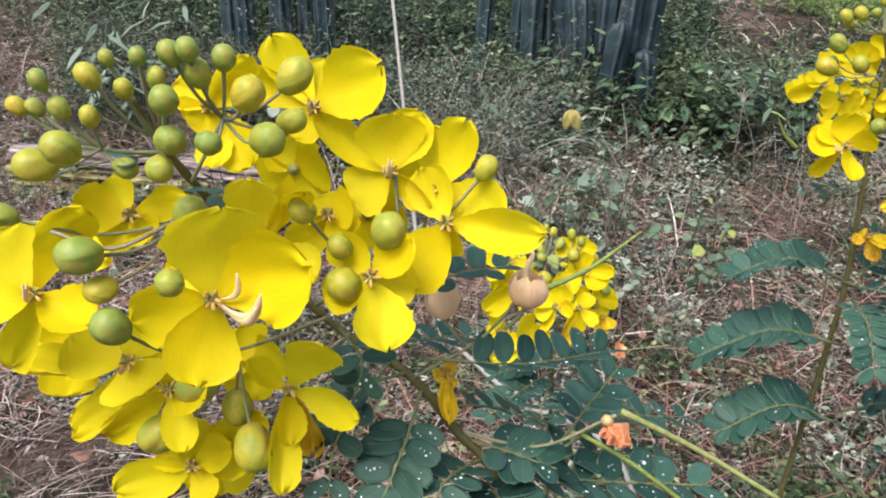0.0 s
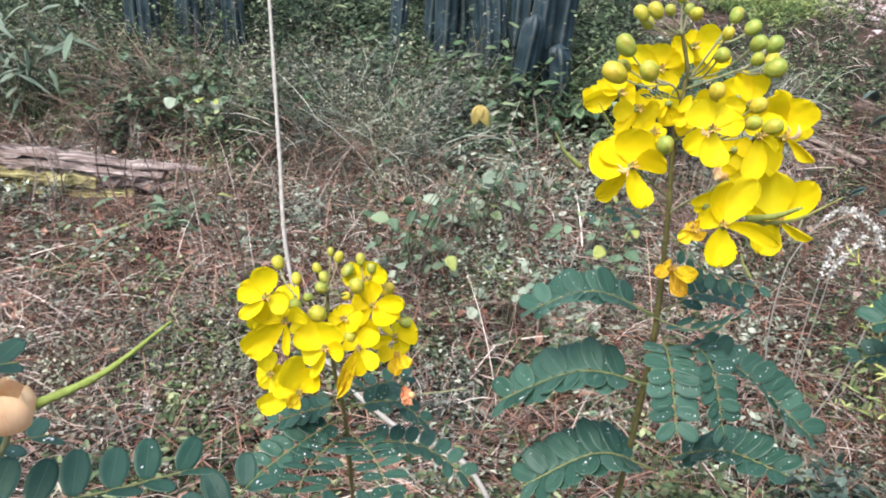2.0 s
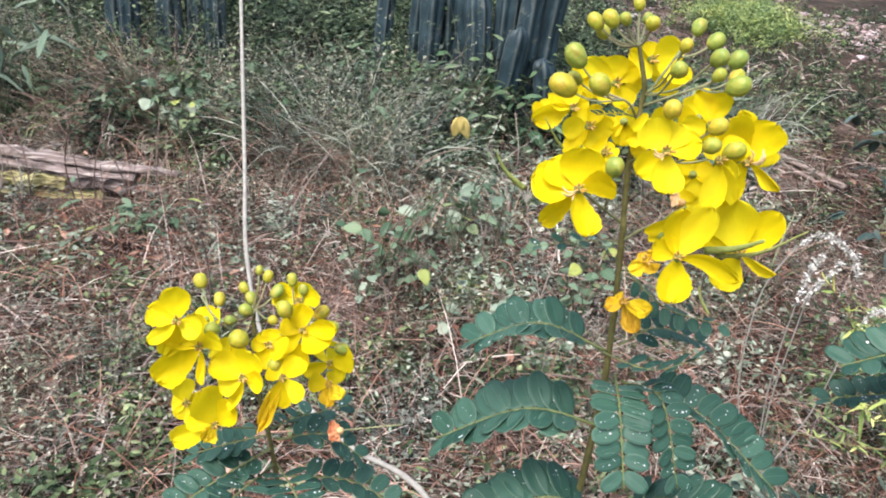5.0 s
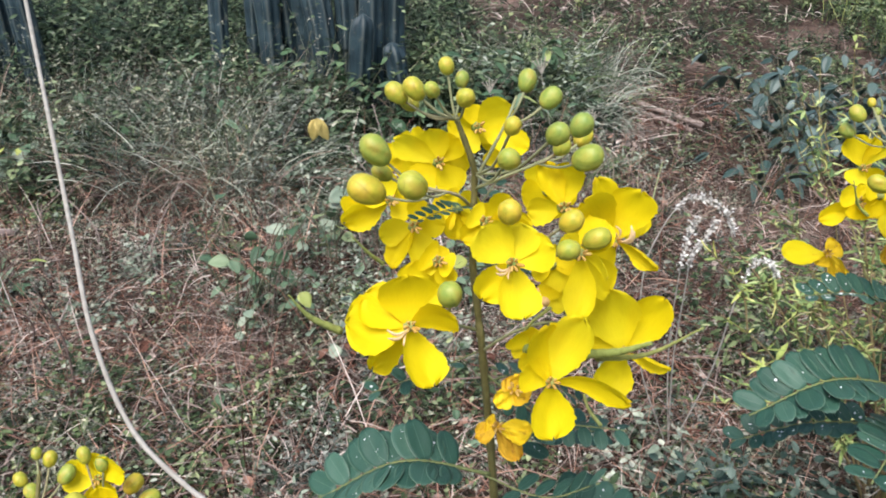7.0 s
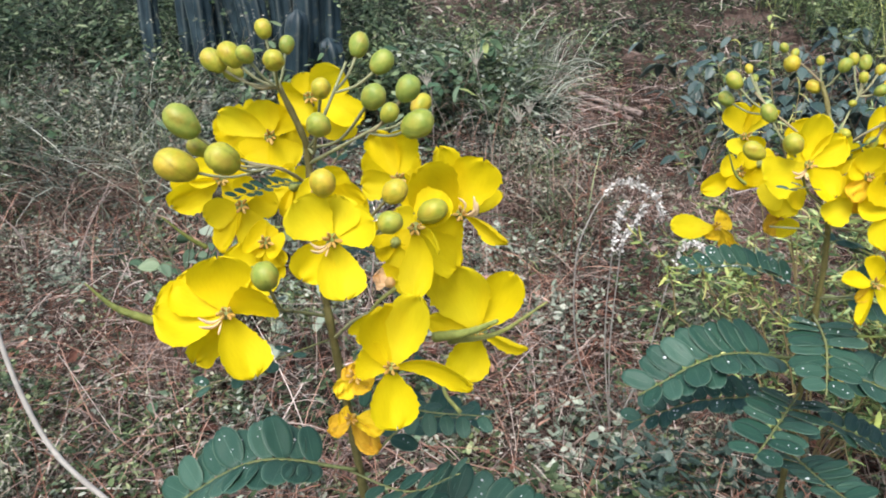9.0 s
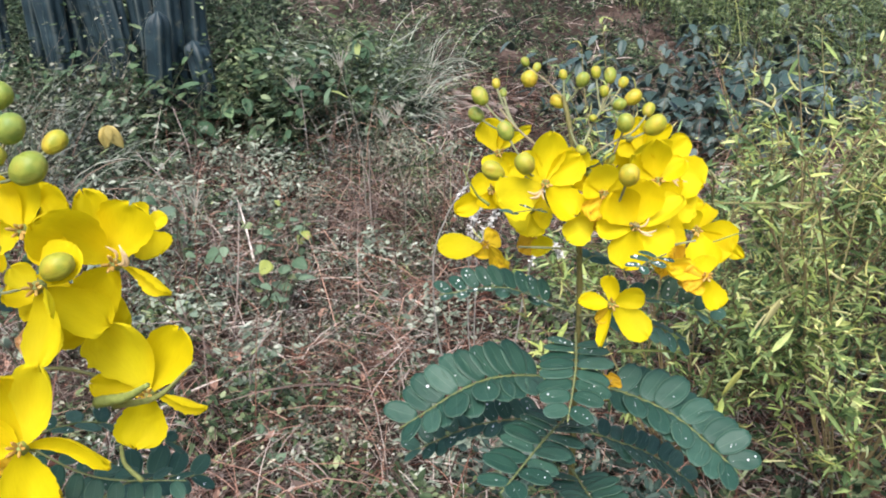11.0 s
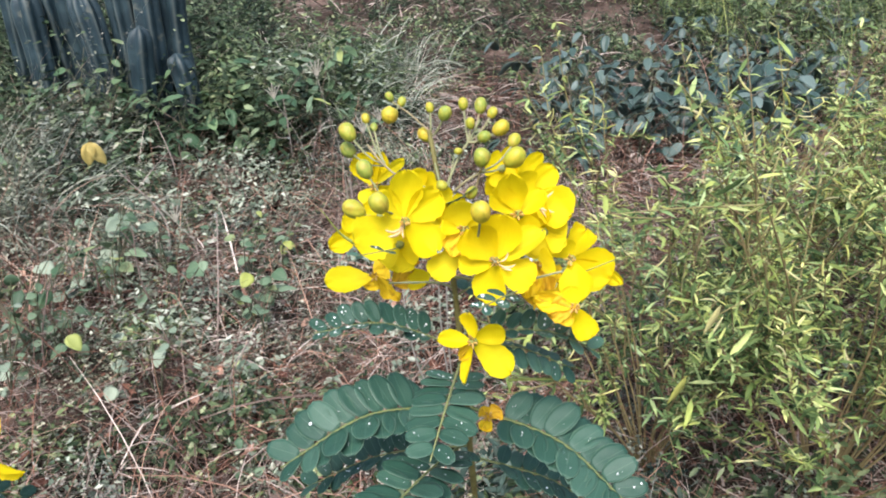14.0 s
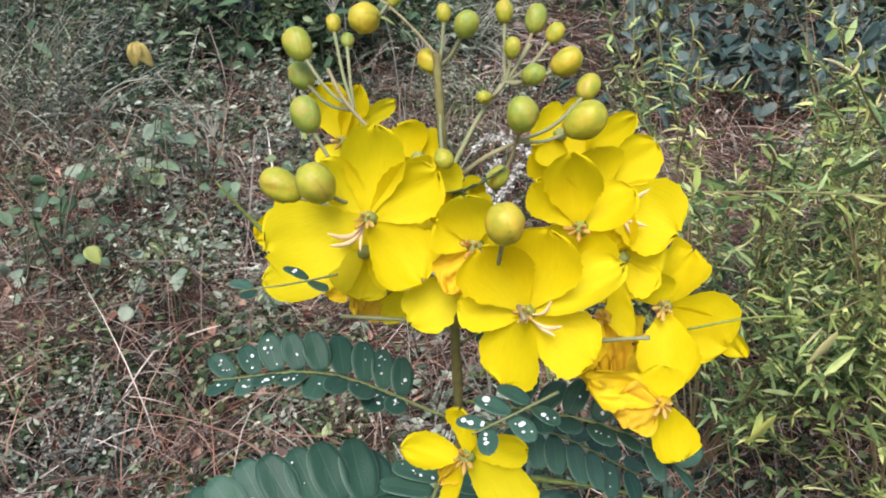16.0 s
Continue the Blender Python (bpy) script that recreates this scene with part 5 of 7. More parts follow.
flower(plant_a, (-0.1627, -0.0410, 1.0751), (0.59, -0.76, 0.25),
       [(-14.1, 0.5, 5.3, 10.3, 0, 0), (14.1, 2.6, 16.9, 11.3, 0, 0), (18.6, 0.7, 11.1, 9.6, 0, 0), (-7.4, -1.9, -3.9, 12.0, 0, 0), (15.7, -7.5, -13.4, 13.7, 0, 0), (5.6, -7.9, -16.5, 11.0, 0, 0)])
flower(plant_a, (-0.1263, -0.0364, 1.0442), (0.46, -0.80, 0.39),
       [(9.0, 0.1, 5.2, 12.3, 0, 0), (-4.2, 0.9, 4.7, 12.3, 0, 0), (9.3, -3.3, -4.6, 10.5, 0, 0), (-10.0, -4.9, -11.4, 12.3, 0, 0)])
flower(plant_a, (-0.1611, -0.0550, 0.9569), (0.50, -0.60, 0.62),
       [(-7.1, 0.8, 4.7, 15.9, 0, 0), (2.3, -5.0, -10.5, 14.0, 0, 0), (14.7, 1.2, 15.8, 14.0, 0, 0)])
spent_flower(plant_a, (-0.1034, 0.0052, 0.9974), 0.0058, 1.30, 4, (0.010, 0.001, -0.013), 0.0)
flower(plant_a, (-0.0969, -0.0062, 0.9738), (0.28, -0.77, 0.57),
       [(-4.5, -1.1, -2.5, 6.7, 0, 1), (3.3, -2.7, -4.9, 6.3, 0, 1), (4.5, -7.9, -16.3, 7.1, 0, 1), (1.8, 0.7, 5.0, 6.3, 0, 1)])
flower(plant_a, (-0.0371, -0.0027, 0.9670), (0.08, -0.80, 0.60),
       [(10.0, -3.8, -4.0, 7.2, 0, 3), (5.4, -3.9, -6.7, 6.8, 0, 3), (1.2, -2.9, -6.2, 5.2, 0, 3)])
spent_flower(plant_a, (-0.0697, -0.0010, 1.0118), 0.0064, 0.95, 5, (-0.0075, 0.001, -0.012), 0.0105)
flower(plant_a, (-0.1476, -0.0201, 1.0506), (0.50, -0.80, 0.33),
       [(-9.6, -3.0, -6.5, 17.0, 0, 0), (13.4, -0.8, 4.1, 17.0, 0, 0), (-0.4, 2.1, 11.1, 15.1, 0, 0), (6.5, -4.8, -9.3, 15.1, 0, 0)], stamens=0)
flower(plant_a, (-0.1821, -0.0434, 0.9895), (0.57, -0.64, 0.51),
       [(-16.9, 0.5, 5.2, 20.1, 0, 0), (18.5, -1.6, 5.4, 20.1, 0, 0), (3.4, -7.6, -16.0, 18.1, 0, 0), (-7.1, 2.9, 15.4, 18.1, 0, 0)], stamens=0)
flower(plant_a, (-0.2340, -0.0492, 0.9753), (0.67, -0.55, 0.50),
       [(-16.1, -0.3, 1.3, 21.4, 0, 0), (18.8, -1.5, 5.6, 21.4, 0, 0), (3.4, -7.2, -15.1, 19.3, 0, 0), (-1.8, 2.4, 13.1, 19.3, 0, 0)], stamens=0)
flower(plant_a, (-0.1558, -0.0410, 0.9852), (0.50, -0.67, 0.54),
       [(-7.1, 2.0, 11.0, 15.8, 0, 0), (12.1, -0.0, 7.7, 15.8, 0, 0), (0.2, -5.8, -12.9, 15.8, 0, 0)], stamens=0)
flower(plant_a, (-0.1237, -0.0143, 1.0361), (0.41, -0.82, 0.39),
       [(-10.9, 0.9, 6.2, 15.3, 0, 0), (15.8, -2.8, -0.3, 17.2, 0, 0), (-0.0, -4.8, -10.6, 15.3, 0, 0), (5.7, 1.6, 10.5, 15.3, 0, 0)], stamens=0)
flower(plant_a, (-0.2077, -0.0550, 1.0296), (0.68, -0.62, 0.38),
       [(-9.2, 0.6, 4.3, 15.0, 0, 0), (16.1, -1.9, 1.7, 15.0, 0, 0), (2.2, -4.7, -10.0, 15.0, 0, 0)], stamens=0)
flower(plant_a, (-0.1772, -0.0434, 0.9346), (0.51, -0.58, 0.64),
       [(-11.9, -3.4, -9.6, 17.4, 0, 0), (17.2, -2.2, 4.7, 17.4, 0, 0), (0.1, 2.0, 12.1, 17.4, 0, 0)], stamens=0)
pod(plant_a, [(-0.0660, 0.0030, 1.0104), (-0.0510, 0.0110, 1.0185), (-0.0364, 0.0185, 1.0317)], 0.0012, 0.0003)
pod(plant_a, [(-0.0328, -0.0027, 0.9724), (-0.0043, 0.0090, 0.9545), (0.0256, 0.0148, 0.9374)], 0.0012, 0.0009)
pod(plant_a, [(-0.0461, 0.0032, 0.9536), (-0.0284, -0.0027, 0.9520), (-0.0068, 0.0032, 0.9347)], 0.0009, 0.0009)
stem(plant_a, [(-0.0944, -0.0050, 0.9476), (-0.0626, 0.0031, 0.9431), (-0.0345, -0.0027, 0.9702)], 0.0014, 0.0008)
stem(plant_a, [(-0.1085, -0.0108, 0.9712), (-0.0854, -0.0027, 0.9893), (-0.0706, -0.0003, 1.0110)], 0.0010, 0.0008)
leaf(plant_a, (-0.0985, -0.0200, 0.9880), (-0.0690, -0.0010, 0.9818), (-0.0435, 0.0330, 0.9735), 7, 0.0140, fold=34, dew=0.5)
leaf(plant_a, (-0.0561, 0.0148, 0.9376), (-0.0498, 0.0380, 0.9411), (-0.0416, 0.0613, 0.9484), 4, 0.0151, fold=20, dew=0.4)
leaf(plant_a, (-0.1051, -0.0108, 0.9670), (-0.1029, -0.0317, 0.9573), (-0.1048, -0.0492, 0.9432), 5, 0.0168, fold=10, dew=0.9)
leaf(plant_a, (-0.1109, -0.0131, 0.9746), (-0.1250, -0.0201, 0.9678), (-0.1384, -0.0317, 0.9514), 4, 0.0159, fold=10, dew=0.8)
leaf(plant_a, (-0.0905, -0.0027, 0.9430), (-0.0721, -0.0027, 0.9419), (-0.0532, -0.0027, 0.9399), 4, 0.0173, fold=10, dew=0.9)
leaf(plant_a, (-0.0818, 0.0008, 0.9304), (-0.0470, 0.0264, 0.9122), (0.0047, 0.0497, 0.9072), 7, 0.0199, fold=15, dew=1.0)
leaf(plant_a, (-0.1136, -0.0143, 1.0032), (-0.0990, -0.0027, 1.0118), (-0.0802, 0.0148, 1.0119), 4, 0.0140, fold=15, dew=0.2)
leaf(plant_a, (-0.1166, -0.0131, 0.9781), (-0.1255, -0.0376, 0.9597), (-0.1211, -0.0550, 0.9476), 3, 0.0129, fold=10, dew=0.5)
leaf(plant_a, (-0.0988, -0.0062, 0.9578), (-0.0888, 0.0206, 0.9421), (-0.0705, 0.0497, 0.9192), 5, 0.0154, fold=10, dew=1.0)
leaf(plant_a, (-0.0537, 0.0148, 0.9370), (-0.0407, 0.0729, 0.9129), (-0.0094, 0.1195, 0.8895), 7, 0.0148, fold=15, dew=0.3)
leaf(plant_a, (-0.1221, -0.0201, 0.9882), (-0.1120, 0.0148, 0.9728), (-0.1006, 0.0380, 0.9649), 5, 0.0136, fold=10, dew=0.7)
leaf(plant_a, (-0.0837, -0.0003, 0.9279), (-0.0663, -0.0201, 0.9312), (-0.0425, -0.0201, 0.9237), 6, 0.0166, fold=10, dew=0.8)
leaf(plant_a, (-0.1320, -0.0224, 0.9942), (-0.1155, -0.0376, 0.9934), (-0.1173, -0.0434, 0.9785), 4, 0.0120, fold=5, dew=0.5)
leaf(plant_a, (-0.1513, -0.0492, 1.0373), (-0.1579, -0.0434, 1.0511), (-0.1573, -0.0550, 1.0535), 3, 0.0081, fold=5, dew=0.0)
leaf(plant_a, (-0.1577, -0.0666, 1.0692), (-0.1668, -0.0783, 1.0692), (-0.1814, -0.0783, 1.0647), 2, 0.0106, fold=5, dew=0.0)
leaf(plant_a, (-0.0816, -0.0003, 0.9342), (-0.0866, -0.0317, 0.9474), (-0.0882, -0.0434, 0.9363), 5, 0.0160, fold=10, dew=0.6)
leaf(plant_a, (-0.0768, 0.0008, 0.9234), (-0.0464, 0.0497, 0.9092), (-0.0149, 0.0962, 0.8757), 7, 0.0177, fold=20, dew=1.0)
# the low plant by the bare stick
plant_b = shrub("B")
stem(plant_b, [(-0.0716, 0.4004, -0.3056), (-0.1142, 0.3198, 0.6333), (-0.1145, 0.2991, 0.7637), (-0.1217, 0.2945, 0.8176), (-0.1273, 0.2991, 0.8533), (-0.1310, 0.3060, 0.8743), (-0.1320, 0.3141, 0.8867)], 0.0024, 0.0009)
stem(plant_b, [(-0.1258, 0.2980, 0.8544), (-0.1398, 0.2795, 0.8782), (-0.1543, 0.2853, 0.8881)], 0.0010, 0.0007)
stem(plant_b, [(-0.1260, 0.2980, 0.8500), (-0.1060, 0.3141, 0.8628), (-0.0931, 0.3313, 0.8562)], 0.0010, 0.0007)
stem(plant_b, [(-0.1217, 0.2945, 0.8176), (-0.1352, 0.2623, 0.8526), (-0.1460, 0.2508, 0.8771)], 0.0010, 0.0007)
stem(plant_b, [(-0.1225, 0.2945, 0.8220), (-0.0994, 0.3083, 0.8281), (-0.0885, 0.3313, 0.8255)], 0.0010, 0.0007)
stem(plant_b, [(-0.1187, 0.2957, 0.7943), (-0.1251, 0.2623, 0.8168), (-0.1341, 0.2508, 0.8226)], 0.0010, 0.0007)
stem(plant_b, [(-0.0280, 0.2968, 0.8240), (-0.0504, 0.2853, 0.8224), (-0.0620, 0.2761, 0.8240)], 0.0008, 0.0006)
PLANT_B_NODES = [(-0.1302, 0.3060, 0.8744), (-0.1417, 0.2795, 0.8778), (-0.1065, 0.3152, 0.8642), (-0.1184, 0.2922, 0.8246)]
buds(plant_b, PLANT_B_NODES,
     [(-0.1646, 0.3014, 0.8881, 10.2, 1),
      (-0.1493, 0.2968, 0.8813, 8.7, 1),
      (-0.1423, 0.3141, 0.8824, 7.8, 0),
      (-0.1357, 0.3106, 0.8784, 8.5, 0),
      (-0.1314, 0.2968, 0.8782, 9.7, 0),
      (-0.1287, 0.3198, 0.8909, 7.8, 0),
      (-0.1347, 0.3198, 0.8938, 5.9, 0),
      (-0.1080, 0.3014, 0.8819, 12.2, 2),
      (-0.0974, 0.3313, 0.8663, 10.6, 2),
      (-0.0911, 0.3313, 0.8567, 11.4, 2),
      (-0.0848, 0.3371, 0.8391, 10.1, 2),
      (-0.1137, 0.2968, 0.8756, 7.1, 0)])
buds(plant_b, PLANT_B_NODES,
     [(-0.1233, 0.2738, 0.8732, 13.8, 0),
      (-0.1227, 0.3198, 0.8817, 9.3, 0),
      (-0.1152, 0.3256, 0.8889, 8.2, 2),
      (-0.1336, 0.2623, 0.8833, 10.8, 1),
      (-0.1036, 0.2795, 0.8561, 9.8, 3),
      (-0.1071, 0.3256, 0.8843, 8.2, 2),
      (-0.1352, 0.2853, 0.8761, 7.8, 0)])
flower(plant_b, (-0.1423, 0.2439, 0.8964), (0.48, -0.72, 0.51),
       [(-1.8, 3.4, 19.1, 14.8, 0, 0), (-13.4, -5.6, -13.6, 8.4, 0, 0), (14.4, -3.2, -1.5, 11.6, 0, 0), (-11.5, 3.5, -25.1, 11.6, 0, 0)])
flower(plant_b, (-0.1340, 0.2508, 0.8781), (0.45, -0.72, 0.53),
       [(-25.6, -4.6, -25.6, 18.5, 0, 0), (3.7, -3.5, -21.9, 6.0, 40, 0), (-22.2, 0.0, 4.4, 11.9, 0, 0), (-4.5, 3.2, 17.5, 13.9, 0, 0), (14.5, -0.1, 9.3, 11.3, 0, 0)])
flower(plant_b, (-0.1090, 0.2531, 0.8632), (0.40, -0.72, 0.57),
       [(-20.5, 0.6, 6.4, 15.3, 0, 0), (5.4, 2.5, 16.7, 16.6, 0, 0), (14.8, -2.5, 1.5, 11.3, 0, 0), (-5.2, -3.5, -20.6, 8.0, 45, 0)])
flower(plant_b, (-0.1248, 0.2485, 0.8291), (0.41, -0.68, 0.61),
       [(-5.8, -5.8, 27.2, 19.2, 0, 0), (-27.5, -6.7, -17.3, 13.7, 0, 0), (-17.0, -0.5, 1.1, 12.4, 0, 0), (13.1, 1.6, 17.1, 15.1, 0, 0), (-4.8, -4.9, -11.9, 9.6, 0, 1)])
flower(plant_b, (-0.0994, 0.3083, 0.8655), (0.35, -0.78, 0.52),
       [(-3.7, 3.0, 16.5, 14.6, 0, 0), (18.9, -5.5, -5.1, 19.0, 0, 0), (-15.1, -5.5, -13.4, 15.3, 0, 0), (-14.0, 0.0, 3.1, 13.2, 0, 0), (24.2, -2.0, 8.9, 12.4, 0, 0)])
flower(plant_b, (-0.0916, 0.3336, 0.8280), (0.31, -0.77, 0.55),
       [(18.1, -1.0, 8.9, 15.7, 0, 0), (-17.4, -3.9, -9.0, 10.2, 0, 0), (-14.7, 1.5, 9.4, 7.1, 0, 0), (10.6, -5.1, -8.0, 11.8, 0, 0)])
flower(plant_b, (-0.0952, 0.2738, 0.8535), (0.36, -0.74, 0.57),
       [(0.4, -7.6, -17.1, 12.5, 0, 0), (15.8, -5.9, -7.3, 10.4, 0, 0), (-8.4, -12.8, -30.5, 8.3, 0, 1), (-9.6, 0.4, 3.5, 11.8, 0, 0)])
flower(plant_b, (-0.0821, 0.3106, 0.8289), (0.31, -0.76, 0.57),
       [(0.8, -6.2, -13.9, 10.5, 0, 1), (11.1, -4.3, -5.5, 9.8, 0, 1), (-13.0, -0.9, -0.6, 11.3, 0, 0)])
flower(plant_b, (-0.1094, 0.3233, 0.8765), (0.36, -0.79, 0.49),
       [(-17.7, -0.5, 1.9, 14.9, 0, 0), (16.5, -1.2, 6.4, 10.5, 0, 0), (1.6, -5.4, -11.8, 13.4, 0, 0), (6.4, 1.8, 13.1, 9.7, 0, 0)])
flower(plant_b, (-0.1526, 0.2623, 0.8267), (0.45, -0.68, 0.59),
       [(-4.6, 2.6, 14.3, 12.9, 0, 0), (-9.6, -1.0, -1.9, 10.7, 0, 0), (10.7, -5.4, -8.5, 12.2, 0, 0)])
flower(plant_b, (-0.1101, 0.2853, 0.8656), (0.38, -0.75, 0.53),
       [(-2.6, 1.6, 8.8, 12.7, 0, 0), (12.6, -2.3, 0.3, 14.1, 0, 0), (-3.2, -6.0, -13.9, 10.6, 0, 0)])
flower(plant_b, (-0.0582, 0.2738, 0.8268), (0.28, -0.74, 0.62),
       [(-7.6, 0.1, 2.0, 8.4, 0, 3), (-6.6, -1.9, -4.8, 8.4, 0, 3), (-3.6, -2.8, -6.8, 7.0, 0, 3)])
flower(plant_b, (-0.1329, 0.2795, 0.8550), (0.42, -0.73, 0.54),
       [(-10.1, 0.8, 5.4, 14.3, 0, 0), (12.2, -0.2, 7.3, 14.3, 0, 0), (2.0, -4.4, -9.5, 14.3, 0, 0)], stamens=0)
flower(plant_b, (-0.1048, 0.3026, 0.8481), (0.36, -0.76, 0.55),
       [(-8.5, 1.0, 6.0, 14.7, 0, 0), (13.6, -1.9, 2.4, 14.7, 0, 0), (0.4, -5.4, -11.9, 14.7, 0, 0)], stamens=0)
flower(plant_b, (-0.1477, 0.2795, 0.8764), (0.45, -0.73, 0.51),
       [(-9.8, -0.0, 1.9, 12.7, 0, 0), (10.5, -1.0, 3.0, 12.7, 0, 0), (2.3, -5.1, -10.9, 12.7, 0, 0)], stamens=0)
leaf(plant_b, (-0.1138, 0.2991, 0.7787), (-0.1353, 0.2623, 0.7724), (-0.1519, 0.2278, 0.7660), 7, 0.0194, fold=15, dew=0.6)
leaf(plant_b, (-0.1138, 0.2991, 0.7836), (-0.0849, 0.3141, 0.7858), (-0.0594, 0.3198, 0.7692), 6, 0.0191, fold=15, dew=0.6)
leaf(plant_b, (-0.1129, 0.3003, 0.7632), (-0.0736, 0.2508, 0.7881), (-0.0511, 0.2162, 0.7961), 7, 0.0182, fold=10, dew=0.6)
leaf(plant_b, (-0.1157, 0.2980, 0.7887), (-0.1435, 0.2853, 0.7804), (-0.1631, 0.2738, 0.7737), 6, 0.0168, fold=10, dew=0.3)
leaf(plant_b, (-0.1130, 0.3003, 0.7531), (-0.0650, 0.3198, 0.7470), (-0.0257, 0.3198, 0.7285), 7, 0.0197, fold=15, dew=0.5)
leaf(plant_b, (-0.1156, 0.2980, 0.7935), (-0.1148, 0.3428, 0.7715), (-0.0879, 0.3659, 0.7734), 6, 0.0183, fold=15, dew=0.3)
leaf(plant_b, (-0.1141, 0.2991, 0.7638), (-0.1074, 0.2278, 0.7924), (-0.0914, 0.1702, 0.8137), 7, 0.0189, fold=10, dew=0.8)
leaf(plant_b, (-0.1252, 0.2991, 0.8538), (-0.1079, 0.2738, 0.8848), (-0.1037, 0.2623, 0.8960), 2, 0.0077, fold=5, dew=0.0)


# ---- growth on the ground ----
def field(r, n, y0, y1, left, right, keep=None, power=1.0):
    """Places spread over a wedge of ground that widens with distance."""
    y = y0 + (y1 - y0) * r.uniform(0, 1, n) ** power
    lo, hi = left[0] + left[1] * y, right[0] + right[1] * y
    x = lo + (hi - lo) * r.uniform(0, 1, n)
    if keep is not None:
        ok = keep(x, y, r)
        x, y = x[ok], y[ok]
    return x, y


def patchy(x, y, scale, seed):
    """A smooth pattern between -1 and 1."""
    s = seed * 1.37
    return (np.sin(x * scale + s) * np.cos(y * scale * 1.13 - s) + 0.6 * np.sin((x + y) * scale * 2.1 + 2 * s) * np.cos((x - 0.7 * y) * scale * 1.7) + 0.4 * np.sin(x * scale * 4.3 + s) * np.sin(y * scale * 3.9)) / 1.7


def blades(r, root, heading, length, width, rise, sag, seg=4):
    """Ribbons from their roots: heading in the plane, rise from level (radians) and sag; one island each."""
    n = len(root)
    s = np.linspace(0, 1, seg + 1)[None, :]
    L = length[:, None]
    el = rise[:, None] - sag[:, None] * s
    step = L / seg
    dz = np.cumsum(np.concatenate([np.zeros((n, 1)), np.sin(el[:, :-1]) * step], 1), 1)
    dh = np.cumsum(np.concatenate([np.zeros((n, 1)), np.cos(el[:, :-1]) * step], 1), 1)
    bend = r.normal(0, 0.35, n)[:, None] * s**2 * L * 0.5
    hx, hy = np.cos(heading)[:, None], np.sin(heading)[:, None]
    px = root[:, 0:1] + hx * dh - hy * bend
    py = root[:, 1:2] + hy * dh + hx * bend
    pz = root[:, 2:3] + dz
    spin = r.uniform(0, np.pi, n)[:, None]
    w = width[:, None] * (1 - 0.75 * s**2) * 0.5
    ox, oy, oz = -hy * np.cos(spin) * w, hx * np.cos(spin) * w, np.sin(spin) * w
    v = np.stack([np.stack([px - ox, py - oy, pz - oz], -1), np.stack([px + ox, py + oy, pz + oz], -1)], 2)
    k = 2 * (seg + 1)
    base = (np.arange(n) * k)[:, None]
    i = 2 * np.arange(seg)[None, :]
    f = np.stack([base + i, base + i + 1, base + i + 3, base + i + 2], -1).reshape(-1, 4)
    return v.reshape(-1, 3), f


def leaves(r, at, direction, length, width, keel=0.25):
    """Small folded pointed leaves with six corners, one island each."""
    n = len(at)
    d = direction / (np.linalg.norm(direction, axis=1)[:, None] + 1e-9)
    side = np.cross(d, r.normal(0, 0.35, (n, 3)) + np.array([0, 0, 1.0]))
    side /= np.linalg.norm(side, axis=1)[:, None] + 1e-9
    up = np.cross(side, d)
    L, W = length[:, None], width[:, None] * 0.5
    droop = r.uniform(0.0, 0.35, n)[:, None]
    a = at
    m1 = at + d * L * 0.30 - up * W * keel
    m2 = at + d * L * 0.68 - up * (W * keel + L * droop * 0.3)
    t = at + d * L - up * L * droop
    l1, r1 = m1 + side * W + up * W * keel, m1 - side * W + up * W * keel
    l2, r2 = m2 + side * W * 0.85 + up * W * keel, m2 - side * W * 0.85 + up * W * keel
    v = np.stack([a, l1, m1, r1, l2, m2, r2, t], 1).reshape(-1, 3)
    b = (np.arange(n) * 8)[:, None]
    tri = np.array([[0, 1, 2], [0, 2, 3], [4, 7, 5], [5, 7, 6]])
    quad = np.array([[1, 4, 5, 2], [2, 5, 6, 3]])
    f3 = (b[:, :, None] + tri[None]).reshape(-1, 3)
    f4 = (b[:, :, None] + quad[None]).reshape(-1, 4)
    return v, f3, f4


def stuff(name, label, category, chunks):
    """Joins ribbons and leaves into one object; chunks are (corners, lists of faces, material)."""
    vs, fs, slots, mats, off = [], [], [], [], 0
    for v, groups, mt in chunks:
        if mt not in mats:
            mats.append(mt)
        for g in groups:
            fs.extend((g + off).tolist())
            slots.extend([mats.index(mt)] * len(g))
        vs.append(v)
        off += len(v)
    me = bpy.data.meshes.new(name)
    me.from_pydata(np.vstack(vs).tolist(), [], fs)
    for mt in mats:
        me.materials.append(mt)
    me.polygons.foreach_set("material_index", np.array(slots, dtype=np.int32))
    me.update()
    return tagged(new(name, me), label, category, kind="stuff")


WEDGE = ((-0.55, -1.2), (0.55, 1.05))


def straw(seed, n, y0, y1, lens, widths, rise, mat, keep=None, lift=0.0, power=1.0, sag=(0.2, 0.9)):
    r = np.random.RandomState(seed)
    x, y = field(r, n, y0, y1, *WEDGE, keep=keep, power=power)
    # none grows through the log or leans on its front
    clear = (x > -1.45) | (x < -2.6) | (np.abs(y - 1.80 - 0.268 * (x + 1.87)) > 0.17)
    x, y = x[clear], y[clear]
    n = len(x)
    root = np.stack([x, y, ground_z(x, y) + r.uniform(0, 1, n) ** 2 * lift], -1)
    far = 1 + 0.25 * np.clip(y - 2.5, 0, 4)
    v, f = blades(r, root, r.uniform(0, 2 * np.pi, n), r.uniform(*lens, n), r.uniform(*widths, n) * far, r.uniform(*rise, n), r.uniform(*sag, n))
    return v, [f], mat


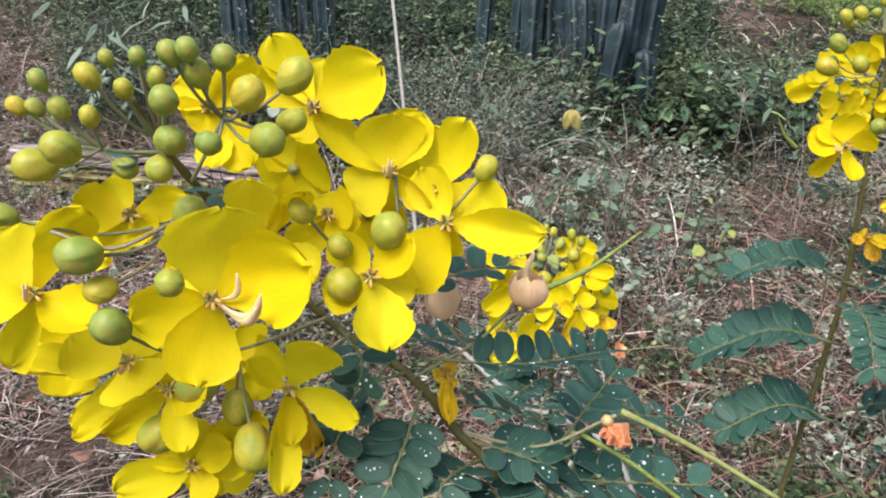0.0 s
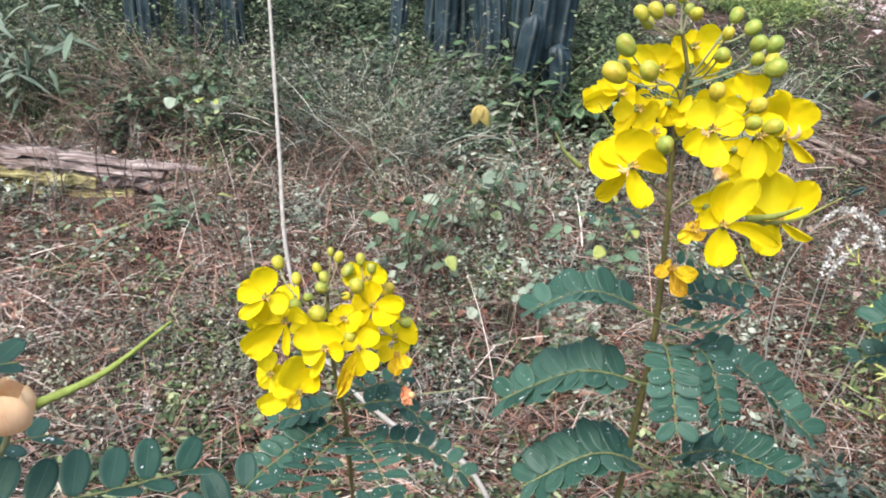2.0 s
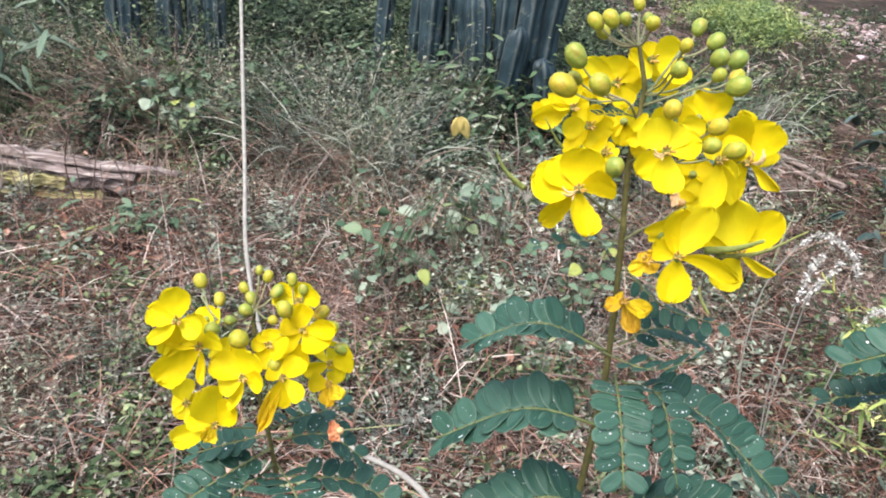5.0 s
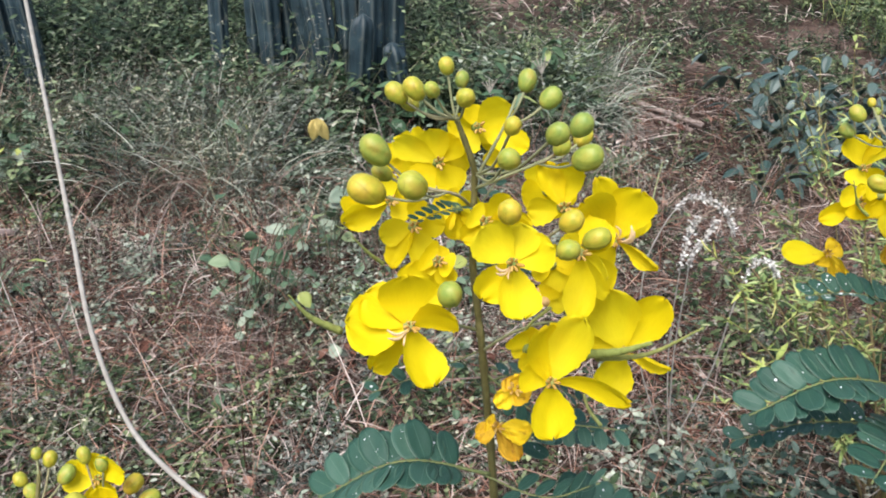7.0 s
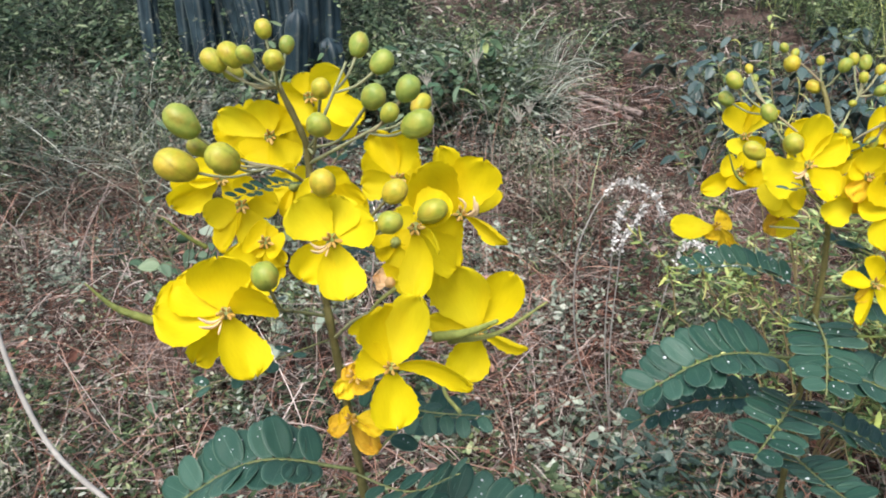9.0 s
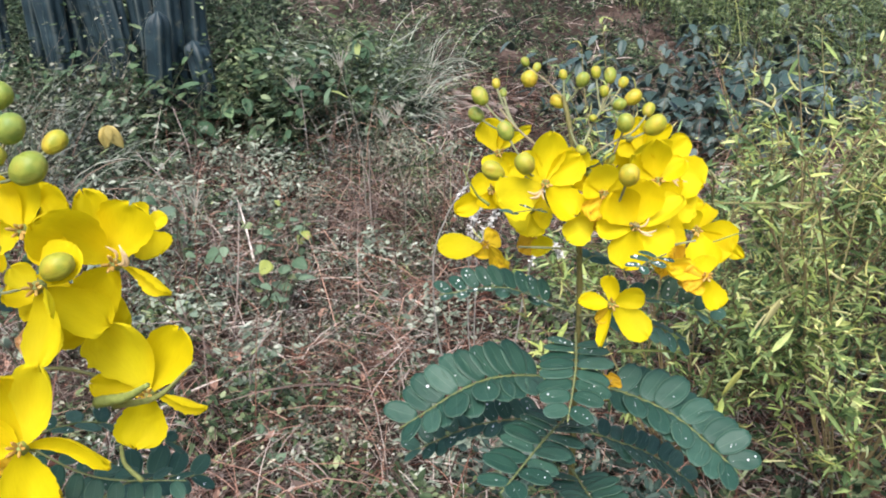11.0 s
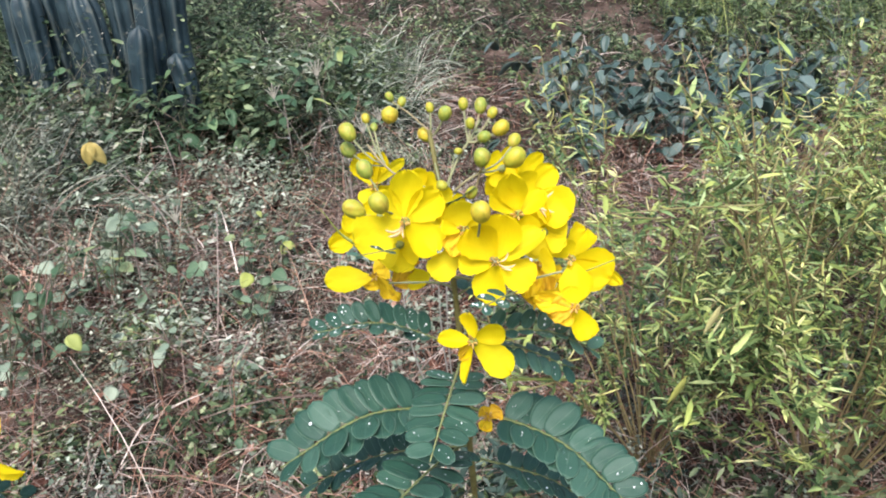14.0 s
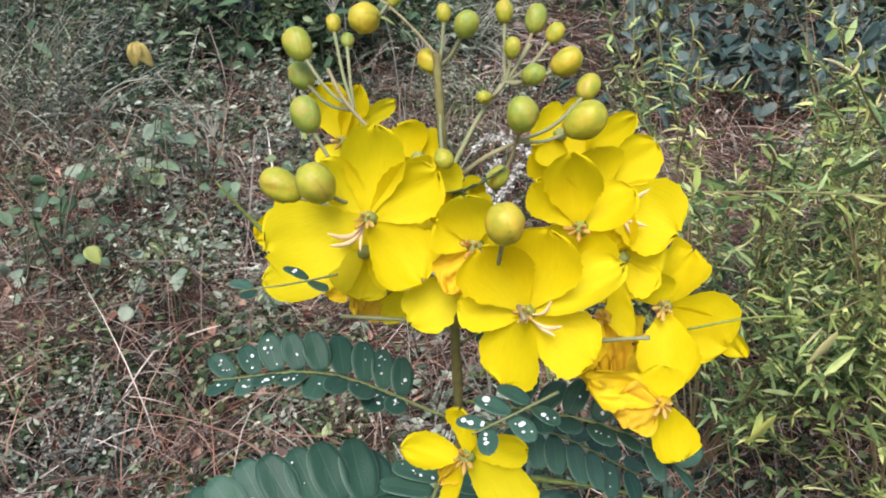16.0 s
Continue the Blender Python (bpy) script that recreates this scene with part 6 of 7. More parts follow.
def weed_chunks(seed, x, y, height, stems, per_stem, leaf_len, leaf_wid, stem_mat, leaf_mat, spread=0.5, stem_w=0.0016, lean=0.35):
    """Weeds as thin stems with leaves all along them."""
    r = np.random.RandomState(seed)
    X, Y, H = np.repeat(x, stems), np.repeat(y, stems), np.repeat(height, stems) * r.uniform(0.5, 1.1, len(x) * stems)
    n = len(X)
    X, Y = X + r.normal(0, 0.02, n), Y + r.normal(0, 0.02, n)
    root = np.stack([X, Y, ground_z(X, Y)], -1)
    head, rise, sag = r.uniform(0, 2 * np.pi, n), np.pi / 2 - np.abs(r.normal(0, lean, n)), r.uniform(0, spread * 1.6, n)
    v, f = blades(r, root, head, H, np.full(n, stem_w), rise, sag)
    pts = v.reshape(n, 5, 2, 3).mean(2)
    k = r.uniform(0.15, 1.0, (n, per_stem)) * 3.999
    i, fr = k.astype(int), (k % 1)[..., None]
    rows = np.arange(n)[:, None]
    at = (pts[rows, i] * (1 - fr) + pts[rows, i + 1] * fr).reshape(-1, 3)
    m = len(at)
    a = r.uniform(0, 2 * np.pi, m)
    d = np.stack([np.cos(a), np.sin(a), r.uniform(-0.4, 0.7, m)], -1)
    lv, f3, f4 = leaves(r, at, d, r.uniform(*leaf_len, m), r.uniform(*leaf_wid, m))
    return [(v, [f], stem_mat), (lv, [f3, f4], leaf_mat)]


def mounds(seed, spots, per, leaf_len, leaf_wid, mat):
    """Weeds grown into uneven leafy mounds; spots are rows of x, y, radius and height."""
    r = np.random.RandomState(seed)
    spots = np.asarray(spots, float)
    n = np.maximum(6, (per * (spots[:, 2] / spots[:, 2].mean()) ** 2).astype(int))
    k = np.repeat(np.arange(len(spots)), n)
    x0, y0, rad, high = spots[k].T
    m = len(k)
    a, up = r.uniform(0, 2 * np.pi, m), r.uniform(0.0, 1.0, m)
    flat = np.sqrt(1 - up**2)
    lump = 1 + 0.30 * np.sin(3 * a + 1.7 * k) * np.sin(4 * up + k) + r.normal(0, 0.10, m)
    f = lump * r.uniform(0.12, 1.0, m) ** 0.33
    x, y = x0 + rad * flat * np.cos(a) * f, y0 + rad * flat * np.sin(a) * f
    at = np.stack([x, y, ground_z(x, y) + 0.004 + high * up * f], -1)
    b = a + r.normal(0, 0.9, m)
    d = np.stack([np.cos(b), np.sin(b), r.uniform(-0.5, 0.6, m)], -1)
    size = r.uniform(0.75, 1.25, len(spots))[k]
    lv, f3, f4 = leaves(r, at, d, r.uniform(*leaf_len, m) * size, r.uniform(*leaf_wid, m) * size)
    return lv, [f3, f4], mat


def spots_in(r, n, xs, ys, rad, high):
    return np.stack([r.uniform(*xs, n), r.uniform(*ys, n), r.uniform(*rad, n), r.uniform(*high, n)], -1)


def litter(seed, n, y0, y1, size, mat):
    """Dead leaves and chaff lying on the straw."""
    r = np.random.RandomState(seed)
    x, y = field(r, n, y0, y1, *WEDGE)
    at = np.stack([x, y, ground_z(x, y) + r.uniform(0.005, 0.07, n)], -1)
    d = np.stack([r.normal(0, 1, n), r.normal(0, 1, n), r.normal(0, 0.35, n)], -1)
    ln = r.uniform(*size, n)
    v, f3, f4 = leaves(r, at, d, ln, ln * r.uniform(0.3, 0.65, n), 0.5)
    return v, [f3, f4], mat


def red_spot(x, y):
    """Three spots where fresh red-brown litter lies open."""
    return sum(np.exp(-((x - a) ** 2 + (y - b) ** 2) / c**2) for a, b, c in ((-0.98, 1.36, 0.22), (-0.74, 1.76, 0.20), (0.03, 1.50, 0.18)))


# dry straw and litter
stuff("dry_straw", "tangled dry straw and dead stalks over red earth", "dry grass", [
    straw(11, 34000, 0.35, 3.6, (0.04, 0.16), (0.0012, 0.0032), (-0.05, 0.35), M_STRAW, lift=0.08, power=0.95),
    straw(12, 11000, 0.5, 3.4, (0.06, 0.22), (0.0011, 0.0026), (0.1, 0.9), M_STRAW, lift=0.06, sag=(0.5, 2.0)),
    straw(13, 12000, 3.2, 8.0, (0.05, 0.2), (0.002, 0.005), (0.0, 0.9), M_STRAW, lift=0.03),
    straw(14, 38000, 0.5, 3.6, (0.03, 0.13), (0.0012, 0.0028), (-0.05, 0.3), M_RUST, keep=lambda x, y, r: patchy(x, y, 3.1, 2) + 1.2 * red_spot(x, y) + r.normal(0, 0.1, len(x)) > 0.20, lift=0.085),
    straw(20, 3200, 0.7, 2.9, (0.16, 0.42), (0.0012, 0.0026), (0.3, 1.2), M_RUST, lift=0.05, sag=(1.2, 3.2)),
    straw(15, 12000, 0.4, 3.0, (0.008, 0.035), (0.002, 0.006), (-0.3, 0.5), M_STRAW, lift=0.05),
    straw(17, 1500, 0.5, 3.4, (0.10, 0.34), (0.003, 0.0055), (-0.05, 0.5), M_STRAW, lift=0.07),
    straw(16, 9000, 0.6, 3.4, (0.04, 0.15), (0.0014, 0.0032), (0.0, 0.7), M_STRAW, lift=0.06, keep=lambda x, y, r: patchy(x, y, 2.3, 9) + r.normal(0, 0.1, len(x)) > 0.15),
    litter(18, 1800, 0.5, 3.4, (0.012, 0.034), M_STRAW),
    litter(19, 900, 0.6, 3.2, (0.02, 0.05), M_RUST),
])


def outside(x, y):
    return (x < -0.5 - 1.15 * y) | (x > 0.5 + 1.0 * y) | (y < 0.35)


def around():
    """The same straw and weeds carried on beside and behind the path."""
    r = np.random.RandomState(25)
    out = []
    for n, lens, wid, rise, mt in ((26000, (0.06, 0.2), (0.002, 0.005), (-0.05, 0.5), M_STRAW), (9000, (0.05, 0.16), (0.002, 0.004), (-0.05, 0.4), M_RUST), (3000, (0.1, 0.3), (0.002, 0.004), (0.8, 1.5), M_STRAW)):
        x, y = r.uniform(-5, 5, n), r.uniform(-4.5, 5, n)
        ok = outside(x, y)
        x, y = x[ok], y[ok]
        root = np.stack([x, y, ground_z(x, y) + r.uniform(0, 1, len(x)) ** 2 * 0.06], -1)
        v, f = blades(r, root, r.uniform(0, 2 * np.pi, len(x)), r.uniform(*lens, len(x)), r.uniform(*wid, len(x)), r.uniform(*rise, len(x)), r.uniform(0.2, 0.9, len(x)))
        out.append((v, [f], mt))
    for n, mt, seed in ((1500, M_WEED, 26), (1500, M_GREY, 27)):
        x, y = r.uniform(-5, 5, n), r.uniform(-4.5, 5, n)
        ok = outside(x, y) & (np.hypot(x, y + 0.2) > 0.25)
        x, y = x[ok], y[ok]
        out += weed_chunks(seed, x, y, r.uniform(0.05, 0.16, len(x)), 3, 8, (0.012, 0.03), (0.006, 0.014), M_GREY, mt)
    stuff("rough_grass", "dry straw and low weeds on the open ground", "dry grass", out)


around()
# dead upright stalks
stuff("dead_stalks", "thin upright dead weed stalks, grey-brown", "dry grass", [
    straw(21, 1500, 0.9, 3.0, (0.12, 0.34), (0.0016, 0.0034), (0.9, 1.5), M_RUST, sag=(0.0, 0.6)),
    straw(22, 2400, 1.0, 3.4, (0.10, 0.34), (0.0014, 0.003), (0.7, 1.5), M_STRAW, sag=(0.0, 0.9)),
])


def twiggy_stalk(x, y, height, seed):
    """A dead forked weed stalk."""
    r = np.random.RandomState(seed)
    root = thing("dead_stalk", (x, y, float(ground_z(x, y)) - 0.01), "dead forked brown weed stalk among straw", "dry weed", "dead forked stalks")
    line = smooth_line([np.zeros(3), np.array([r.normal(0, 0.02), r.normal(0, 0.02), height * 0.5]), np.array([r.normal(0, 0.05), r.normal(0, 0.04), height])], 8)
    v, f = tube_data(line, np.linspace(0.0028, 0.0012, len(line)), 6)
    stalk = part("stalk", mesh_of("stalk", v, f, M_DEADWOOD), root)
    for k in range(r.randint(3, 7)):
        i = r.randint(4, len(line) - 2)
        d = np.array([r.normal(0, 0.6), r.normal(0, 0.6), r.uniform(0.1, 1.0)])
        d *= height * r.uniform(0.15, 0.4) / np.linalg.norm(d)
        sub = smooth_line([line[i], line[i] + d * 0.5 + r.normal(0, 0.006, 3), line[i] + d], 4)
        v, f = tube_data(sub, np.linspace(0.0015, 0.0006, len(sub)), 5)
        part("twig", mesh_of("twig", v, f, M_DEADWOOD), stalk)


M_DEADWOOD = plain_material("dead_stalk_brown", [(0.0, (0.09, 0.06, 0.05)), (0.6, (0.19, 0.14, 0.12)), (1.0, (0.40, 0.34, 0.30))], "object", 0.8, 120.0)
r = np.random.RandomState(24)
for k in range(46):
    x, y = (r.uniform(-1.95, -1.2), r.uniform(1.55, 1.85)) if k < 12 else (r.uniform(-1.3, 0.5), r.uniform(1.3, 2.7))
    twiggy_stalk(x, y, r.uniform(0.14, 0.36), 240 + k)


def hedge_height(x, y):
    """How tall the growth stands: low near the shrubs, a rough hedge in front of the cacti."""
    front = 2.15 + 0.65 * np.clip((x + 1.0) / 0.5, 0, 1)
    back = np.clip((y - front) / 0.35, 0, 1)
    side = np.clip((0.60 - x) / 0.3, 0, 1) * np.clip((3.6 - y) / 0.4, 0, 1)
    return 0.04 + back * side * np.clip(0.22 + 0.30 * patchy(x, y, 5.3, 4), 0.0, 0.48)


def clusters(r, n, y0, y1, per, spread):
    """Places gathered in loose patches."""
    cx, cy = field(r, n, y0, y1, *WEDGE)
    k = r.randint(per[0], per[1], len(cx))
    s = r.uniform(*spread, len(cx))
    x, y, s = np.repeat(cx, k), np.repeat(cy, k), np.repeat(s, k)
    return x + r.normal(0, 1, len(x)) * s, y + r.normal(0, 1, len(x)) * s


def low_weeds():
    r = np.random.RandomState(31)
    out = []
    x, y = clusters(r, 36, 0.8, 3.2, (10, 34), (0.03, 0.10))
    out += weed_chunks(32, x, y, r.uniform(0.04, 0.14, len(x)), 3, 7, (0.008, 0.026), (0.005, 0.013), M_GREY, M_WEED)
    x, y = clusters(r, 80, 0.8, 3.2, (10, 34), (0.03, 0.10))
    out += weed_chunks(33, x, y, r.uniform(0.05, 0.18, len(x)), 3, 9, (0.005, 0.016), (0.003, 0.007), M_GREY, M_GREY)
    x, y = clusters(r, 60, 1.2, 2.8, (5, 14), (0.03, 0.08))
    out += weed_chunks(37, x, y, r.uniform(0.05, 0.15, len(x)), 2, 7, (0.012, 0.030), (0.007, 0.015), M_GREY, M_PALEWEED)
    for seed, n, size, wide, per, mt in ((131, 130, (0.006, 0.016), (0.003, 0.007), 150, M_GREY), (132, 60, (0.008, 0.024), (0.005, 0.012), 110, M_WEED), (133, 70, (0.008, 0.020), (0.004, 0.009), 100, M_PALEWEED)):
        x, y = field(r, n, 0.75, 2.8, *WEDGE)
        low = np.stack([x, y, r.uniform(0.04, 0.11, len(x)), r.uniform(0.03, 0.12, len(x))], -1)
        out.append(mounds(seed, low, per, size, wide, mt))
    x, y = clusters(r, 44, 0.9, 3.0, (4, 14), (0.03, 0.08))
    out += weed_chunks(35, x, y, r.uniform(0.06, 0.20, len(x)), 3, 12, (0.004, 0.009), (0.003, 0.006), M_SEED, M_SEED)
    x, y = field(r, 700, 0.6, 3.2, *WEDGE)
    out += weed_chunks(36, x, y, r.uniform(0.03, 0.10, len(x)), 2, 5, (0.006, 0.018), (0.003, 0.008), M_GREY, M_GREY)
    x, y = field(r, 4200, 3.2, 9.0, *WEDGE)
    out += weed_chunks(34, x, y, r.uniform(0.06, 0.2, len(x)), 3, 8, (0.012, 0.035), (0.006, 0.014), M_HEDGE, M_HEDGE, stem_w=0.003)
    stuff("low_weeds", "low small-leaved grey-green weeds among dry straw", "weeds", out)


low_weeds()


def tall_weeds():
    """The rough hedge in front of the cacti."""
    r = np.random.RandomState(41)
    out = []
    left, right = (-0.6, -0.95), (0.2, 0.2)

    def grown(least):
        return lambda x, y, r: hedge_height(x, y) * r.uniform(0.7, 1.3, len(x)) > least

    x, y = field(r, 900, 1.9, 3.5, left, right, keep=grown(0.12))
    out += weed_chunks(42, x, y, hedge_height(x, y) * r.uniform(0.8, 1.7, len(x)), 3, 9, (0.014, 0.042), (0.006, 0.015), M_HEDGE, M_HEDGE, spread=0.7)
    x, y = field(r, 1100, 1.9, 3.5, left, right, keep=grown(0.12))
    out += weed_chunks(43, x, y, hedge_height(x, y) * r.uniform(0.8, 1.7, len(x)), 3, 12, (0.008, 0.022), (0.004, 0.009), M_GREY, M_GREY, spread=0.9)
    # mounds: fine grey ones before the cacti, broader green ones at their foot and by the log
    out.append(mounds(141, spots_in(r, 26, (-1.5, -0.6), (2.45, 3.1), (0.08, 0.19), (0.16, 0.42)), 620, (0.010, 0.026), (0.005, 0.011), M_GREY))
    out.append(mounds(147, spots_in(r, 24, (-1.45, -0.70), (2.25, 2.75), (0.07, 0.15), (0.16, 0.36)), 760, (0.006, 0.017), (0.003, 0.008), M_GREY))
    out.append(mounds(142, spots_in(r, 24, (-2.7, -1.2), (2.25, 3.1), (0.09, 0.20), (0.14, 0.36)), 420, (0.016, 0.040), (0.008, 0.017), M_HEDGE))
    out.append(mounds(143, spots_in(r, 22, (-1.1, 0.35), (2.80, 3.15), (0.08, 0.17), (0.14, 0.36)), 230, (0.026, 0.060), (0.012, 0.026), M_HEDGE))
    out.append(mounds(144, spots_in(r, 18, (-0.35, 0.45), (3.0, 3.6), (0.08, 0.18), (0.14, 0.40)), 300, (0.018, 0.045), (0.008, 0.016), M_WEED))
    out.append(mounds(148, spots_in(r, 60, (0.25, 1.7), (2.5, 4.8), (0.05, 0.14), (0.03, 0.12)), 110, (0.012, 0.032), (0.006, 0.013), M_WEED))
    out.append(mounds(149, spots_in(r, 44, (-0.65, 0.60), (1.9, 2.9), (0.06, 0.14), (0.04, 0.15)), 210, (0.008, 0.022), (0.004, 0.010), M_GREY))
    out.append(mounds(150, spots_in(r, 22, (-0.60, 0.50), (1.7, 2.8), (0.05, 0.11), (0.05, 0.18)), 150, (0.010, 0.026), (0.005, 0.012), M_PALEWEED))
    out.append(mounds(145, spots_in(r, 22, (-3.4, -0.6), (3.2, 4.4), (0.14, 0.30), (0.25, 0.62)), 420, (0.020, 0.055), (0.010, 0.022), M_HEDGE))
    out.append(mounds(146, spots_in(r, 12, (-0.85, -0.45), (2.35, 2.75), (0.06, 0.13), (0.10, 0.24)), 240, (0.014, 0.038), (0.007, 0.016), M_HEDGE))
    x, y = field(r, 160, 2.0, 3.2, left, right, keep=grown(0.2))
    out += weed_chunks(47, x, y, hedge_height(x, y) * r.uniform(1.0, 1.6, len(x)), 2, 26, (0.005, 0.012), (0.003, 0.007), M_SEED, M_SEED, spread=0.5)
    out.append(straw(44, 2800, 1.9, 3.4, (0.10, 0.36), (0.0018, 0.004), (0.7, 1.5), M_GREY, keep=grown(0.13), sag=(0.4, 2.6)))
    out.append(straw(45, 2400, 1.9, 3.4, (0.10, 0.36), (0.0016, 0.0036), (0.5, 1.5), M_STRAW, keep=grown(0.10), sag=(0.4, 2.6)))
    # paler, broader-leaved weeds at the edge of the open straw
    r = np.random.RandomState(152)
    out.append(mounds(152, spots_in(r, 16, (-0.62, 0.02), (2.28, 2.72), (0.05, 0.11), (0.07, 0.19)), 120, (0.016, 0.042), (0.007, 0.017), M_PALEWEED))
    out.append(mounds(153, spots_in(r, 12, (-0.30, 0.35), (2.85, 3.5), (0.07, 0.14), (0.14, 0.30)), 150, (0.018, 0.048), (0.008, 0.018), M_PALEWEED))
    stuff("tall_weeds", "thick rough hedge of grass and leafy weeds", "weeds", out)


tall_weeds()

M_BROWNGRASS = plain_material("brown_dead_grass", [(0.0, (0.06, 0.04, 0.035)), (0.5, (0.19, 0.125, 0.10)), (1.0, (0.42, 0.32, 0.25))], "island", 0.8, 60.0, 0.15, bump=0)
M_PALEGRASS = plain_material("pale_grey_grass", [(0.0, (0.035, 0.05, 0.035)), (0.35, (0.17, 0.205, 0.155)), (0.8, (0.42, 0.455, 0.37)), (1.0, (0.70, 0.70, 0.60))], "island", 0.7, 60.0, 0.2, bump=0)


def tussock(x, y, height, n, seed, mat, label):
    """A tuft of arching grass, thick at its root."""
    r = np.random.RandomState(seed)
    z = float(ground_z(x, y))
    root = np.stack([r.normal(0, 0.06, n), r.normal(0, 0.05, n), np.full(n, -0.01)], -1)
    head = np.where(r.uniform(0, 1, n) < 0.45, r.uniform(0, 6.28), np.arctan2(root[:, 1], root[:, 0])) + r.normal(0, 0.9, n)
    v, f = blades(r, root, head, height * r.uniform(0.35, 1.35, n), r.uniform(0.002, 0.0052, n), r.uniform(1.0, 1.56, n), r.uniform(0.6, 3.3, n), 6)
    ob = new("grass_tussock", mesh_of("grass_tussock", v, f, mat, smooth=False))
    ob.location = (x, y, z)
    return tagged(ob, label, "grass", "grass tussocks in the hedge")


TUFTS = {"pale": (M_PALEGRASS, "pale grey-green arching grass tussock in the hedge"), "brown": (M_BROWNGRASS, "drooping dead brown grass tussock in the hedge"), "green": (M_WEED, "green arching grass tussock in the hedge")}
r = np.random.RandomState(48)
for k in range(18):
    x, y = r.uniform(-1.55, -0.62), r.uniform(2.3, 3.05)
    mt, lb = TUFTS[("pale", "green", "pale", "brown")[k % 4]]
    tussock(x, y, r.uniform(0.22, 0.40), 230, 480 + k, mt, lb)
# dead brown tufts, also standing in for the shade of a hollow
for k in range(8):
    mt, lb = TUFTS["brown"]
    tussock(r.uniform(-2.25, -1.62), r.uniform(2.3, 2.75), r.uniform(0.2, 0.32), 240, 610 + k, mt, lb)
for k in range(7):
    mt, lb = TUFTS["pale"]
    tussock(r.uniform(-1.05, -0.55), r.uniform(2.3, 2.7), r.uniform(0.28, 0.42), 180, 630 + k, mt, lb)
for k in range(3):
    mt, lb = TUFTS["brown"]
    tussock(-1.20 + r.normal(0, 0.12), 2.36 + r.normal(0, 0.06), r.uniform(0.22, 0.34), 260, 520 + k, mt, lb)
# dry tufts set into dark gaps of the hedge, their brown replacing the shade
for k, (x, y) in enumerate(((-1.02, 2.92), (-0.95, 2.96), (-1.08, 2.95), (-1.88, 2.58), (-1.80, 2.62), (-1.84, 2.54))):
    mt, lb = TUFTS["brown"]
    tussock(x, y, 0.34 + 0.02 * (k % 3), 260, 660 + k, mt, lb)
for k in range(14):
    x, y = r.uniform(-2.5, -1.6), r.uniform(2.25, 3.0)
    mt, lb = TUFTS[("green", "pale", "brown")[k % 3]]
    tussock(x, y, r.uniform(0.2, 0.36), 220, 540 + k, mt, lb)
for k in range(14):
    x, y = r.uniform(-0.1, 0.50), r.uniform(2.9, 3.5)
    mt, lb = TUFTS[("pale", "green")[k % 2]]
    tussock(x, y, r.uniform(0.2, 0.36), 200, 560 + k, mt, lb)
for k in range(10):
    x, y = r.uniform(0.05, 0.6), r.uniform(1.9, 2.6)
    mt, lb = TUFTS[("brown", "green", "brown")[k % 3]]
    tussock(x, y, r.uniform(0.12, 0.24), 120, 580 + k, mt, lb)


def far_growth():
    """Rough growth beyond the fence and a yellow-green patch by the stones."""
    r = np.random.RandomState(91)
    out = []
    x, y = field(r, 1500, 3.5, 6.0, (-0.6, -0.95), (-0.2, 0.0))
    out += weed_chunks(92, x, y, r.uniform(0.2, 0.5, len(x)), 4, 10, (0.02, 0.05), (0.008, 0.018), M_GREY, M_HEDGE, stem_w=0.003)
    x, y = r.normal(0.66, 0.22, 420), r.normal(6.7, 0.4, 420)
    out += weed_chunks(93, x, y, r.uniform(0.12, 0.3, 420), 4, 10, (0.02, 0.05), (0.005, 0.010), M_LIME, M_LIME, stem_w=0.003)
    x, y = r.uniform(1.9, 4.5, 900), r.uniform(2.6, 6.0, 900)
    out += weed_chunks(94, x, y, r.uniform(0.2, 0.6, 900), 4, 10, (0.02, 0.05), (0.006, 0.014), M_LIME, M_WEED, stem_w=0.003)
    stuff("far_growth", "rough green growth beyond the cactus fence", "weeds", out)


far_growth()


# ---- cactus fence ----
def cactus_column(r, height, radius, ribs):
    nu, nv = 22, ribs * 6
    s = np.linspace(0, 1, nu)
    ang = np.linspace(0, 2 * np.pi, nv, endpoint=False)
    prof = radius * (1 - 0.12 * np.sin(np.pi * s)) * np.sqrt(np.clip(1 - np.clip((s - 0.86) / 0.14, 0, 1) ** 2, 0.004, 1))
    ridge = 0.74 + 0.38 * np.abs(np.cos(ang * ribs / 2)) ** 1.1
    waist = 1 + 0.05 * np.sin(s * height * 14 + r.uniform(0, 6)) + r.normal(0, 0.012, nu)
    prof = prof * waist
    lean = r.normal(0, 0.06, 2)
    v = np.stack([prof[:, None] * ridge * np.cos(ang) + lean[0] * height * s[:, None] ** 2, prof[:, None] * ridge * np.sin(ang) + lean[1] * height * s[:, None] ** 2, np.repeat((s * height)[:, None], nv, 1)], -1).reshape(-1, 3)
    f = [(i * nv + j, i * nv + (j + 1) % nv, (i + 1) * nv + (j + 1) % nv, (i + 1) * nv + j) for i in range(nu - 1) for j in range(nv)]
    f.append(tuple(range((nu - 1) * nv, nu * nv)))
    crest = np.tile(np.abs(np.cos(ang * ribs / 2)), nu)
    return mesh_of("cactus_column", v, f, M_CACTUS, np.stack([crest, np.repeat(s, nv)], -1))


def cactus_clump(x, y, columns, seed):
    r = np.random.RandomState(seed)
    root = thing("cactus", (x, y, float(ground_z(x, y)) - 0.03), "clump of tall dark blue-green ribbed columnar cacti", "cactus", "cactus fence")
    for dx, dy, h, rad in columns:
        part("column", cactus_column(r, h, rad, int(r.choice([5, 6, 7]))), root, Matrix.Translation((dx, dy, 0)))


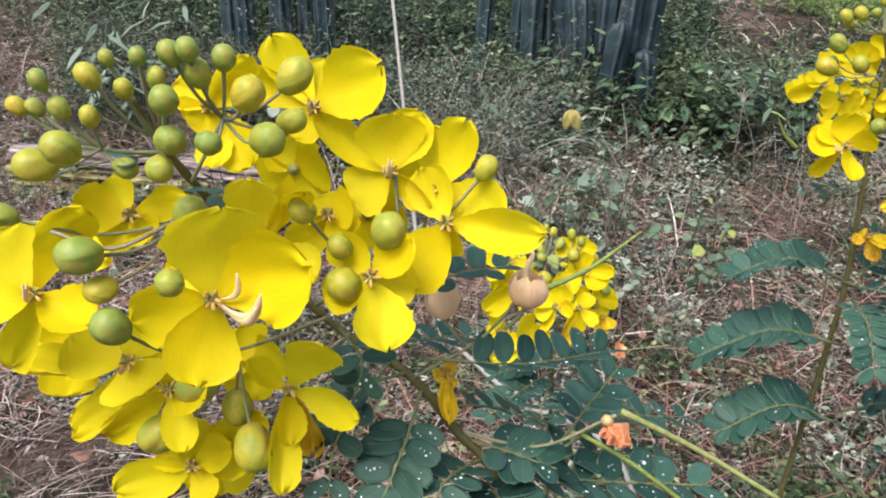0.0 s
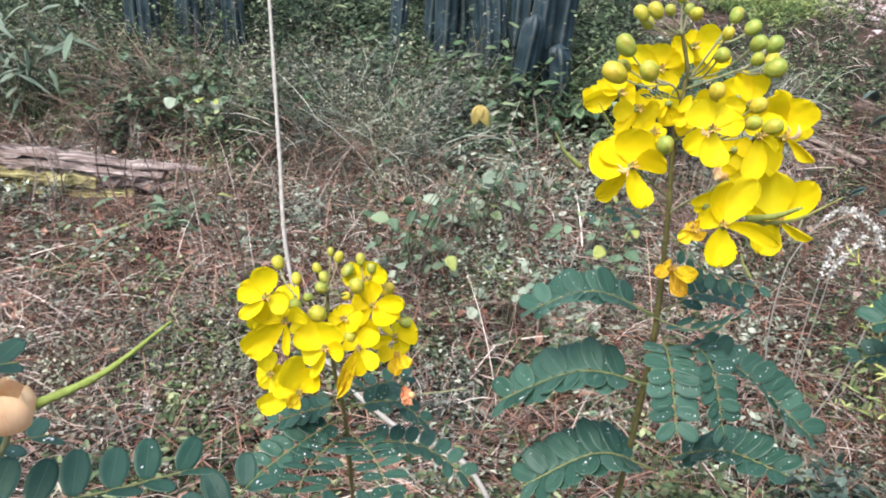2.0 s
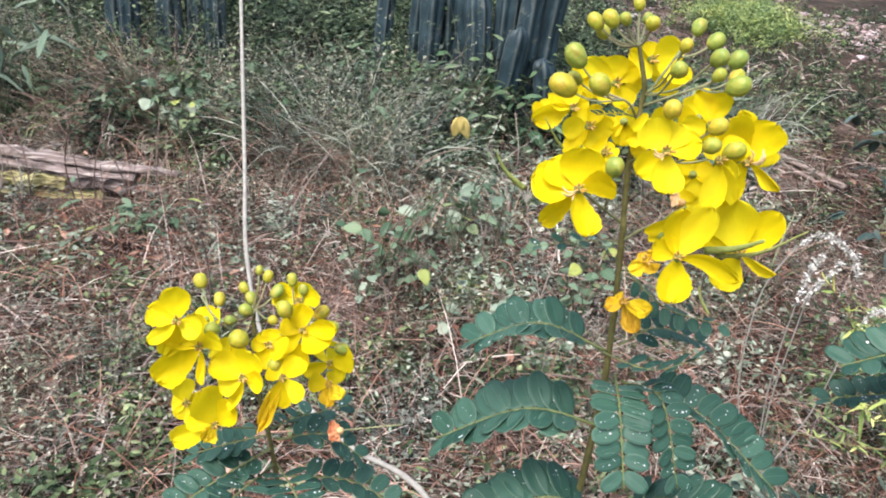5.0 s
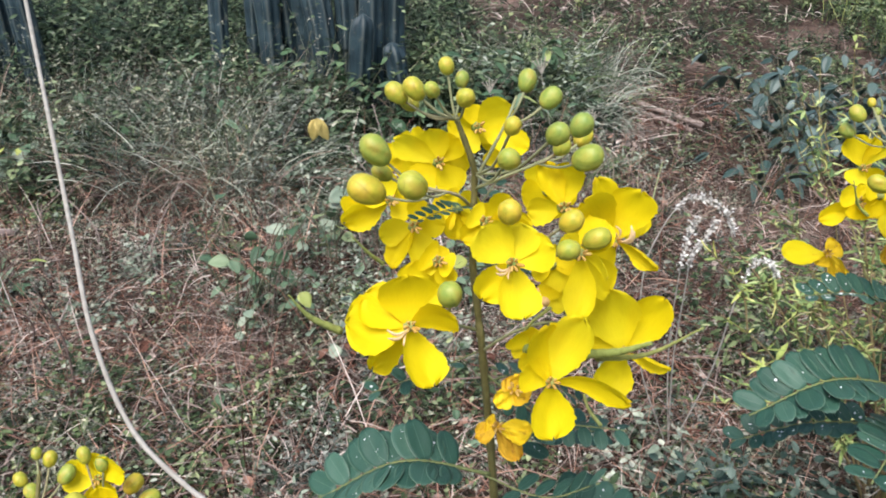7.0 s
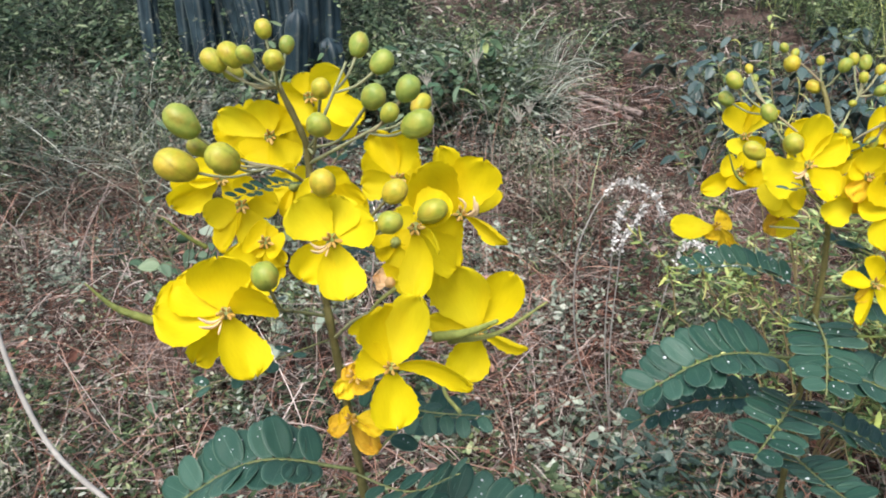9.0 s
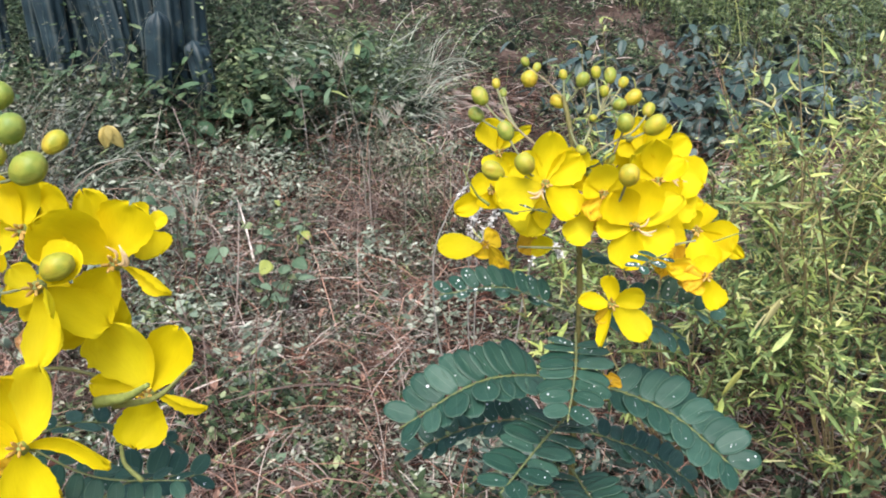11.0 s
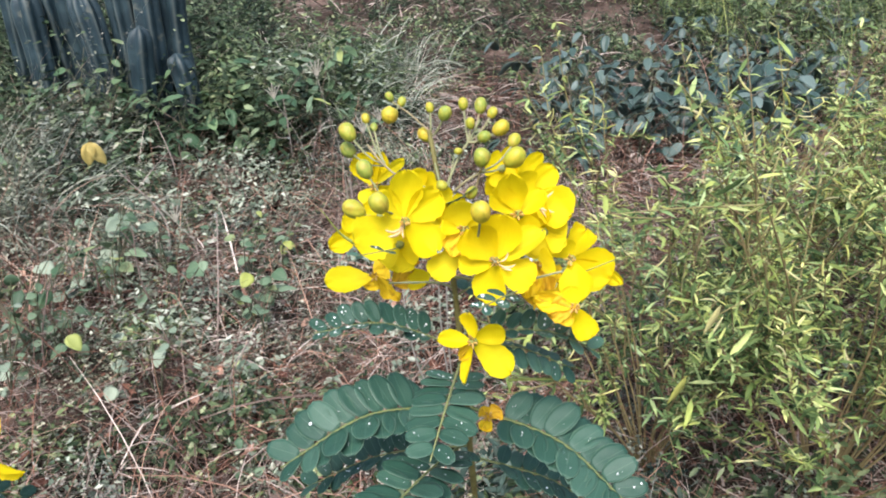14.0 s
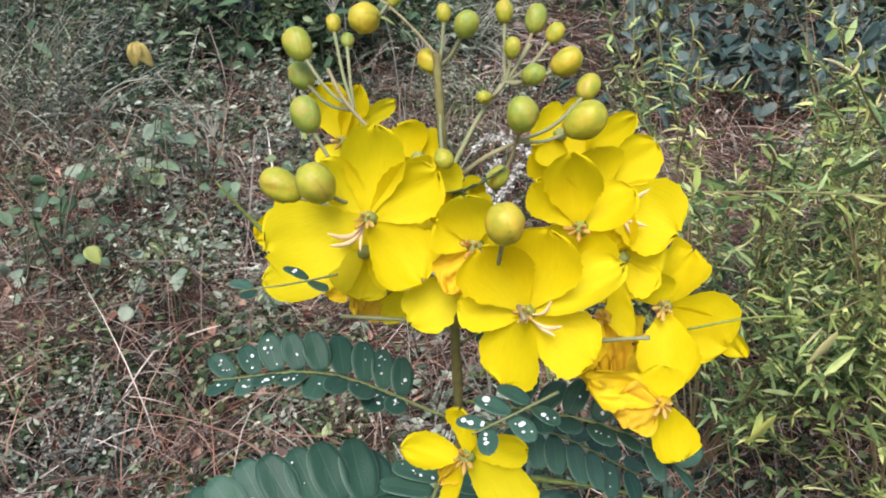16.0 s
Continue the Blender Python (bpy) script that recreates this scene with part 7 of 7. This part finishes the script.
cactus_clump(-0.60, 3.15, [(-0.56, 0.14, 1.1, 0.045), (-0.35, 0.03, 1.2, 0.055), (-0.28, -0.03, 0.62, 0.05), (-0.22, 0.06, 1.3, 0.05), (-0.14, 0.08, 1.5, 0.06), (-0.05, -0.02, 0.60, 0.055), (0.03, 0.06, 1.4, 0.062), (0.12, -0.03, 1.25, 0.05), (0.19, 0.05, 1.3, 0.055), (0.25, -0.08, 0.36, 0.045), (0.08, -0.12, 0.48, 0.045)], 1)
cactus_clump(-2.2, 3.10, [(-0.25, 0.05, 1.3, 0.055), (-0.10, -0.05, 1.0, 0.05), (0.06, 0.02, 1.4, 0.06), (0.15, 0.10, 1.2, 0.05), (0.32, 0.0, 1.3, 0.05)], 2)


# ---- fallen log and sticks ----
def log_slab(r, x0, x1, y0, y1, z0, z1, taper):
    """One split layer of the log: a ragged board that thins towards its broken end."""
    n = 30
    v = []
    for i in range(n):
        s = i / (n - 1)
        k = 1 - taper * max(0, s - 0.45) / 0.55
        j = r.normal(0, 0.005, 8) + 0.004 * math.sin(i * 0.6 + z0 * 90)
        drop = -0.02 * s
        lo, hi = z0 + drop, z0 + drop + (z1 - z0) * (0.45 + 0.55 * k)
        x = x0 + (x1 - x0) * s
        yb = y0 + (y1 - y0) * (0.4 + 0.6 * k)
        v += [(x, y0 + j[0], lo + j[1]), (x, y0 - 0.006 + j[2], 0.5 * (lo + hi)), (x, y0 + 0.004 + j[3], hi + j[4]), (x, 0.5 * (y0 + yb), hi + 0.004 + j[5]), (x, yb, hi - 0.006 + j[6]), (x, yb, lo + j[7])]
    f = [(i * 6 + a, (i + 1) * 6 + a, (i + 1) * 6 + (a + 1) % 6, i * 6 + (a + 1) % 6) for i in range(n - 1) for a in range(6)]
    f += [tuple(range(6)), tuple(range((n - 1) * 6, n * 6))[::-1]]
    return v, f


def fallen_log():
    x0, x1, y = -2.42, -1.33, 1.85
    root = thing("fallen_log", (0.5 * (x0 + x1), y, float(ground_z(-1.7, y)) + 0.01), "weathered split log, grey on top and mossy yellow in front", "log")
    r = np.random.RandomState(5)
    half = 0.5 * (x1 - x0)
    for name, a, b, fy, by, z0, z1, taper, mt in (
        ("lower_layer", -half, half * 0.55, -0.085, 0.10, -0.02, 0.045, 0.5, M_LOGSIDE),
        ("middle_layer", -half, half * 0.35, -0.105, 0.10, 0.05, 0.095, 0.4, M_LOGSIDE),
        ("upper_layer", -half, half * 0.75, -0.080, 0.09, 0.10, 0.128, 0.7, M_LOG),
        ("top_layer", -half, half, -0.050, 0.085, 0.128, 0.150, 0.8, M_LOG),
        ("splinter", -half * 0.1, half * 1.02, -0.060, 0.02, 0.045, 0.095, 0.9, M_LOG),
    ):
        v, f = log_slab(r, a, b, fy, by, z0, z1, taper)
        part(name, mesh_of(name, v, f, mt, smooth=False), root)
    root.rotation_euler = (0, radians(1.0), radians(15))
    root.scale = (1, 0.6, 0.88)


fallen_log()


def stick(name, pts, r0, r1, label, category, mat=None, sides=8):
    at = np.array(pts[0])
    line = smooth_line([np.array(p) - at for p in pts], 8)
    n = len(line)
    rad = (r0 + (r1 - r0) * np.linspace(0, 1, n)) * (1 + 0.06 * np.sin(np.arange(n) * 1.3))
    v, f = tube_data(line, rad, sides)
    ob = new(name, mesh_of(name, v, f, mat or M_BARE))
    ob.location = at
    return tagged(ob, label, category)


STICK = [(0.0505, 0.5900, 0.0500), (-0.0695, 0.6400, 0.4125), (-0.2335, 0.7400, 0.4030), (-0.3385, 0.8000, 0.4144), (-0.4360, 0.8700, 0.4469), (-0.5030, 0.9400, 0.5520), (-0.5656, 1.0482, 0.6591), (-0.6596, 1.2112, 0.8206), (-0.7912, 1.4394, 1.0467), (-0.9416, 1.7002, 1.3051)]
stick("bare_stick", STICK, 0.0040, 0.0034, "long bare pale grey bent stick rising from the ground", "stick")
stick("fallen_branch", [(0.30, 3.84, 0.262), (0.52, 3.42, 0.245), (0.64, 3.26, 0.238), (0.84, 3.05, 0.215)], 0.008, 0.013, "grey fallen branch lying on bare earth", "branch", M_DEADWOOD)
stick("fallen_branch", [(0.48, 3.34, 0.245), (0.60, 3.20, 0.235), (0.79, 3.00, 0.21)], 0.006, 0.009, "thin grey fallen branch lying on bare earth", "branch", M_DEADWOOD)


# ---- yellow-green bushes ----
def lance_mesh(name, mat, wid, curl):
    def point(S, V):
        w = wid * np.sin(np.pi * S**0.8) ** 0.9
        return np.stack([S, w * V, curl * S * S + 0.3 * w * np.abs(V)], -1)

    v, f, uv, _ = sheet(8, 3, point, 0.006)
    return mesh_of(name, v, f, mat, uv)


def curl_pod_mesh(name, mat, bend):
    a = np.linspace(0, bend, 10)
    line = np.stack([np.sin(a) / bend, 0 * a, (1 - np.cos(a)) / bend], -1)
    v, f = tube_data(line, 0.045 * np.sin(np.linspace(0.25, np.pi - 0.1, 10)) ** 0.5, 5)
    return mesh_of(name, v, f, mat)


M_PODPALE = plain_material("pale_yellow_pod", [(0.0, (0.40, 0.42, 0.10)), (0.6, (0.58, 0.56, 0.22)), (1.0, (0.70, 0.64, 0.38))], "object", 0.6, 200.0, 0.2)
POD_MESHES = [curl_pod_mesh("pod", M_PODPALE, b) for b in (0.7, 1.3, 2.4)]


def bush(x, y, height, seed, stems, spread, leaf_n, pods, sprigs=4):
    r = np.random.RandomState(seed)
    z0 = float(ground_z(x, y)) - 0.01
    root = thing("bush", (x, y, z0), "twiggy yellow-green bush with narrow leaves and curled pods", "bush", "yellow-green bushes")
    tips, tv, tf, off = [], [], [], 0
    for k in range(stems):
        a, el = r.uniform(0, 2 * np.pi), r.uniform(0.35, 1.25) * spread
        h = height * r.uniform(0.7, 1.05)
        if k < sprigs:
            h, el = h * 1.42, el * 0.75
        d = np.array([np.cos(a) * el, np.sin(a) * el, 1.0])
        p = [np.array([0, 0, 0.0])]
        for q in (0.12, 0.35, 0.6, 0.85, 1.0):
            p.append(d * h * q * np.array([q**0.25, q**0.25, 1.0]) + r.normal(0, 0.012, 3) * q)
        line = smooth_line(p, 5)
        v, f = tube_data(line, np.linspace(0.0030 if k >= sprigs else 0.0022, 0.0006, len(line)), 6)
        part("stem", mesh_of("stem", v, f, M_GREENTWIG), root)
        tips.append(line)
        for _ in range(11 if k >= sprigs else 6):
            i = r.randint(11, len(line) - 3)
            b = unit(r.normal(0, 0.55, 3) + np.array([d[0], d[1], 1.0]))
            ln = h * r.uniform(0.12, 0.34)
            sub = smooth_line([line[i], line[i] + b * ln * 0.5 + r.normal(0, 0.006, 3), line[i] + b * ln + r.normal(0, 0.012, 3)], 6)
            v, f = tube_data(sub, np.linspace(0.0014, 0.0006, len(sub)), 5)
            tv.append(v)
            tf.extend([tuple(c + off for c in g) for g in f])
            off += len(v)
            tips.append(sub)
    tagged(part("brushwood", mesh_of("brushwood", np.vstack(tv), tf, M_GREENTWIG), root), kind="stuff")
    pick = r.randint(0, len(tips), leaf_n)
    at = np.array([tips[i][r.randint(int(len(tips[i]) * 0.62) if len(tips[i]) > 14 else 2, len(tips[i]))] for i in pick])
    a = r.uniform(0, 2 * np.pi, leaf_n)
    d = np.stack([np.cos(a), np.sin(a), r.uniform(-0.5, 0.9, leaf_n)], -1)
    broad = np.where(r.uniform(0, 1, leaf_n) < 0.10, 1.9, 1.15)
    v, f3, f4 = leaves(r, at, d, r.uniform(0.010, 0.036, leaf_n) * r.uniform(0.4, 1.0, leaf_n) * broad, r.uniform(0.0022, 0.0050, leaf_n) * broad)
    me = mesh_of("foliage", v, f3.tolist() + f4.tolist(), M_LIME, smooth=False)
    tagged(part("foliage", me, root), kind="stuff")
    for q in range(pods):
        line = tips[r.randint(len(tips))] if q % 3 else tips[r.randint(min(7 * max(sprigs, 1), len(tips)))]
        p = line[r.randint(len(line) // 2, len(line))]
        ax = unit(r.normal(0, 1, 3) + np.array([0, 0, 0.2]))
        y_ = unit(np.cross(ax, r.normal(0, 1, 3)))
        ln = r.uniform(0.015, 0.034)
        part("pod", POD_MESHES[r.randint(3)], root, basis(p, ax * ln, y_ * ln, np.cross(ax, y_) * ln))
    return root


def undergrowth():
    """Dark green ground cover between the bushes and close to the shrubs."""
    r = np.random.RandomState(151)
    out = [
        mounds(152, spots_in(r, 22, (0.55, 1.75), (0.95, 1.9), (0.07, 0.15), (0.08, 0.26)), 190, (0.012, 0.034), (0.006, 0.014), M_WEED),
        mounds(153, spots_in(r, 16, (0.40, 0.85), (0.65, 1.15), (0.05, 0.11), (0.06, 0.20)), 150, (0.014, 0.034), (0.007, 0.014), M_BLUEWEED),
        mounds(154, spots_in(r, 70, (-0.95, 0.55), (0.55, 1.45), (0.05, 0.12), (0.04, 0.13)), 150, (0.010, 0.026), (0.005, 0.012), M_WEED),
    ]
    stuff("undergrowth", "dark green leafy ground cover beneath the bushes", "weeds", out)


undergrowth()
near_bush = bush(0.99, 1.00, 0.62, 51, 24, 0.62, 4800, 330, 9)
bush(1.34, 1.06, 0.64, 52, 20, 0.5, 3800, 260, 8)
bush(0.74, 1.14, 0.50, 53, 20, 0.62, 4200, 220, 8)
bush(1.22, 1.55, 0.52, 54, 20, 0.65, 4800, 200, 8)
bush(0.98, 1.34, 0.46, 59, 18, 0.65, 4200, 170, 6)
bush(1.70, 1.40, 0.62, 55, 16, 0.5, 4500, 80)
bush(1.95, 1.95, 0.62, 57, 16, 0.5, 4500, 60)
bush(2.60, 2.50, 0.80, 58, 16, 0.5, 4500, 40)
# pale dead leaves caught in the nearest bush
for p, ax in (((0.595, 0.680, 0.755), (-0.35, 0.1, -0.9)), ((0.565, 0.67, 0.685), (-0.45, 0.05, -0.85))):
    ax = unit(ax)
    y_ = unit(np.cross((0.2, -1.0, 0.3), ax))
    part("dead_leaf", lance_mesh("dead_leaf", M_PODPALE, 0.11, 0.05), near_bush, basis(local(near_bush, p), ax * 0.036, y_ * 0.036, np.cross(ax, y_) * 0.036), "pale dry narrow leaf")


# ---- broad-leaved plants ----
def broad_leaf_mesh(name, mat, wid, seed):
    r = np.random.RandomState(seed)
    c = r.uniform(-0.25, -0.05)

    def point(S, V):
        w = wid * np.sin(np.pi * np.clip(S, 0, 1) ** 0.75) ** 0.75
        return np.stack([S, w * V, c * S * S + 0.25 * w * np.abs(V) + 0.015 * np.sin(10 * S + 4 * V)], -1)

    v, f, uv, _ = sheet(9, 5, point, 0.008)
    return mesh_of(name, v, f, mat, uv)


M_BROAD = leaf_material("broad_leaf_blue", [(0.0, (0.020, 0.042, 0.036)), (0.5, (0.045, 0.080, 0.070)), (1.0, (0.12, 0.165, 0.15))], (0.13, 0.175, 0.155), 0.12, 0.40)
M_HEART = leaf_material("leaf_soft_green", [(0.0, (0.07, 0.13, 0.07)), (0.5, (0.13, 0.20, 0.12)), (0.85, (0.20, 0.28, 0.18)), (1.0, (0.36, 0.40, 0.10))], (0.26, 0.33, 0.22), 0.3)
M_MID = leaf_material("leaf_mid_green", [(0.0, (0.03, 0.07, 0.035)), (0.5, (0.07, 0.135, 0.07)), (1.0, (0.15, 0.23, 0.11))], (0.18, 0.25, 0.15), 0.25)
MID = [broad_leaf_mesh("leaf", M_MID, 0.26, 30 + s) for s in range(4)]
MIDN = [broad_leaf_mesh("leaf", M_MID, 0.14, 40 + s) for s in range(4)]
M_PALELEAF = leaf_material("leaf_pale_green", [(0.0, (0.13, 0.19, 0.13)), (0.6, (0.22, 0.28, 0.205)), (1.0, (0.33, 0.385, 0.29))], (0.32, 0.38, 0.28), 0.25)
ROUND = [broad_leaf_mesh("leaf", M_PALELEAF, 0.46, 50 + s) for s in range(4)]
SPRAY = [broad_leaf_mesh("leaf", M_PALELEAF, 0.085, 60 + s) for s in range(4)]
BROAD = [broad_leaf_mesh("leaf", M_BROAD, 0.25, s) for s in range(4)]
HEART = [broad_leaf_mesh("leaf", M_HEART, 0.40, 10 + s) for s in range(4)]
NARROW = [broad_leaf_mesh("leaf", M_HEART, 0.15, 20 + s) for s in range(4)]


def leafy_plant(x, y, height, n, size, meshes, seed, label, category, group, droop=0.2, stems=4, spread=0.6):
    r = np.random.RandomState(seed)
    root = thing("leafy_weed", (x, y, float(ground_z(x, y)) - 0.005), label, category, group)
    lines = []
    for k in range(stems):
        a = k * 2.4 + r.uniform(0, 1)
        e = np.array([np.cos(a), np.sin(a), 0]) * spread * height * r.uniform(0.3, 1.0)
        line = smooth_line([np.zeros(3), e * 0.35 + np.array([0, 0, height * 0.5]) + r.normal(0, 0.03, 3) * height, e + np.array([0, 0, height * r.uniform(0.65, 1.0)])], 6)
        v, f = tube_data(line, np.linspace(0.0024, 0.0010, len(line)), 5)
        part("stem", mesh_of("stem", v, f, M_WEEDSTEM), root)
        lines.append(line)
    for k in range(n):
        line = lines[k % stems]
        p = line[r.randint(4, len(line))]
        a = r.uniform(0, 2 * np.pi)
        ax = unit((np.cos(a), np.sin(a), r.uniform(-0.5, 0.5) - droop))
        up = unit(np.array([0, 0, 1.0]) + r.normal(0, 0.3, 3))
        y_ = unit(np.cross(up, ax))
        ln = size * r.uniform(0.6, 1.15)
        part("leaf", meshes[r.randint(len(meshes))], root, basis(p + ax * ln * 0.1, ax * ln, y_ * ln, np.cross(ax, y_) * ln))
    return root


r = np.random.RandomState(61)
for k in range(34):
    x, y = 1.45 + 0.55 * r.uniform(-1, 1), 2.85 + 0.42 * r.uniform(-1, 1)
    leafy_plant(x, y, r.uniform(0.20, 0.36), 24, r.uniform(0.05, 0.10), BROAD, 600 + k, "dark blue-green broad-leaved weed in the shade", "weed", "dark broad-leaved weeds", 0.55, spread=1.1)
for k in range(18):
    x, y = 2.45 + 0.8 * r.uniform(-1, 1), 3.4 + 0.7 * r.uniform(-1, 1)
    leafy_plant(x, y, r.uniform(0.22, 0.45), 14, r.uniform(0.06, 0.11), BROAD, 640 + k, "dark blue-green broad-leaved weed in the shade", "weed", "dark broad-leaved weeds", 0.55, spread=1.1)
for k in range(24):
    x, y = -0.28 + 0.32 * r.uniform(-1, 1), 1.80 + 0.30 * r.uniform(-1, 1)
    leafy_plant(x, y, r.uniform(0.10, 0.36), 9, r.uniform(0.030, 0.060), (HEART, HEART, ROUND, HEART, MID)[k % 5], 670 + k, "small soft-green weed with heart-shaped leaves", "weed", "heart-leaved weeds", 0.2)
for k in range(28):
    x, y = -1.5 + 0.9 * r.uniform(-1, 1), 2.72 + 0.40 * r.uniform(-1, 1)
    leafy_plant(x, y, r.uniform(0.2, 0.42), 12, r.uniform(0.04, 0.085), (MID, NARROW, HEART, MIDN)[k % 4], 700 + k, "green leafy weed growing through the rough hedge", "weed", "hedge weeds", 0.25)
for k in range(46):
    x, y = -0.40 + 0.78 * r.uniform(-1, 1), 2.90 + 0.16 * r.uniform(-1, 1)
    leafy_plant(x, y, r.uniform(0.20, 0.44), 13, r.uniform(0.045, 0.085), (MIDN, MID, MID, NARROW)[k % 4], 1780 + k, "green leafy weed growing at the foot of the cacti", "weed", "hedge weeds", 0.3)
for k in range(18):
    x, y = -1.62 + 0.16 * r.uniform(-1, 1), 2.40 + 0.12 * r.uniform(-1, 1)
    leafy_plant(x, y, r.uniform(0.18, 0.40), 10, r.uniform(0.04, 0.06), ROUND if k % 2 else HEART, 830 + k, "climbing weed with pale rounded leaves", "weed", "hedge weeds", 0.3)
for k in range(5):
    x, y = -2.36 + 0.14 * r.uniform(-1, 1), 2.20 + 0.10 * r.uniform(-1, 1)
    leafy_plant(x, y, r.uniform(0.50, 0.72), 18, r.uniform(0.10, 0.15), SPRAY, 850 + k, "tall weed with long narrow drooping leaves", "weed", "hedge weeds", 0.6, spread=0.6)
for k in range(4):
    leafy_plant(-1.26 + 0.07 * r.uniform(-1, 1), 1.64 + 0.05 * r.uniform(-1, 1), r.uniform(0.10, 0.17), 12, 0.062, NARROW, 880 + k, "low green weed with narrow leaves before the log", "weed", "heart-leaved weeds", 0.0, spread=1.0)
for k in range(56):
    x, y = r.uniform(-1.6, 1.4), r.uniform(0.9, 2.4)
    leafy_plant(x, y, r.uniform(0.05, 0.12), 8, r.uniform(0.018, 0.044), (HEART, NARROW, HEART)[k % 3], 900 + k, "small soft-green weed among dry straw", "weed", "heart-leaved weeds", 0.1)


# ---- single small things ----
def dead_leaf(at, size, label):
    root = thing("dead_leaf", at, label, "leaf")
    for k, (a, tilt) in enumerate(((0.25, -2.6), (2.9, -3.2))):
        ax = unit((math.cos(a), math.sin(a) * 0.4, tilt))
        y_ = unit(np.cross((0.1, -1, 0.2), ax))
        part("blade", broad_leaf_mesh("blade", M_YLEAF, 0.24, 90 + k), root, basis((0, 0, 0), ax * size, y_ * size, np.cross(ax, y_) * size))


dead_leaf((-0.525, 2.38, 0.435), 0.085, "hanging yellow dead leaf caught in weeds")


def white_weed():
    """Fluffy white seed heads on bent stalks."""
    x0, y0 = 0.42, 1.30
    z0 = float(ground_z(x0, y0))
    root = thing("dried_plume", (x0, y0, z0), "dry white feathery weed stalk, bent over", "weed")
    r = np.random.RandomState(71)
    foot = np.array([x0, y0, z0])
    spines = [
        [(0.34, 1.27, 0.30), (0.322, 1.25, 0.50), (0.345, 1.25, 0.595), (0.378, 1.25, 0.645), (0.41, 1.25, 0.648), (0.445, 1.25, 0.625), (0.465, 1.25, 0.585)],
        [(0.40, 1.28, 0.30), (0.398, 1.26, 0.46), (0.40, 1.25, 0.545), (0.418, 1.25, 0.575), (0.43, 1.25, 0.61)],
        [(0.39, 1.28, 0.32), (0.385, 1.26, 0.50), (0.39, 1.25, 0.585), (0.402, 1.25, 0.615)],
        [(0.47, 1.28, 0.28), (0.485, 1.26, 0.44), (0.50, 1.25, 0.525), (0.525, 1.25, 0.535), (0.545, 1.25, 0.51)],
    ]
    for q, pts in enumerate(spines):
        line = smooth_line([np.zeros(3)] + [np.array(p) - foot for p in pts], 10)
        v, f = tube_data(line, np.linspace(0.0016, 0.0008, len(line)), 5)
        st = part("stalk", mesh_of("stalk", v, f, M_BARE), root)
        n = (260, 170, 150, 150)[q]
        i = r.randint(int(len(line) * 0.52), len(line), n)
        tuft = np.sin(i * 1.9) > -0.35
        at = line[i] + r.normal(0, 0.0030, (n, 3)) * np.where(tuft, 1.0, 0.35)[:, None]
        lv, f3, f4 = leaves(r, at, r.normal(0, 1, (n, 3)), r.uniform(0.004, 0.009, n), r.uniform(0.003, 0.005, n))
        tagged(part("fluff", mesh_of("fluff", lv, f3.tolist() + f4.tolist(), M_PLUME, smooth=False), st), kind="stuff")


white_weed()


def finger_grass(head, seed):
    """A thin grass stalk that ends in a spread of fine spikes."""
    r = np.random.RandomState(seed)
    h = np.array(head)
    foot = np.array([h[0] + r.uniform(0.03, 0.10), h[1] + r.uniform(-0.05, 0.05), 0.0])
    foot[2] = float(ground_z(foot[0], foot[1])) - 0.01
    root = thing("finger_grass", foot, "dry finger grass stalk with a spread seed head", "grass", "finger grass")
    top = h - foot
    line = smooth_line([np.zeros(3), top * 0.5 + np.array([0.02, 0, 0.03]), top], 8)
    v, f = tube_data(line, np.linspace(0.0014, 0.0008, len(line)), 5)
    part("stalk", mesh_of("stalk", v, f, M_SEED), root)
    for k in range(5):
        a = -0.6 + 0.27 * k
        d = np.array([math.sin(a), 0.25 * math.cos(3 * a), math.cos(a)]) * r.uniform(0.035, 0.052)
        sp = smooth_line([top, top + d * 0.5 + np.array([0, 0, 0.004]), top + d], 5)
        v, f = tube_data(sp, [0.0010] + [0.0019] * (len(sp) - 2) + [0.0008], 5)
        part("spike", mesh_of("spike", v, f, M_SEED), root)


for k, head in enumerate(((0.17, 2.2, 0.62), (0.28, 2.05, 0.50), (0.02, 2.45, 0.50), (0.33, 2.3, 0.45), (-0.2, 1.9, 0.36))):
    finger_grass(head, 95 + k)


def stones():
    r = np.random.RandomState(81)
    vs, fs, off = [], [], 0
    bm = bmesh.new()
    bmesh.ops.create_icosphere(bm, subdivisions=1, radius=1.0)
    bv, bf = np.array([v.co[:] for v in bm.verts]), np.array([[v.index for v in f.verts] for f in bm.faces])
    bm.free()
    for _ in range(480):
        x, y = 1.9 + r.normal(0, 0.7), 7.4 + r.normal(0, 0.7)
        s = r.uniform(0.012, 0.042)
        vs.append(bv * s * (1 + r.normal(0, 0.18, (len(bv), 1))) * np.array([1.2, 1, 0.55]) + np.array([x, y, float(ground_z(x, y)) + s * 0.15]))
        fs.append(bf + off)
        off += len(bv)
    tagged(new("stones", mesh_of("stones", np.vstack(vs), np.vstack(fs), M_STONE, smooth=False)), "scattered pale pinkish stones and rubble", "stones", kind="stuff")


stones()
